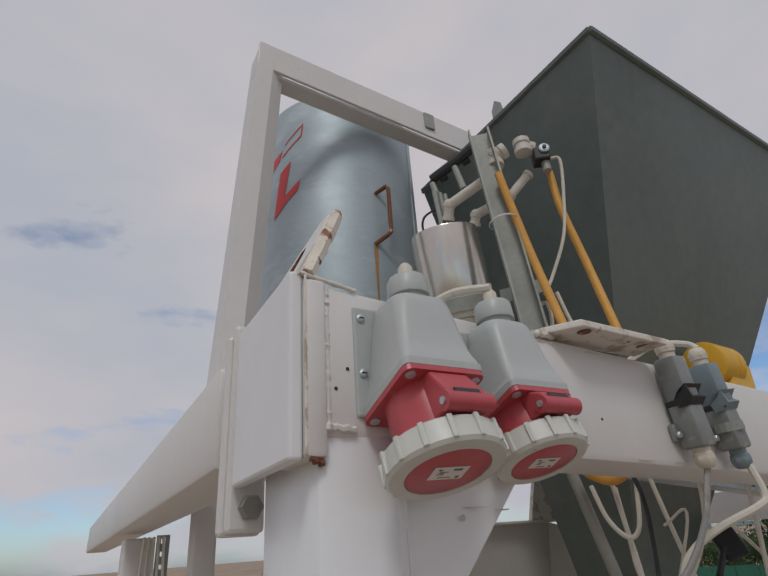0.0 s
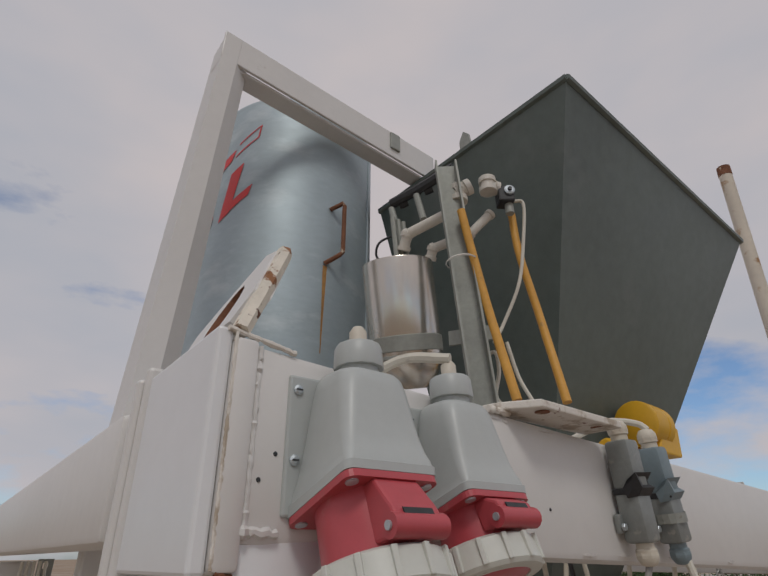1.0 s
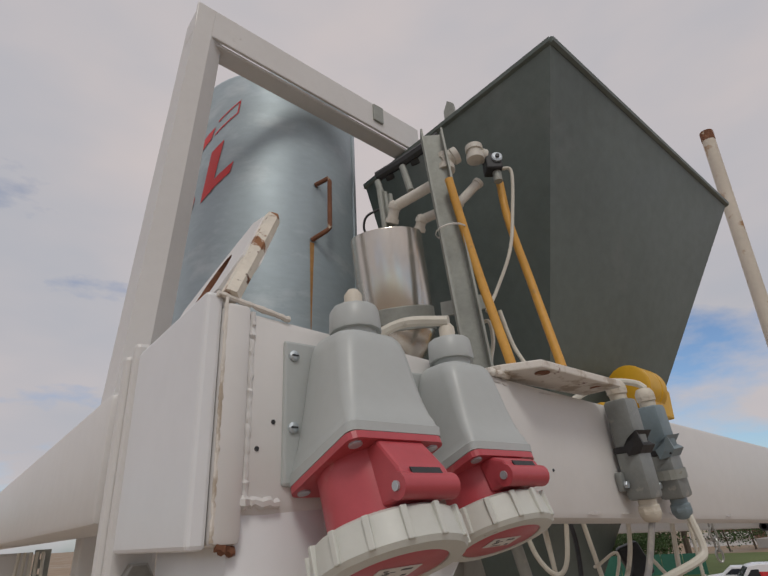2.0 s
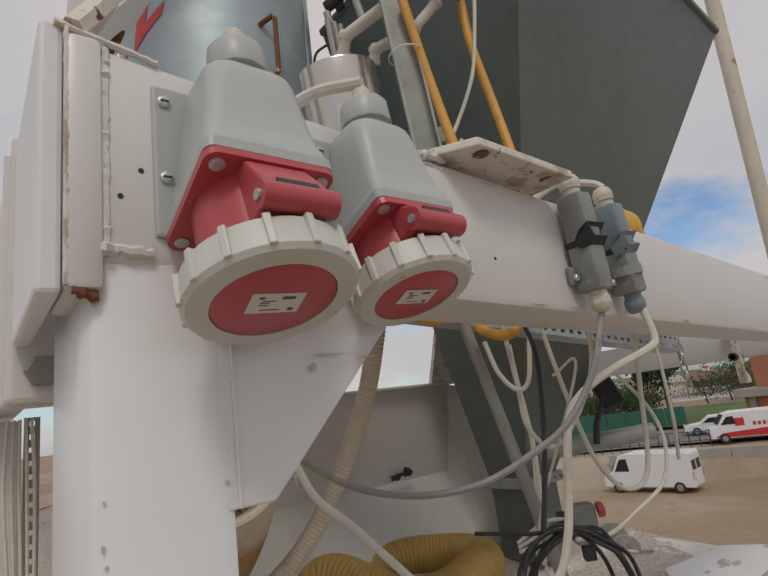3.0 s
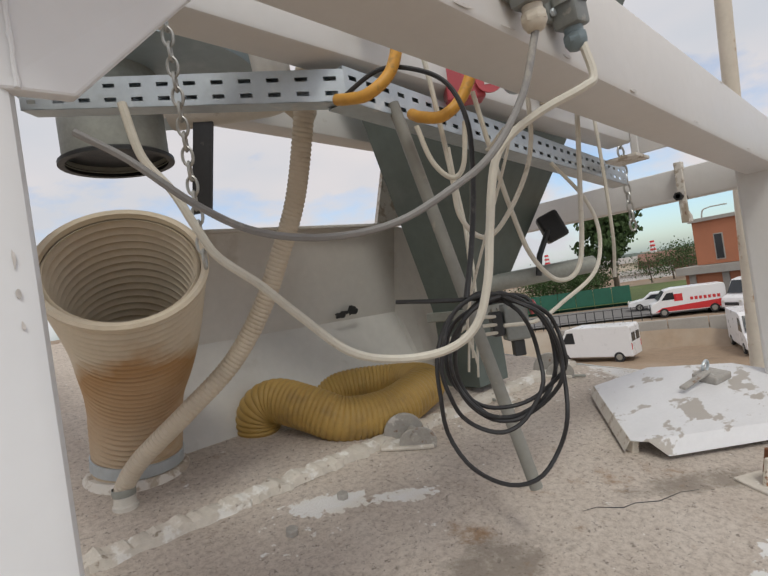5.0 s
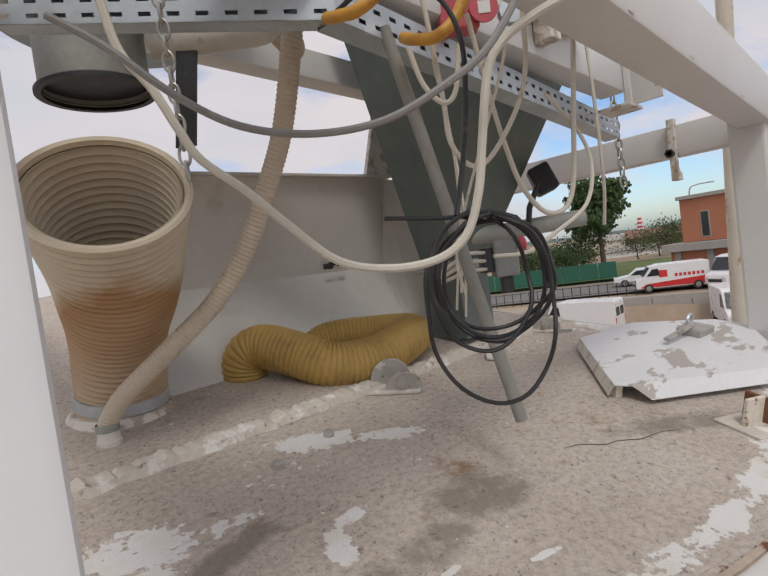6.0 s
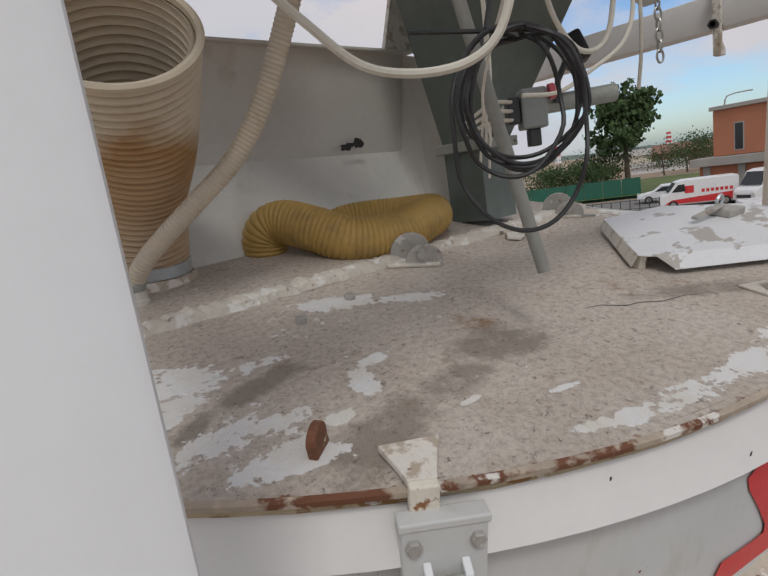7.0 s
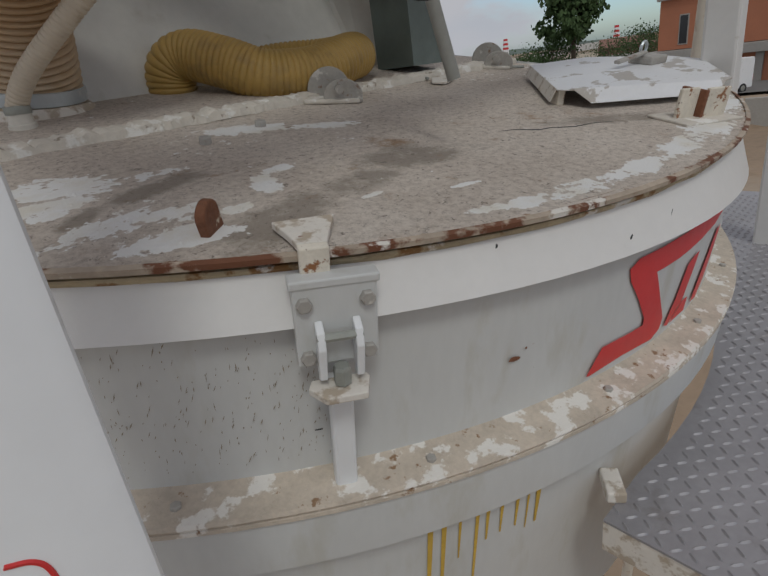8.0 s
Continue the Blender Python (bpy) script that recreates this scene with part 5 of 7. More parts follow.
def cable_coil():
    """A loose bundle of black cable loops hanging from one point."""
    rnd = random.Random(5)
    (c0, c1) = [(1.025, 0.585, 0.545), (0.99, 0.608, 0.655)]
    c0, c1 = Vector(c0), Vector(c1)
    ax, up = Vector((0.76, -0.65, 0)), Vector((0, 0, 1))
    pts = []
    for k in range(6):
        rx, rz = 0.084 + 0.027 * rnd.random(), 0.088 + 0.046 * rnd.random()
        if k == 2:
            rx, rz = 0.107, 0.172
        cx = 0.018 * rnd.uniform(-1, 1)
        top_shift = -0.03 * rnd.random()
        top = 0.126
        for i in range(16):
            a = math.pi / 2 + 2 * math.pi * i / 16
            depth = 0.025 * math.sin(a * 0.5 + k) + 0.012 * rnd.uniform(-1, 1)
            z = (math.sin(a) - 1) * rz + top + top_shift * math.sin(a)
            pts.append(c0 + ax * (cx + rx * math.cos(a) * (1 + 0.04 * rnd.uniform(-1, 1))) + up * z + Vector((0.64, 0.76, 0)) * depth)
    line = [c1] + pts + [c1 + ax * -0.02, c1 + ax * -0.12 + Vector((0, 0, 0.012))]
    ob = part("coiled_cable", tube(glide(line, 3), 0.0038, 7), BLACK, None, "", True, at=c1)
    return tagged(ob, "loose hanging coil of black cable", "cable")


cable_coil()
cable("thin_wire", [(1.129, 0.622, 0.924), (1.122, 0.563, 0.929)] + [(1.16, 0.75, 0.62), (1.2, 0.78, 0.5)], 0.003, CABLE_WHITE, "thin white wire tied to the cables")
for a, c in (((1.42, 0.95, 1.02), (1.40, 0.95, 0.42)), ((1.36, 0.9, 1.03), (1.33, 0.92, 0.45)), ((1.29, 0.86, 1.05), (1.26, 0.84, 0.5))):
    m_ = (Vector(a) + Vector(c)) / 2 + Vector((0.02, -0.015, 0))
    cable("thin_wire", [a, m_, c], 0.0032, CABLE_WHITE, "thin cream wire hanging from the tray")
yh1 = [(1.069, 0.741, 1.194), (1.047, 0.762, 1.119), (1.009, 0.794, 1.081), (1.005, 0.849, 1.091), (1.011, 0.895, 1.107)]
yh2 = [(1.216, 0.674, 1.141), (1.185, 0.701, 1.065), (1.150, 0.731, 1.030), (1.145, 0.786, 1.046), (1.160, 0.826, 1.068)]
cable("yellow_hose_end", yh1, 0.0125, YELLOW_HOSE, "yellow hose bending into the cable tray", "hose", 12)
cable("yellow_hose_end", yh2, 0.0125, YELLOW_HOSE, "yellow hose bending into the cable tray", "hose", 12)
pp = [(1.168, 0.888, 1.115), (1.272, 0.726, 0.206)]
ob = part("grey_pipe", tube(pp, 0.0145, 14), PIPE_GREY, None, "", True, at=pp[1])
tagged(ob, "straight grey plastic pipe hanging down at a slant", "pipe")


# ---- cable tray ----
def tray_run(parent, a, c, h, w, pitch):
    """A perforated channel: a web with two rows of real slots and two flanges."""
    a, c = Vector(a), Vector(c)
    d = (c - a)
    ln = d.length
    d.normalize()
    side = Vector((-d.y, d.x, 0)).normalized()
    up = Vector((0, 0, 1))
    b = bmesh.new()
    n = int(ln / pitch)
    step = ln / n
    zs = [0, 0.20 * h, 0.34 * h, 0.66 * h, 0.80 * h, h]
    for i in range(n):
        xs = [step * i, step * (i + 0.28), step * (i + 0.72), step * (i + 1)]
        for xi in range(3):
            for zi in range(5):
                if xi == 1 and zi in (1, 3):
                    continue
                b.faces.new([b.verts.new(a + d * x + up * z) for x, z in ((xs[xi], zs[zi]), (xs[xi + 1], zs[zi]), (xs[xi + 1], zs[zi + 1]), (xs[xi], zs[zi + 1]))])
    bmesh.ops.remove_doubles(b, verts=b.verts, dist=1e-5)
    bmesh.ops.solidify(b, geom=b.faces, thickness=0.002)
    part("web", b, GALV, parent)
    part("back_web", prism([a + side * w, c + side * w, c + side * w + up * h, a + side * w + up * h], side * 0.002), GALV, parent)
    for z in (0.0, h):
        part("flange", prism([a + up * z, c + up * z, c + up * z + side * w, a + up * z + side * w], (0, 0, 0.002)), GALV, parent)


tray = thing("cable_tray", (0.97, 0.86, 1.06), "bright galvanised perforated cable tray hanging under the frame", "cable tray")
TB = (1.021, 0.875, 1.098)
tray_run(tray, (0.52, 1.42, 1.215), TB, 0.068, 0.05, 0.062)
tray_run(tray, TB, (2.60, 0.986, 0.979), 0.075, 0.06, 0.05)


# ---- chains ----
def chain(a, c, link, wire, label, group):
    a, c = Vector(a), Vector(c)
    ch = thing("chain", c, label, "chain", group)
    d = (c - a)
    n = int(d.length / (link * 0.78))
    dn = d.normalized()
    for i in range(n):
        p = a + d * ((i + 0.5) / n)
        side = Vector((0.8, -0.6, 0)) if i % 2 else Vector((0.6, 0.8, 0))
        pts = []
        for k in range(17):
            t = 2 * math.pi * k / 16
            pts.append(p + dn * (math.sin(t) * link / 2) + side * (math.cos(t) * link * 0.27))
        part("link", tube(pts, wire, 6, False), CHAIN, ch, "", True)
    return ch


ch1 = [(0.655, 0.880, 1.20), (0.669, 0.895, 0.775)]
ch2 = [(2.880, 1.114, 1.331), (2.899, 1.113, 0.803)]
chain(ch1[0], ch1[1], 0.032, 0.0028, "galvanised steel chain hanging from the frame", "hanging chains")
chain(ch2[0], ch2[1], 0.055, 0.005, "galvanised steel chain hanging from the tray end", "hanging chains")
st = [(0.960, 1.399, 1.258), (0.917, 1.442, 0.979)]
a, c = Vector(st[0]), Vector(st[1])
ob = part("strap", prism([a + Vector((0.02, -0.02, 0.1)), a - Vector((0.02, -0.02, -0.1)), c - Vector((0.02, -0.02, 0)), c + Vector((0.02, -0.02, 0))], (0.006, 0.006, 0)), BLACK, None, "", False, at=c)
tagged(ob, "black rubber strap hanging behind the tray", "strap")

# ---- ducts and hoses on the lid ----
dl = [(0.745, 1.775, 0.245), (0.748, 1.745, 0.36), (0.735, 1.645, 0.51), (0.708, 1.475, 0.675), (0.648, 1.285, 0.832)]
duct = thing("flexible_duct", dl[0], "wide beige corrugated duct standing open on the lid", "duct")
line = glide(dl, 14)


def duct_form(f):
    return 0.90 + 0.05 * f + 0.53 * max(0.0, f - 0.30) - 0.04 * math.exp(-((f - 0.40) / 0.10) ** 2)


outer_ = ribbed(line, 0.128, 0.0225, 0.0115, 44, False, duct_form)
part("hose_wall", outer_, DUCT, duct, "", True)
inner_ = ribbed(line, 0.119, 0.0225, 0.0105, 44, False, duct_form)
part("lining", inner_, LINING, duct, "ribbed inside of the duct", True)
ee, e0 = Vector(line[-1]), Vector(line[-3])
part("rim", lathe([(0.172, -0.010), (0.182, -0.007), (0.184, 0.003), (0.177, 0.008), (0.167, 0.005), (0.165, -0.008)], ee, ee - e0, 48, False), DUCT, duct, "", True)
part("clamp_ring", lathe([(0.127, 0.045), (0.131, 0.047), (0.131, 0.080), (0.127, 0.082)], dl[0], Vector(line[3]) - Vector(line[0]), 40, False), GALV, duct, "galvanised clamp ring", True)
part("foot_ring", lathe([(0.152, -0.03), (0.150, 0.018), (0.138, 0.032), (0.11, 0.034)], dl[0], (0.02, -0.12, 1), 40, False), WHITE_WORN, duct, "", True)

cn = [(0.771, 1.621, 1.158), (0.781, 1.610, 1.268), (0.804, 1.585, 1.517)]
pipe_end = thing("duct_outlet", cn[0], "dark grey round duct outlet hanging from the frame", "duct")
part("collar", lathe([(0.134, 0.0), (0.152, 0.0), (0.152, 0.010), (0.142, 0.016), (0.134, 0.016)], cn[0], (0, 0, 1), 36, False), DARK, pipe_end, "", True)
part("pipe", lathe([(0.139, 0.012), (0.139, 0.62)], cn[0], (0, 0, 1), 36, False), GALV_DULL, pipe_end, "", True)
# near-black disc just inside the mouth, painting the shade of the open bore
part("bore_shade", lathe([(0.135, 0.03), (0.001, 0.031)], cn[0], (0, 0, 1), 36, False), DARK, pipe_end, "", True)

og = [(1.151, 1.776, 0.20), (1.155, 1.755, 0.325), (1.20, 1.70, 0.362), (1.262, 1.59, 0.325), (1.34, 1.50, 0.275), (1.49, 1.45, 0.268), (1.655, 1.46, 0.298), (1.75, 1.525, 0.305), (1.74, 1.67, 0.305), (1.60, 1.79, 0.31), (1.46, 1.86, 0.29)]
oh = thing("ochre_hose", og[0], "ochre corrugated flexible hose curled on the lid", "hose")
part("hose_wall", ribbed(glide(og, 14), 0.074, 0.0165, 0.005, 30, True), ORANGE, oh, "", True)
part("cuff", lathe([(0.080, -0.03), (0.084, -0.02), (0.084, 0.035), (0.078, 0.045)], og[0], (0.02, -0.1, 1), 26, False), ORANGE, oh, "", True)

sl = [(0.653, 1.576, 0.235), (0.652, 1.576, 0.272), (0.687, 1.519, 0.346), (0.785, 1.409, 0.455), (0.893, 1.344, 0.559), (0.965, 1.281, 0.683), (1.007, 1.217, 0.816), (1.038, 1.149, 0.957), (1.047, 1.072, 1.147), (1.054, 1.037, 1.280)]
eb = [(0.651, 1.579, 0.202), (0.657, 1.571, 0.254)]
slim = thing("slim_hose", eb[0], "slim beige corrugated hose rising from a white pipe stub", "hose")
part("hose_wall", ribbed(glide(sl, 12), 0.0235, 0.0115, 0.0022, 18, True), SLIM, slim, "", True)
part("pipe_stub", lathe([(0.033, -0.03), (0.033, 0.03), (0.029, 0.034), (0.027, 0.06)], eb[0], (0, -0.05, 1), 20), PVC_WHITE, slim, "white plastic pipe stub", True)
part("hose_clip", lathe([(0.029, 0.055), (0.030, 0.06), (0.030, 0.072), (0.029, 0.075)], eb[0], (0, -0.05, 1), 20, False), GALV_DULL, slim, "", True)

# ---- folded sheet panel behind the hoses ----
pn = thing("chute_panel", (1.5, 2.0, 0.2), "white folded sheet-steel chute panel with rust holes", "panel")
X0, X1 = 0.75, 2.10
part("upper_sheet", prism([(X0, 1.875, 1.0), (X1, 1.90, 1.0), (X1, 1.985, 0.60), (X0, 1.955, 0.62)], (0, 0.006, 0.002)), PANEL, pn)
part("lower_sheet", prism([(X0, 1.955, 0.62), (X1, 1.985, 0.60), (X1 + 0.02, 1.83, 0.20), (X0, 1.80, 0.21)], (0, 0.004, -0.005)), PANEL, pn)
part("top_flange", box(X0, X1 + 0.03, 1.86, 1.92, 1.0, 1.012, 0.003), PANEL, pn)
part("cheek", prism([(X1, 1.90, 1.0), (X1 + 0.03, 1.78, 0.96), (X1 + 0.07, 1.70, 0.22), (X1 + 0.02, 1.83, 0.20), (X1, 1.985, 0.60)], (0.006, 0, 0)), PANEL, pn)
part("cheek_edge", prism([(X1 + 0.0, 1.775, 0.99), (X1 + 0.055, 1.775, 0.985), (X1 + 0.10, 1.715, 0.26), (X1 + 0.045, 1.715, 0.265)], (0, 0.008, 0)), WHITE, pn)
rnd = random.Random(9)
for cx, cz, sx, sz in ((1.735, 0.632, 0.034, 0.018), (1.80, 0.645, 0.030, 0.026), (1.765, 0.64, 0.03, 0.010)):
    pts = []
    for k in range(14):
        a = 2 * math.pi * k / 14
        r = 0.6 + 0.5 * rnd.random()
        pts.append((cx + sx * r * math.cos(a), 1.928 + (0.63 - cz) * 0.2 + 0.2 * (0.63 - (cz + sz * r * math.sin(a))), cz + sz * r * math.sin(a)))
    part("rust_hole", prism(pts, (0, -0.002, 0)), DARK, pn, "dark rusted-through hole")
part("gable", prism([(1.97, 1.87, 1.01), (2.09, 1.87, 1.36), (2.24, 1.87, 1.36), (2.24, 1.87, 1.01)], (0.0, 0.02, 0)), WHITE_WORN, pn)
pn.location += Vector((-0.09, -0.07, -0.02))

# ---- hopper ----
hop = thing("weigh_hopper", (2.045, 1.5, 0.24), "large dark grey painted steel pyramid hopper", "hopper")
rim_ = [Vector((1.347, 0.531, 2.488)), Vector((2.945, 0.604, 2.450)), Vector((2.904, 1.609, 2.438)), Vector((1.305, 1.535, 2.476))]
NKZ = 0.553
neck_ = [Vector((1.95, 1.41, NKZ)), Vector((2.14, 1.41, NKZ)), Vector((2.14, 1.60, NKZ)), Vector((1.95, 1.60, NKZ))]


def skin(lo_loop, hi_loop, t):
    """Four walls with thickness between two squares."""
    b = bmesh.new()
    c0 = sum(lo_loop, Vector()) / 4
    c1 = sum(hi_loop, Vector()) / 4
    li = [p + (c0 - p).normalized() * t for p in lo_loop]
    hi_ = [p + (c1 - p).normalized() * t for p in hi_loop]
    for i in range(4):
        j = (i + 1) % 4
        for quad in ((lo_loop[i], lo_loop[j], hi_loop[j], hi_loop[i]), (li[j], li[i], hi_[i], hi_[j]), (hi_loop[i], hi_loop[j], hi_[j], hi_[i]), (lo_loop[j], lo_loop[i], li[i], li[j])):
            b.faces.new([b.verts.new(p) for p in quad])
    bmesh.ops.remove_doubles(b, verts=b.verts, dist=1e-5)
    return b


part("body", skin(neck_, rim_, 0.012), HOPPER, hop)
b = bmesh.new()
for i in range(4):
    p, q = rim_[i], rim_[(i + 1) % 4]
    tube([p, q], 0.014, 6, True, b)
part("rim_bead", b, HOPPER, hop)
part("neck", skin([p + Vector((0.005, 0, -0.31)) for p in neck_], [p for p in neck_], 0.01), HOPPER, hop)
part("neck_flange", box(1.925, 2.165, 1.385, 1.625, NKZ - 0.03, NKZ + 0.01, 0.004), GALV_DULL, hop)
for k in range(6):
    part("flange_bolt", hexbolt((1.945 + 0.04 * k, 1.385, NKZ - 0.012), (0, -1, 0), 0.007, 0.008), BOLT, hop)
hp_n = (rim_[1] - rim_[0]).cross(neck_[0] - rim_[0]).normalized()
hp_n = -hp_n if hp_n.y > 0 else hp_n
w0 = rim_[1].lerp(neck_[1], 0.55).lerp(rim_[0].lerp(neck_[0], 0.55), 0.25)
ex, ez = (rim_[1] - rim_[0]).normalized(), (neck_[1] - rim_[1]).normalized()
part("access_plate", prism([w0, w0 + ex * 0.17, w0 + ex * 0.17 + ez * 0.16, w0 + ez * 0.16], hp_n * 0.012), HOPPER, hop)
vib = thing("vibrator_cover", (2.11, 0.90, 1.3), "yellow painted guard on the hopper side", "guard")
vc = Vector((2.11, 0.90, 1.45))
part("drum", lathe([(0.075, -0.075), (0.085, -0.068), (0.085, 0.02), (0.078, 0.026), (0.085, 0.032), (0.085, 0.068), (0.075, 0.075)], vc + Vector((-0.03, 0, 0.0)), ex, 24), YELLOW_PAINT, vib, "", True)
part("box", prism([vc + ex * 0.0 + Vector((0, -0.06, 0.03)), vc + ex * 0.12 + Vector((0, -0.06, 0.0)), vc + ex * 0.10 + Vector((0, -0.06, -0.11)), vc + ex * -0.08 + Vector((0, -0.06, -0.11))], (0, 0.12, 0), 0.006), YELLOW_PAINT, vib)
spout = thing("hopper_spike", (1.30, 1.0, 2.5), "short pale upright strip on the hopper rim", "bracket")
part("strip", prism([(1.30, 0.95, 2.49), (1.30, 1.01, 2.49), (1.30, 1.01, 2.56), (1.30, 0.985, 2.60), (1.30, 0.96, 2.57)], (0.01, 0, 0)), GALV_DULL, spout)

# ---- tank and upper frame ----
TX, TY, TR = 0.889, 1.66, 0.352
tank = thing("storage_tank", (TX, TY, 1.42), "tall blue-grey galvanised cylindrical tank with red marking", "tank")
part("shell", lathe([(TR, 1.42), (TR, 2.70), (TR - 0.006, 2.72), (TR - 0.02, 2.735), (TR * 0.6, 2.77), (0.001, 2.79)], (TX, TY, 0), (0, 0, 1), 64, False), TANK, tank, "", True)
part("base", lathe([(0.001, 1.42), (TR, 1.42)], (TX, TY, 0), (0, 0, 1), 64, False), TANK, tank)


def on_tank(deg, z, off=0.002):
    a = radians(deg)
    return Vector((TX + (TR + off) * math.cos(a), TY + (TR + off) * math.sin(a), z))


def tank_bar(pts):
    b = bmesh.new()
    (a0, z0), (a1, z1), (a2, z2), (a3, z3) = pts
    rows = []
    for i in range(7):
        f = i / 6
        rows.append([b.verts.new(on_tank(a0 + (a1 - a0) * f, z0 + (z1 - z0) * f)), b.verts.new(on_tank(a3 + (a2 - a3) * f, z3 + (z2 - z3) * f))])
    for p, q in zip(rows, rows[1:]):
        b.faces.new((p[0], q[0], q[1], p[1]))
    part("red_marking", b, RED_PAINT, tank, "red painted marking", True)


T0 = -163.0
tank_bar([(T0, 2.13), (T0 + 20, 2.225), (T0 + 22, 2.275), (T0 + 6, 2.20)])
tank_bar([(T0, 2.13), (T0 + 8, 2.165), (T0 + 14, 2.39), (T0 + 5, 2.35)])
tank_bar([(T0 - 30, 2.04), (T0 - 8, 2.13), (T0 - 6, 2.18), (T0 - 30, 2.10)])
tank_bar([(T0 - 30, 2.28), (T0 + 3, 2.42), (T0 + 6, 2.475), (T0 - 30, 2.35)])
for q in (((6, 2.43), (22, 2.505), (22.3, 2.513), (6, 2.438)), ((8, 2.49), (23, 2.565), (23.3, 2.573), (8, 2.498)), ((21.2, 2.505), (22.2, 2.508), (23.3, 2.568), (22.3, 2.566))):
    tank_bar([(T0 + a_, z_) for a_, z_ in q])
HA = math.degrees(math.atan2(1.29 - TY, 0.90 - TX))
hpts = [on_tank(HA - 3, 2.20, 0.0), on_tank(HA + 1, 2.215, 0.045), on_tank(HA + 1.5, 2.20, 0.05), on_tank(HA + 1.5, 2.0, 0.05), on_tank(HA, 1.985, 0.045), on_tank(HA - 5, 1.96, 0.0)]
part("handle", tube(hpts, 0.0085, 8), RUSTY, tank, "rusty bent-bar handle")
stain = bmesh.new()
for (a0, a1, z0, z1) in ((HA - 6.2, HA - 3.4, 1.80, 1.95), (HA - 5.6, HA - 4.0, 1.62, 1.80)):
    q = [on_tank(a0 + 0.6, z0, 0.0012), on_tank(a1 - 0.6, z0, 0.0012), on_tank(a1, z1, 0.0012), on_tank(a0, z1, 0.0012)]
    stain.faces.new([stain.verts.new(p) for p in q])
part("rust_run", stain, mat("rust_run", (0.36, 0.19, 0.06), 0.8, 0, 0.3, 20, 80, 0.1, 0.001), tank, "rust run below the handle")
part("seam", tube([on_tank(-52, 1.45, 0.001), on_tank(-52, 2.70, 0.001)], 0.004, 6), TANK, tank)

upf = thing("channel_frame", (0.33, 1.2, 1.18), "tall grey-white welded channel frame in front of the tank", "frame")
part("upright", loft([[Vector((x, y, z)) for x, y in ((x0, 1.2), (x0 + 0.055, 1.2), (x0 + 0.105, 1.24), (x0 + 0.105, 1.32), (x0, 1.32))] for x0, z in ((0.300, 1.15), (0.358, 2.665))]), WHITE, upf)
part("top_bar", prism([(0.352, 1.2, 2.545), (1.36, 1.225, 2.525), (1.36, 1.225, 2.66), (0.352, 1.2, 2.672)], (0, 0.012, 0), 0.003), WHITE, upf)
part("top_bar_flange", prism([(0.352, 1.215, 2.535), (1.36, 1.24, 2.515), (1.36, 1.31, 2.515), (0.352, 1.285, 2.535)], (0, 0, 0.012), 0.002), WHITE, upf)
part("splice", box(1.10, 1.15, 1.210, 1.222, 2.57, 2.655, 0.002), GALV_DULL, upf)

# ---- valve station with strut and can ----
sa = [(1.015, 0.832, 2.151), (1.082, 0.819, 1.376)]
a, c = Vector(sa[0]), Vector(sa[1])
dn = (c - a).normalized()
vs = thing("valve_station", c, "galvanised strut channel carrying white pipe valves", "valve station")
c2 = a + (c - a) * 1.16
sx_ = Vector((0.75, -0.66, 0))
sy_ = dn.cross(sx_).normalized()
part("strut", prism([a - sx_ * 0.034, a + sx_ * 0.034, a + sx_ * 0.034 + sy_ * 0.04, a + sx_ * 0.028 + sy_ * 0.04, a + sx_ * 0.028 + sy_ * 0.006, a - sx_ * 0.028 + sy_ * 0.006, a - sx_ * 0.028 + sy_ * 0.04, a - sx_ * 0.034 + sy_ * 0.04], c2 - a), GALV_DULL, vs)
for k in range(2):
    q = a + dn * (0.10 + 0.06 * k) - sy_ * 0.002
    part("bolt", hexbolt(q + sx_ * (0.01 - 0.02 * k), -sy_, 0.008, 0.008), BOLT, vs)
part("cable_tie", lathe([(0.045, -0.003), (0.047, 0), (0.045, 0.003)], a + dn * 0.36 + sy_ * 0.02, dn, 14, False), LABEL, vs)
ca = [(0.952, 1.007, 1.841), (1.023, 1.055, 1.562)]
ct, cb = Vector(ca[0]), Vector(ca[1])
cax = (ct - cb).normalized()
can = thing("dosing_can", cb, "stainless steel dosing can strapped to the strut", "can")
part("can_body", lathe([(0.06, -0.09), (0.09, -0.055), (0.107, -0.015), (0.110, 0.0), (0.110, (ct - cb).length), (0.108, (ct - cb).length + 0.004), (0.001, (ct - cb).length + 0.006)], cb, cax, 44), STAINLESS, can, "", True)
part("strap", lathe([(0.1115, 0.015), (0.1135, 0.017), (0.1135, 0.06), (0.1115, 0.062)], cb, cax, 44, False), GALV_DULL, can, "dull steel strap", True)
part("lower_band", lathe([(0.109, -0.006), (0.1125, -0.004), (0.1125, 0.004), (0.109, 0.006)], cb, cax, 44, False), GALV_DULL, can)
fa = cb + cax * 0.04
part("strap_arm", prism([fa + sx_ * 0.09 + Vector((0, -0.06, -0.02)), fa + sx_ * 0.19 + Vector((0, -0.10, -0.015)), fa + sx_ * 0.19 + Vector((0, -0.10, 0.03)), fa + sx_ * 0.09 + Vector((0, -0.06, 0.025))], (0.006, 0.006, 0)), GALV_DULL, can)


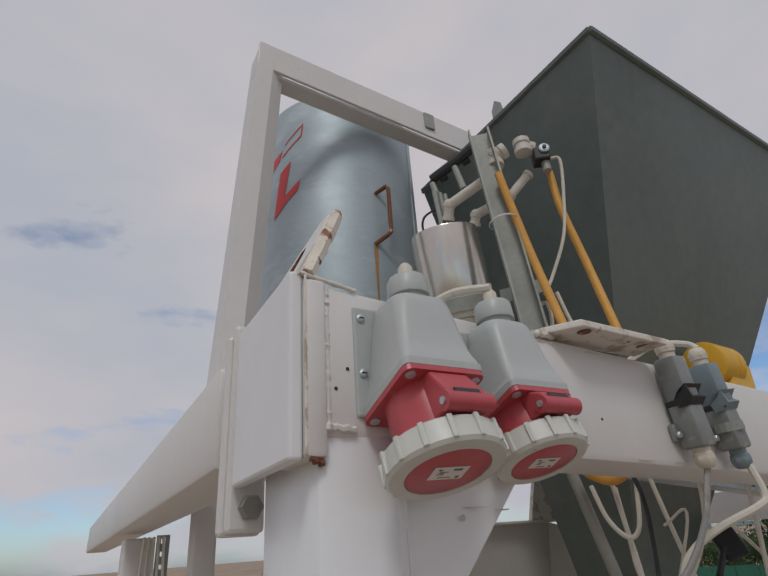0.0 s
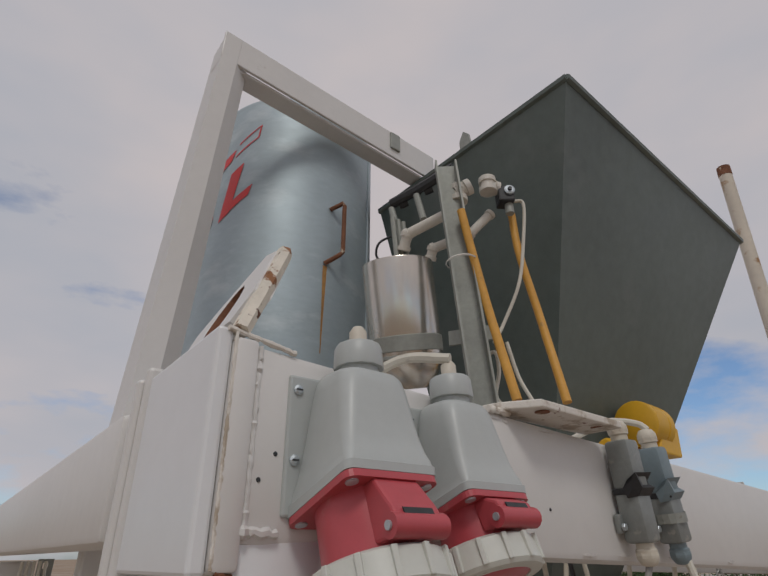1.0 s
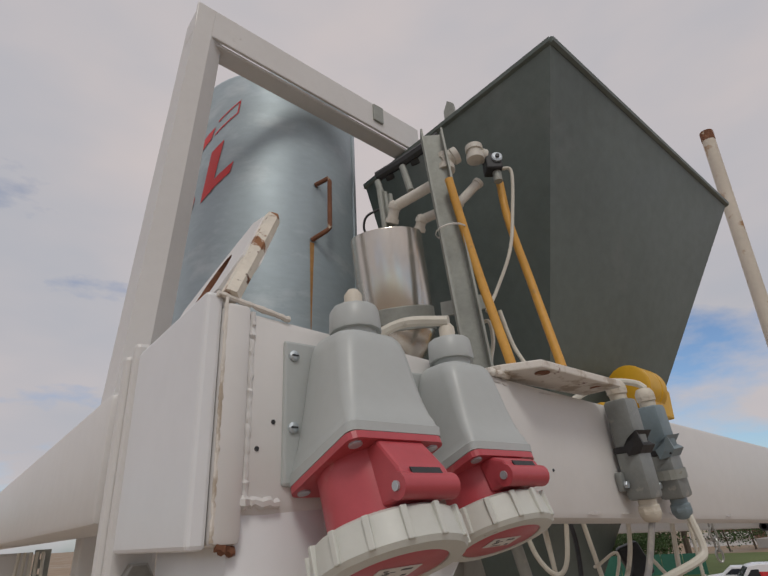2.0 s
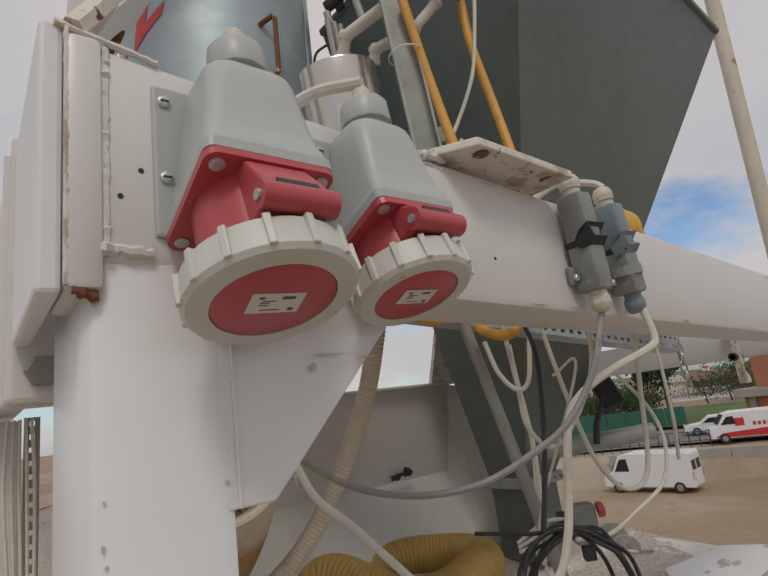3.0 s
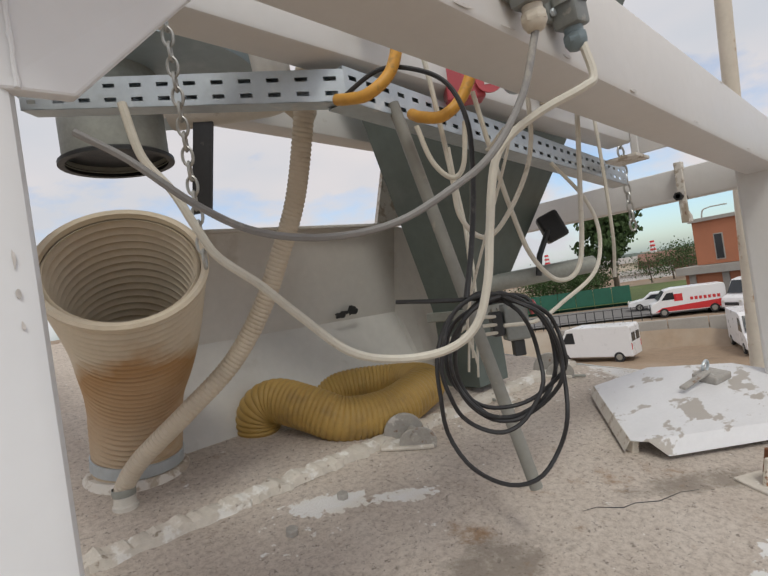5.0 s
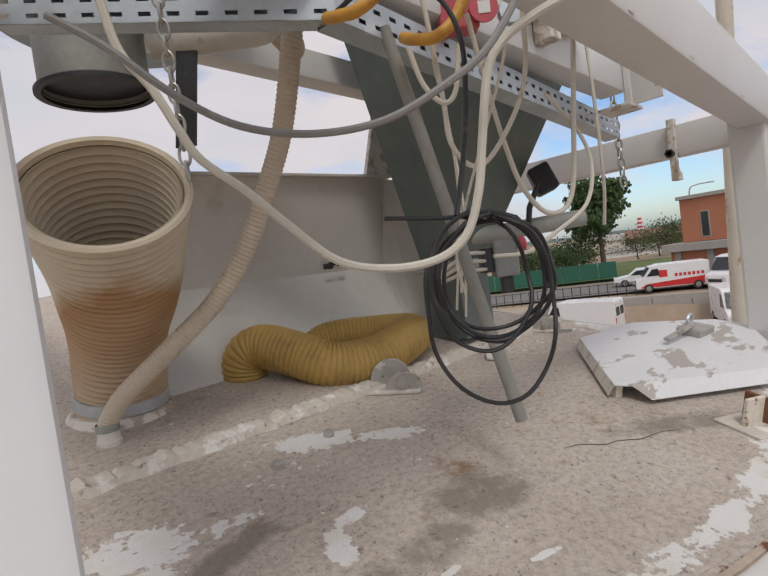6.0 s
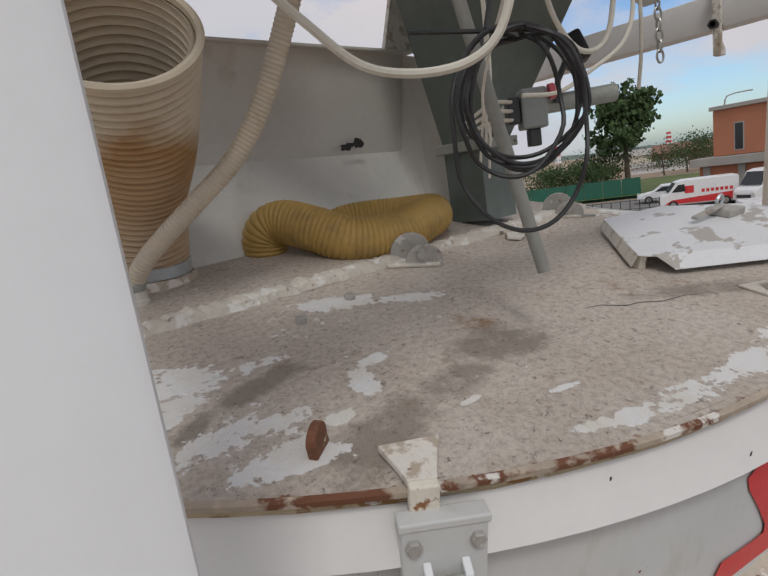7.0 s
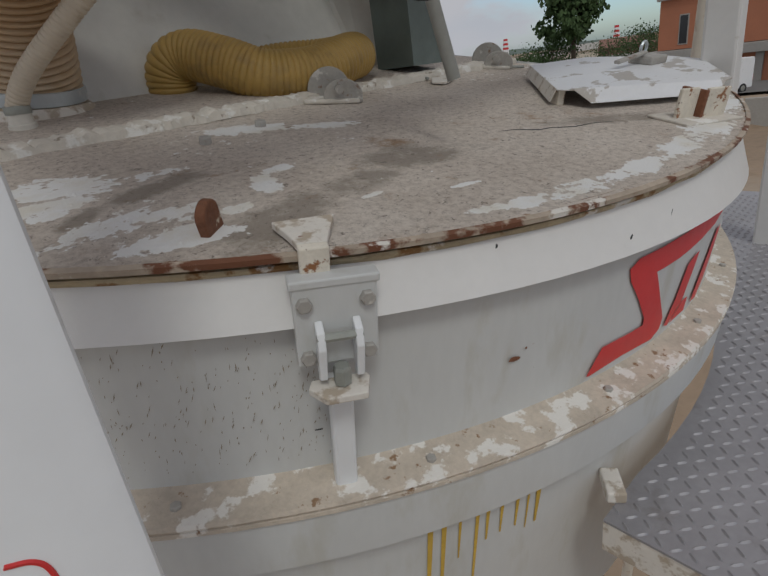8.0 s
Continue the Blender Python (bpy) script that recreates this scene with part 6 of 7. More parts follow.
def fitting(p, q, r, name, material, parent):
    p, q = Vector(p), Vector(q)
    ob = part(name, tube([p, q], r, 14), material, parent, "", True)
    for e in (p, q):
        part("collar", lathe([(r * 1.0, -r * 0.45), (r * 1.22, -r * 0.4), (r * 1.22, r * 0.4), (r * 1.0, r * 0.45)], e, q - p, 14), material, ob, "", True)
    return ob


h1 = [(0.987, 1.012, 1.920), (0.982, 0.989, 1.960), (1.062, 0.834, 2.011)]
h2 = [(1.052, 0.959, 1.882), (1.049, 0.942, 1.909), (1.129, 0.852, 1.950), (1.181, 0.805, 2.023)]
fitting(h1[1], h1[2], 0.0175, "white_pipe", PVC_WHITE, vs)
fitting(h1[0], h1[1], 0.0175, "white_pipe", PVC_WHITE, vs)
fitting(h2[1], h2[2], 0.016, "white_pipe", PVC_WHITE, vs)
fitting(h2[0], h2[1], 0.016, "white_pipe", PVC_WHITE, vs)
fitting(h2[2], h2[3], 0.015, "white_pipe", PVC_WHITE, vs)
ft = [(1.054, 0.820, 2.062), (1.074, 0.795, 2.076), (1.141, 0.769, 2.102), (1.196, 0.749, 2.066), (1.192, 0.720, 2.072)]
fitting(Vector(ft[0]) + Vector((0, 0, -0.03)), Vector(ft[0]) + Vector((0, 0, 0.012)), 0.023, "elbow", PVC_WHITE, vs)
fitting(ft[0], ft[1], 0.022, "elbow", PVC_WHITE, vs)
fitting(Vector(ft[2]) + Vector((0, 0, -0.02)), Vector(ft[2]) + Vector((0.0, 0, 0.015)), 0.023, "elbow", PVC_WHITE, vs)
fitting(ft[2], (Vector(ft[2]) + Vector(ft[3])) / 2 + Vector((0, 0, 0.012)), 0.019, "elbow", PVC_WHITE, vs)
mv = Matrix.Translation(ft[3]) @ Matrix.Rotation(radians(-38), 4, "Z")
sol = part("solenoid_valve", box(-0.026, 0.026, -0.026, 0.026, -0.03, 0.03, 0.005, mv), BLACK, vs, "black solenoid valve coil")
part("coil_nut", lathe([(0.017, 0.0), (0.017, 0.006), (0.012, 0.008)], mv @ Vector((0.01, -0.026, 0.008)), mv.to_3x3() @ Vector((0, -1, 0)), 18), GALV, sol)
part("coil_screw", lathe([(0.007, 0.008), (0.006, 0.014)], mv @ Vector((0.01, -0.026, 0.008)), mv.to_3x3() @ Vector((0, -1, 0)), 10), DARK, sol)
part("valve_body", tube([mv @ Vector((0.01, 0, -0.03)), mv @ Vector((0.01, 0, -0.065))], 0.014, 10), GALV_DULL, vs, "", True)
du = [(1.005, 1.096, 2.157), (1.039, 1.000, 2.175), (1.083, 0.858, 2.205)]
mech = part("bracket_bar", tube(du, 0.018, 8), DARK, vs, "dark clamp mechanism")
for i, p in enumerate(du[:2]):
    q = Vector(p)
    part("cylinder", tube([q + Vector((0, 0, -0.02)), q + Vector((0.01, -0.02, -0.13))], 0.012, 10), GALV_DULL, mech)
    part("knob", lathe([(0.016, -0.015), (0.018, 0), (0.016, 0.015)], q + Vector((0.03, -0.03, 0.0)), (0.5, -0.8, 0.2), 10), DARK, mech)
for i in range(3):
    q = Vector(h1[0]) + Vector((-0.03 + 0.022 * i, 0.02, 0))
    part("nozzle", tube([q + Vector((0, 0, 0.12)), q + Vector((0.02, 0, -0.07))], 0.009, 8), GALV_DULL, vs)
upper_lines = []
ya = [(1.022, 0.786, 1.957), (1.049, 0.780, 1.810), (1.073, 0.761, 1.620), (1.090, 0.717, 1.369)]
yb = [(1.244, 0.767, 2.029), (1.243, 0.758, 1.873), (1.266, 0.737, 1.667), (1.251, 0.682, 1.384)]
upper_lines.append(cable("yellow_hose", ya, 0.0125, YELLOW_HOSE, "yellow hose running down from the valves", "hose", 12))
upper_lines.append(cable("yellow_hose", yb, 0.0125, YELLOW_HOSE, "yellow hose running down beside the hopper", "hose", 12))
upper_lines.append(cable("valve_cable", [(1.229, 0.741, 2.062), (1.251, 0.721, 2.045), (1.244, 0.739, 1.900), (1.225, 0.761, 1.763), (1.187, 0.804, 1.638), (1.143, 0.813, 1.568)], 0.0055, CABLE_WHITE, "cream cable looping down from the solenoid valve"))
upper_lines.append(cable("valve_cable", [(1.094, 0.841, 1.500), (1.107, 0.787, 1.522), (1.117, 0.786, 1.468), (1.100, 0.790, 1.399), (1.114, 0.773, 1.365)], 0.0055, CABLE_WHITE, "cream cable looped behind the bracket"))
upper_lines.append(cable("valve_cable", [(1.141, 0.768, 1.553), (1.163, 0.759, 1.456), (1.169, 0.730, 1.386)], 0.0055, CABLE_WHITE, "cream cable behind the bracket"))
upper_lines.append(cable("blue_cable", [(0.985, 1.074, 2.000), (0.959, 1.109, 1.979), (0.964, 1.130, 1.942), (0.994, 1.127, 1.912)], 0.004, DARK, "thin dark blue cable looping off the can"))

# the tank, its frame and the valves lean together by about a degree
UPPER = Matrix(((0.9997, -0.0072, 0.0232, -0.0222), (0.0069, 0.9999, 0.0132, -0.0278), (-0.0233, -0.0130, 0.9996, 0.0274), (0, 0, 0, 1)))
for ob in [tank, upf, vs, can, spout] + upper_lines:
    ob.matrix_basis = UPPER @ ob.matrix_basis

# ---- small things hung on the hopper neck ----
vb = [(1.346, 0.842, 0.562), (1.394, 0.803, 0.566), (1.350, 0.775, 0.513)]
jb = thing("junction_box", vb[1], "small grey junction box with cables on the hopper neck", "box")
mj = Matrix.Translation(vb[1]) @ Matrix.Rotation(radians(-40), 4, "Z")
part("case", box(-0.03, 0.03, -0.025, 0.025, -0.045, 0.045, 0.005, mj), PLUG, jb)
part("knob", lathe([(0.018, 0), (0.018, 0.012), (0.012, 0.016)], mj @ Vector((0.035, -0.02, 0.03)), (0.7, -0.7, 0.1), 14), RED, jb)
part("terminal", box(-0.06, -0.032, -0.02, 0.02, -0.03, 0.03, 0.004, mj), DARK, jb)
part("foot_plug", box(-0.014, 0.014, -0.014, 0.014, -0.085, -0.045, 0.003, mj), DARK, jb)
for k in range(3):
    q = Vector(vb[1])
    cable("short_cable", [q + Vector((-0.05, 0.02, 0.02 - 0.02 * k)), q + Vector((-0.10, 0.04, 0.02 - 0.02 * k)), q + Vector((-0.15, 0.09, -0.02 - 0.01 * k))], 0.0045, CABLE_WHITE, "short cream cable into the junction box")
fl = [(2.328, 1.192, 0.855)]
fl = Vector(fl[0])
lampf = thing("flood_light", fl, "black flood light on a steel arm", "lamp")
mf = Matrix.Translation(fl) @ Matrix.Rotation(radians(35), 4, "Z") @ Matrix.Rotation(radians(-20), 4, "X")
part("housing", prism([mf @ Vector(p) for p in ((-0.07, -0.03, -0.06), (0.07, -0.03, -0.06), (0.06, -0.03, 0.06), (-0.04, -0.03, 0.06))], mf.to_3x3() @ Vector((0, 0.09, 0)), 0.012), BLACK, lampf)
part("arm", tube([fl + Vector((-0.06, 0, -0.02)), fl + Vector((-0.12, 0.02, -0.12)), fl + Vector((-0.13, 0.03, -0.2))], 0.012, 8), DARK, lampf)
arm = tube([fl + Vector((-0.35, 0.25, -0.21)), fl + Vector((0.12, -0.08, -0.185))], 0.035, 14)
tagged(part("support_pipe", arm, GALV_DULL, None, "", True, at=fl + Vector((-0.35, 0.25, -0.21))), "dull steel support pipe below the flood light", "pipe")

estop = thing("red_switch_box", (1.41, 0.86, 1.19), "red and white switch box under the rear beam", "switch")
me_ = Matrix.Translation((1.41, 0.865, 1.19)) @ Matrix.Rotation(radians(-40), 4, "Z")
part("case", box(-0.05, 0.05, -0.03, 0.03, -0.05, 0.06, 0.006, me_), RED, estop)
part("disc", lathe([(0.036, 0), (0.036, 0.006)], me_ @ Vector((0.06, -0.035, -0.01)), me_.to_3x3() @ Vector((0, -1, 0)), 24), RED, estop)
part("mark", box(0.045, 0.075, -0.043, -0.041, -0.025, 0.005, 0.0, me_), LABEL, estop)
part("roller", lathe([(0.03, -0.012), (0.032, 0), (0.03, 0.012)], me_ @ Vector((0.13, -0.02, -0.02)), me_.to_3x3() @ Vector((0, -1, 0)), 20), GALV, estop)

act = thing("actuator", (1.9, 0.84, 1.24), "yellow cylindrical actuator with a black end cap on the middle beam", "actuator")
a0_, a1_ = Vector((1.66, 0.835, 1.315)), Vector((2.03, 0.835, 1.262))
part("barrel", lathe([(0.030, 0.0), (0.040, 0.012), (0.040, 0.11), (0.034, 0.118), (0.040, 0.126), (0.040, 0.30), (0.032, 0.325)], a0_, a1_ - a0_, 24), YELLOW_PAINT, act, "", True)
part("end_cap", lathe([(0.022, 0.325), (0.024, 0.33), (0.024, 0.365), (0.018, 0.375)], a0_, a1_ - a0_, 16), BLACK, act, "black end cap", True)
part("saddle", box(1.78, 1.84, 0.81, 0.868, 1.18, 1.275, 0.004), WHITE_WORN, act)
cable("actuator_cable", [(2.03, 0.835, 1.26), (2.04, 0.83, 1.20), (2.03, 0.82, 1.0), (2.03, 0.82, 0.76), (2.02, 0.83, 0.62)], 0.006, CABLE_WHITE, "cream cable hanging straight down from the actuator")
pul = thing("pulley_block", (2.5, 0.80, 1.1), "grey steel pulley block on a white plate at the beam's end", "pulley")
part("plate", box(2.47, 2.482, 0.76, 0.90, 1.07, 1.26, 0.003), WHITE, pul)
for z in (1.20, 1.13):
    part("wheel", lathe([(0.034, -0.012), (0.036, -0.008), (0.027, 0.0), (0.036, 0.008), (0.034, 0.012)], (2.50, 0.79, z), (0.6, -0.8, 0), 20), GALV_DULL, pul, "", True)
    part("axle", hexbolt((2.496, 0.775, z), (0.6, -0.8, 0), 0.010, 0.022), RUSTY, pul)

# pale pole standing at the far end of the frame
pole = thing("slanted_pole", (3.6, 0.75, 0.9), "pale rusty-tipped steel pole rising behind the frame", "pole")
p_top, p_low = away(79.69, 3.947, 3.621), away(78.98, 3.945, 2.508)
p_low = p_top + (p_low - p_top) * ((p_top.z + 6.2) / (p_top.z - p_low.z))
part("tube", tube([p_low, p_top], 0.045, 12), POLE_W, pole, "", True)
part("tip", lathe([(0.047, -0.03), (0.047, 0.05), (0.03, 0.06)], p_top, p_top - p_low, 12), RUSTY, pole)

# ---- tread plate walkway ----
tp = thing("walkway", (2.0, -0.3, -0.76), "grey steel tread plate walkway beside the mixer", "walkway", kind="structure")
TPZ = -0.75
pc = TILT_M @ Vector((CX, CY, -0.7))
edge_pts = []
for k in range(30):
    a = radians(-100 + 3.2 * k)
    edge_pts.append(Vector((pc.x + (RC + 0.01) * math.cos(a), pc.y + (RC + 0.01) * math.sin(a), TPZ)))
poly = [Vector((1.19, 0.34, TPZ))] + [p for p in edge_pts if p.x > 1.3] + [Vector((4.2, 1.4, TPZ)), Vector((4.2, -1.2, TPZ)), Vector((1.10, -1.2, TPZ)), Vector((1.17, 0.1, TPZ))]
part("plate", prism(poly, (0, 0, -0.006)), PLATE, tp)
part("edge_angle", prism([(1.19, 0.34, TPZ - 0.008), (1.10, -1.2, TPZ - 0.008), (1.10, -1.2, TPZ - 0.09), (1.19, 0.34, TPZ - 0.09)], (0.012, 0, 0)), WHITE_WORN, tp)
bm = bmesh.new()
PIT = 0.034
for i in range(88):
    for j in range(72):
        x, y = 1.13 + PIT * i, -1.1 + PIT * j
        if (x - pc.x) ** 2 + (y - pc.y) ** 2 < (RC + 0.03) ** 2 or y > 0.9 or x < 1.20 - 0.06 * (0.34 - y):
            continue
        a = radians(48 if (i + j) % 2 else -42)
        u, v = Vector((math.cos(a), math.sin(a), 0)), Vector((-math.sin(a), math.cos(a), 0))
        o = Vector((x, y, TPZ))
        rim8 = [o + u * (0.0155 * math.cos(t)) + v * (0.0046 * math.sin(t)) for t in [2 * math.pi * k / 8 for k in range(8)]]
        topv = [bm.verts.new(o + u * 0.0085 + Vector((0, 0, 0.0042))), bm.verts.new(o - u * 0.0085 + Vector((0, 0, 0.0042)))]
        rv = [bm.verts.new(p) for p in rim8]
        for k in range(8):
            kk = (k + 1) % 8
            t0, t1 = (topv[0] if math.cos(2 * math.pi * k / 8) > 0.01 else topv[1]), (topv[0] if math.cos(2 * math.pi * kk / 8) > 0.01 else topv[1])
            bm.faces.new((rv[k], rv[kk], t1) if t0 is t1 else (rv[k], rv[kk], t1, t0))
tr_ob = part("tread_pattern", bm, PLATE, tp)
tagged(tr_ob, "raised lens pattern", kind="stuff")
part("rail_post", box(2.865, 2.965, 0.535, 0.665, TPZ, 1.0, 0.012), WHITE, frm)

mc = Matrix.Translation((1.289, 0.359, TPZ)) @ Matrix.Rotation(radians(35), 4, "Z")
part("edge_clamp", box(-0.045, 0.045, -0.022, 0.022, 0.0, 0.030, 0.005, mc), WHITE_WORN, tp, "white painted clamp block")

# ---- weld beads, scuffs and stains ----
def bead(a, c, r, seed, parent, material):
    """A lumpy weld bead along a line."""
    a, c = Vector(a), Vector(c)
    n = max(6, int((c - a).length / 0.004))
    pts = [a.lerp(c, i / n) + Vector((noise.noise(Vector((i * 0.7, seed, 0))), noise.noise(Vector((i * 0.7, seed, 5))), noise.noise(Vector((i * 0.7, seed, 9))))) * r * 0.5 for i in range(n + 1)]
    rs = [r * (0.8 + 0.5 * noise.noise(Vector((i * 1.3, seed, 2)))) for i in range(n + 1)]
    return part("weld_bead", tube(pts, rs, 7), material, parent, "", True)


bead((0.258, FY - 0.001, 1.04), (0.2585, FY - 0.001, 1.22), 0.0035, 1, frm, WHITE)
bead((0.236, FY + 0.0, 1.046), (0.290, FY + 0.0, 1.044), 0.0065, 2, frm, WHITE)
bead((0.231, FY - 0.003, 1.015), (0.2305, FY - 0.003, 1.23), 0.0025, 3, frm, WHITE_WORN)
bead((0.222, FY + 0.0, 1.234), (0.300, FY + 0.002, 1.222), 0.0038, 4, frm, WHITE_WORN)
bead((0.352, FY + 0.003, 0.84), (0.352, FY + 0.004, 1.03), 0.002, 5, frm, WHITE_CLEAN)
bead((0.62, face_y(0.64) - 0.002, 1.211), (0.665, face_y(0.66) - 0.002, 1.209), 0.006, 6, frm, WHITE_WORN)
bead((0.235, FY - 0.002, 1.012), (0.252, FY + 0.001, 1.008), 0.005, 7, frm, RUSTY)
SCUFF = mat("scuffed_paint", (0.58, 0.555, 0.53), 0.8, 0, 0.25, 60, 200, 0.2, 0.001)
rnd = random.Random(31)
for x, z, w, h in ((0.255, 0.863, 0.002, 0.0015), (0.254, 0.834, 0.0015, 0.003), (0.256, 0.822, 0.0015, 0.002), (0.254, 0.781, 0.0015, 0.0015), (0.338, 0.738, 0.001, 0.007), (0.338, 0.719, 0.0015, 0.003), (0.342, 0.861, 0.0025, 0.002), (0.338, 0.70, 0.001, 0.003), (0.29, 0.24, 0.001, 0.001)):
    pts = []
    for k in range(9):
        a = 2 * math.pi * k / 9
        q = 0.55 + 0.6 * rnd.random()
        pts.append((x + w * q * math.cos(a), FY + 0.0026, z + h * q * math.sin(a)))
    part("scuff", prism(pts, (0, -0.0004, 0)), SCUFF, frm)
for x, z, w, h in ((0.429, 0.947, 0.004, 0.004), (0.45, 0.958, 0.022, 0.0012), (0.49, 0.954, 0.016, 0.001)):
    pts = [(x + w * math.cos(2 * math.pi * k / 8) * (0.7 + 0.4 * rnd.random()), FY + 0.0036, z + h * math.sin(2 * math.pi * k / 8)) for k in range(8)]
    part("scuff", prism(pts, (0, -0.0006, 0)), SCUFF, frm)
# chipped paint along the lower and upper edges of the front beam
for k in range(11):
    x = 0.56 + 2.2 * rnd.random()
    w, h = 0.006 + 0.022 * rnd.random(), 0.001 + 0.0022 * rnd.random()
    z = sag(x) + (1.044 - 0.003 * rnd.random() if k % 3 else 1.211)
    pts = [(x + w * math.cos(2 * math.pi * i / 9) * (0.6 + 0.5 * rnd.random()), face_y(x) - 0.0006, z + h * math.sin(2 * math.pi * i / 9) * (0.6 + 0.6 * rnd.random())) for i in range(9)]
    part("paint_chip", prism(pts, (0, -0.0004, 0)), SCUFF, frm)
# red stroke on the foot of the post
bm = tube(glide([(0.262, FY + 0.003, -0.032), (0.277, FY + 0.003, -0.041), (0.284, FY + 0.003, -0.058), (0.285, FY + 0.003, -0.10)], 5), 0.0022, 6)
part("red_stroke", bm, RED_PAINT, frm, "red painted stroke")

# yellow runs on the lower shell
DRIP = mat("yellow_run", (0.55, 0.36, 0.06), 0.6, 0, 0.2, 20, 80, 0.05, 0.001)
for k in range(9):
    a = -117.0 + 1.05 * k + 0.4 * rnd.random()
    z0, z1 = -0.665, -0.74 - 0.24 * rnd.random()
    w = 0.10 + 0.12 * rnd.random()
    q = []
    for (aa, zz) in ((a - w, z0), (a + w, z0), (a + w * 0.5, z1), (a - w * 0.4, z1)):
        r = radians(aa)
        q.append(CM + Vector((math.cos(r), math.sin(r), 0)) * (RC - 0.028) + Vector((0, 0, zz)))
    b_ = bmesh.new()
    b_.faces.new([b_.verts.new(p) for p in q])
    part("yellow_run", b_, DRIP, mixer)
# rust blister and scratches on the shell
for (aa, zz, w, h, mt) in ((-111.5, -0.31, 0.45, 0.006, RUSTY), (-110.7, -0.292, 0.12, 0.003, RUSTY), (-110.2, -0.288, 0.10, 0.002, SCUFF), (-123.0, -0.36, 0.3, 0.002, DARK), (-104.7, -0.10, 0.12, 0.006, DARK), (-114.1, -0.055, 0.08, 0.006, DARK), (-101.0, -0.075, 0.06, 0.008, DARK)):
    rr_ = RC - 0.047 if zz < -0.13 else RC - 0.0135
    q = []
    for i in range(9):
        t = 2 * math.pi * i / 9
        r = radians(aa + w * math.cos(t) * (0.6 + 0.5 * rnd.random()))
        q.append(CM + Vector((math.cos(r), math.sin(r), 0)) * rr_ + Vector((0, 0, zz + h * math.sin(t) * (0.6 + 0.5 * rnd.random()))))
    b_ = bmesh.new()
    b_.faces.new([b_.verts.new(p) for p in q])
    part("chip", b_, mt, mixer)

# dark flecks splashed over the shell
bm = bmesh.new()
for k in range(330):
    aa = -139 + 16.5 * rnd.random() ** 0.8
    zz = -0.155 - 0.26 * rnd.random()
    ln_, wd_ = 0.0018 + 0.008 * rnd.random() ** 3, 0.0005 + 0.0007 * rnd.random()
    tilt_ = radians(60 + 35 * rnd.random())
    q = []
    for u_, v_ in ((-1, 0), (0, -1), (1, 0), (0, 1)):
        du_, dv_ = u_ * ln_ * math.cos(tilt_) - v_ * wd_ * math.sin(tilt_), u_ * ln_ * math.sin(tilt_) + v_ * wd_ * math.cos(tilt_)
        q.append(bm.verts.new(on_shell(aa + math.degrees(du_ / RC), zz + dv_, 0.0025)))
    bm.faces.new(q)
tagged(part("grime_fleck", bm, mat("grime", (0.30, 0.26, 0.20), 0.9, 0, 0.3, 40, 120, 0.1, 0.001), mixer), kind="stuff")

# crack in the caked cement
ck = [(1.487, 0.716), (1.53, 0.70), (1.575, 0.652), (1.618, 0.640), (1.67, 0.60), (1.753, 0.578), (1.80, 0.548)]
on_lid(part("crack", tube([Vector((x, y, 0.0015 + 0.003 * noise.noise(Vector((x * 7, y * 7, 0)) * 0.6))) for x, y in ck], [0.0005, 0.0008, 0.0012, 0.0009, 0.0011, 0.0008, 0.0004], 5), DARK, mixer, "dark crack in the caked cement"))
# loose wire and flake lying on the lid
wp = [TILT_L @ Vector(p) for p in ((1.96, 1.33, 0.008), (1.99, 1.42, 0.008), (2.12, 1.46, 0.008), (2.30, 1.40, 0.008), (2.48, 1.22, 0.01))]
cable("loose_wire", wp, 0.0055, GALV_DULL, "grey loose wire rope lying on the lid")
fm_ = TILT_L @ Matrix.Translation((1.97, 1.27, 0.004)) @ Matrix.Rotation(0.4, 4, "Z")
tagged(part("cement_flake", prism([fm_ @ Vector(p) for p in ((-0.06, -0.03, 0), (0.05, -0.035, 0), (0.07, 0.02, 0), (0.0, 0.045, 0), (-0.07, 0.02, 0))], fm_.to_3x3() @ Vector((0, 0, 0.012)), 0.003), WHITE_WORN, None, "", False, at=fm_.translation), "pale cement flake lying on the lid", "flake")
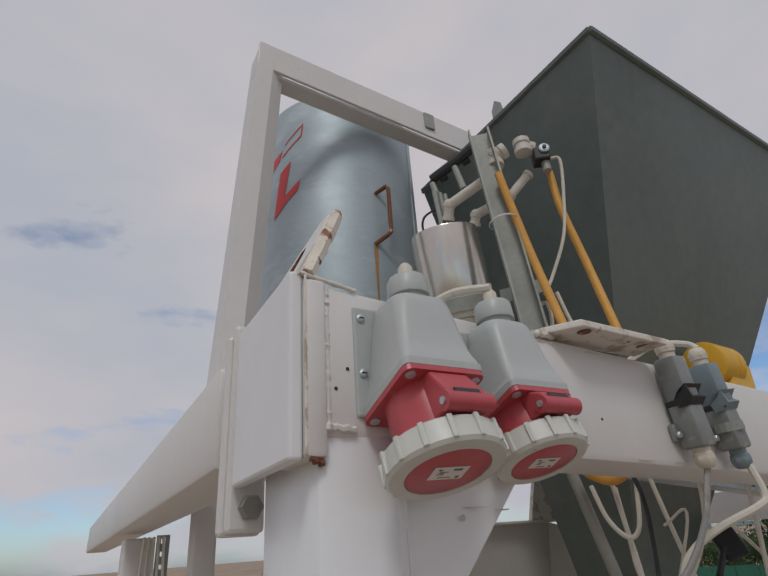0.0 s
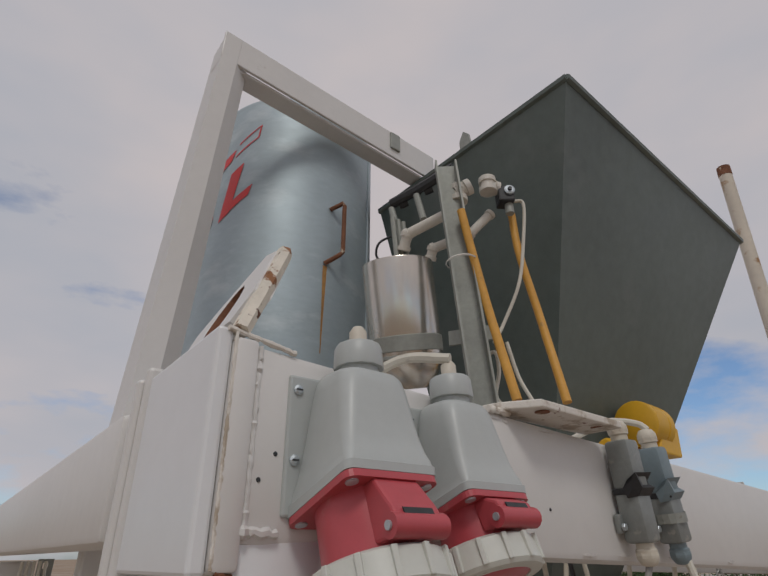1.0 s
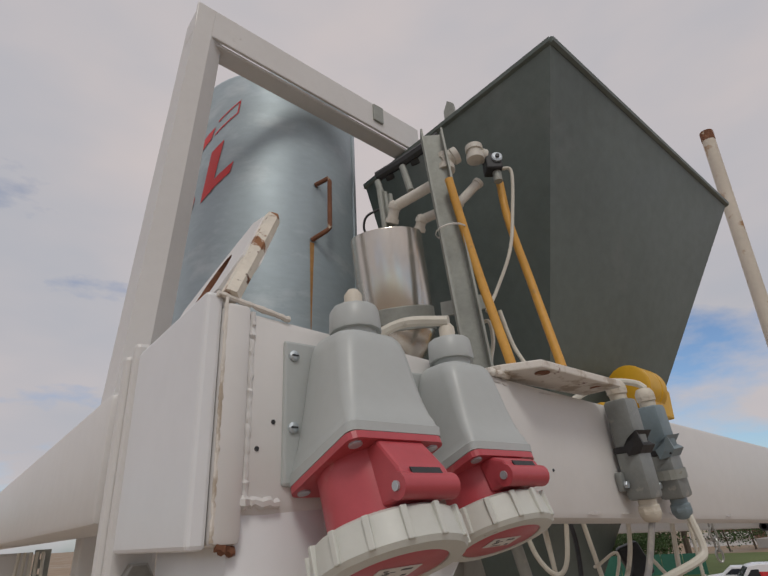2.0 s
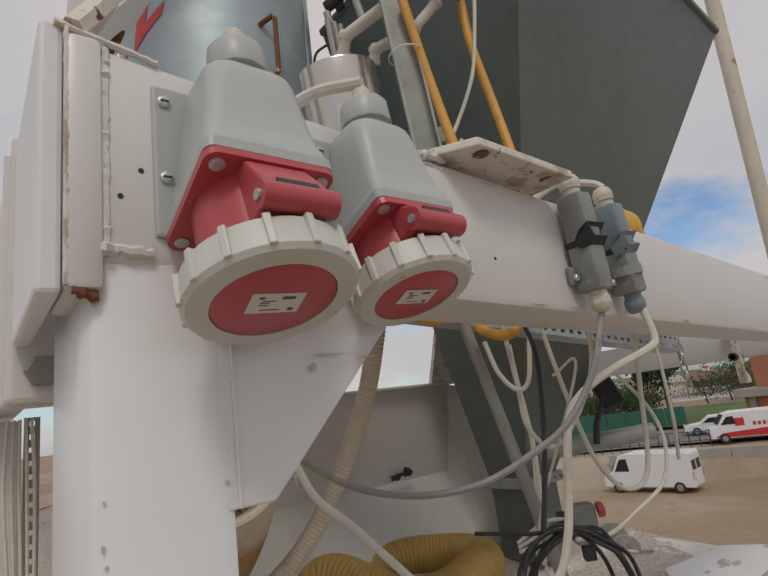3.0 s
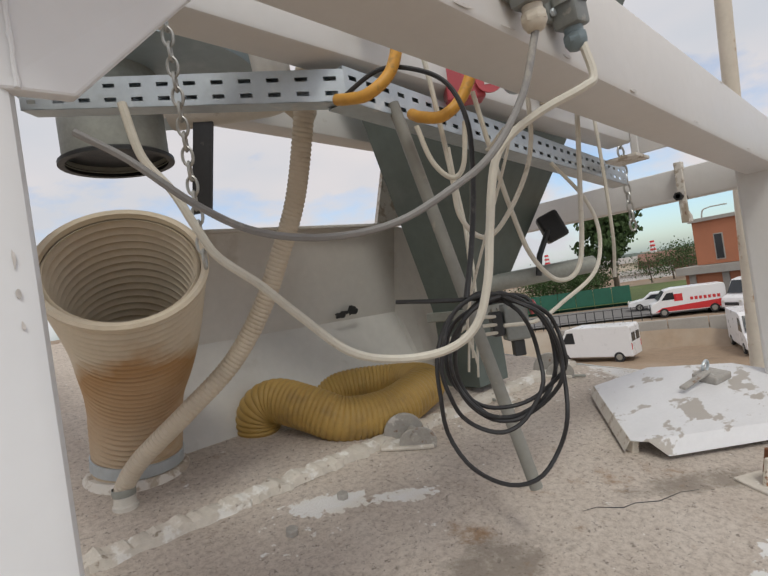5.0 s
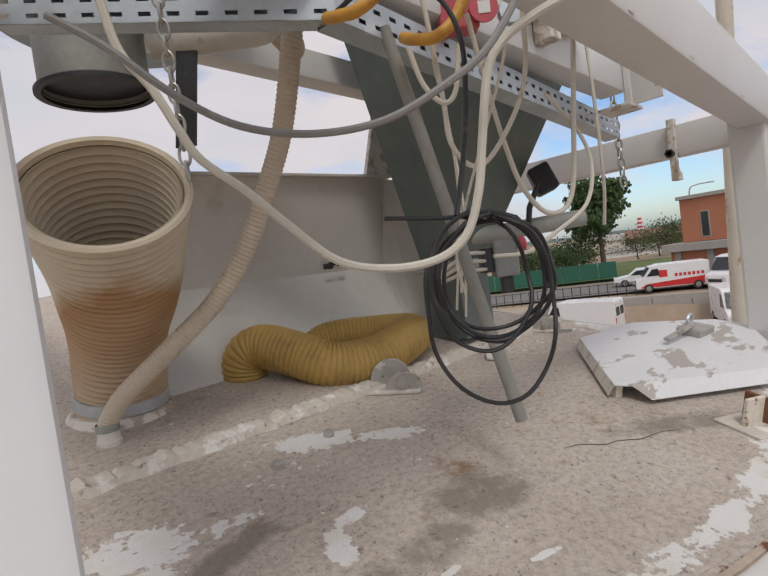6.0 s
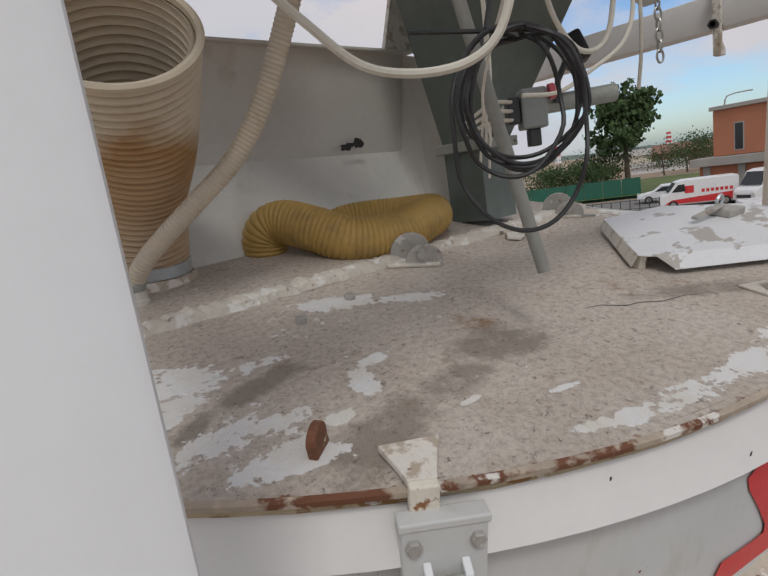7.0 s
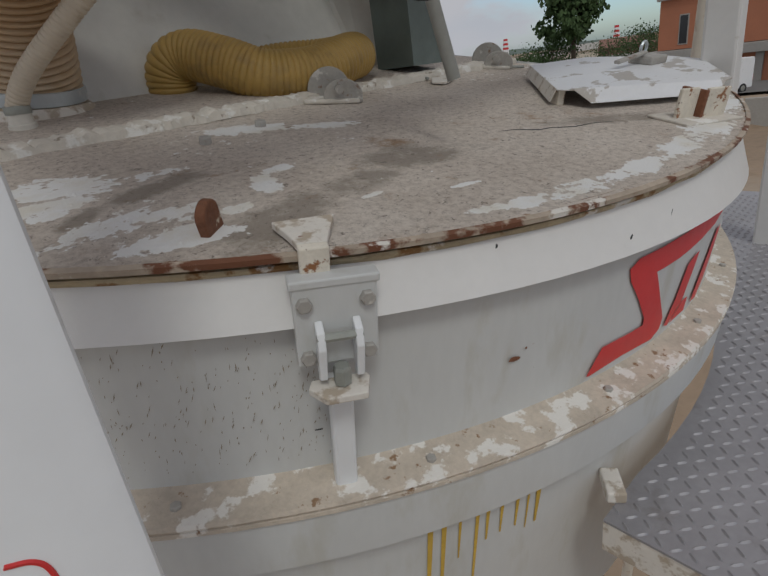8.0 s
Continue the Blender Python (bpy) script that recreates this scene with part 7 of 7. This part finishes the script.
# crumbs of set concrete over the lid
bm = bmesh.new()
rnd = random.Random(77)
for k in range(1500):
    x, y = rnd.uniform(0.45, 3.0), rnd.uniform(0.35, 2.2)
    if math.hypot(x - CX, y - CY) > RC - 0.03 or (Vector((x, y, 0)) - CUT_P).dot(CUT_N) > -0.02:
        continue
    r = 0.0015 + 0.004 * rnd.random() ** 3
    c_ = Vector((x, y, r * 0.3))
    vs_ = [bm.verts.new(c_ + Vector((math.cos(t) * r * rnd.uniform(0.7, 1.3), math.sin(t) * r * rnd.uniform(0.7, 1.3), -r * 0.3))) for t in (0, 1.26, 2.5, 3.8, 5.0)]
    top_ = bm.verts.new(c_ + Vector((0, 0, r * 0.7)))
    for i in range(5):
        bm.faces.new((vs_[i], vs_[(i + 1) % 5], top_))
tagged(on_lid(part("crumb_layer", bm, COVER, mixer, "", False, CM)), kind="stuff")

# cables and perforated strip on the far side legs
for i in range(5):
    x = 0.285 + 0.016 * i
    cable("leg_cable", [(x, 2.06, 1.02), (x - 0.006 + 0.004 * i, 2.05, 0.8), (x + 0.01, 2.04, 0.5), (x, 2.06, 0.28)], 0.005, CABLE_WHITE, "cream cable running down beside the side leg")
tray2 = thing("cable_strip", (0.35, 2.09, 0.27), "upright galvanised perforated strip beside the side leg", "cable tray")
bm = bmesh.new()
for k in range(18):
    z = 0.27 + 0.042 * k
    for x0, x1, z0, z1 in ((0.330, 0.345, 0, 0.042), (0.345, 0.360, 0, 0.014), (0.345, 0.360, 0.030, 0.042), (0.360, 0.375, 0, 0.042)):
        box(x0, x1, 2.085, 2.088, z + z0, z + z1, 0.0, None, bm)
part("strip", bm, GALV_DULL, tray2)
# elbow pipes above the tray
eb1 = part("upper_pipe", tube(glide([(1.05, 1.20, 1.36), (1.07, 1.22, 1.30), (1.10, 1.26, 1.27), (1.02, 1.36, 1.27), (0.9, 1.5, 1.28)], 6), 0.05, 16), PVC_WHITE, None, "", True, at=(1.05, 1.20, 1.3))
tagged(eb1, "cream plastic pipe elbow behind the cable tray", "pipe")
eb2 = part("upper_hose", ribbed(glide([(1.12, 1.25, 1.27), (1.2, 1.3, 1.26), (1.3, 1.42, 1.30)], 8), 0.036, 0.012, 0.004, 16, True), SLIM, None, "", True, at=(1.12, 1.25, 1.27))
tagged(eb2, "short beige corrugated hose behind the cable tray", "hose")
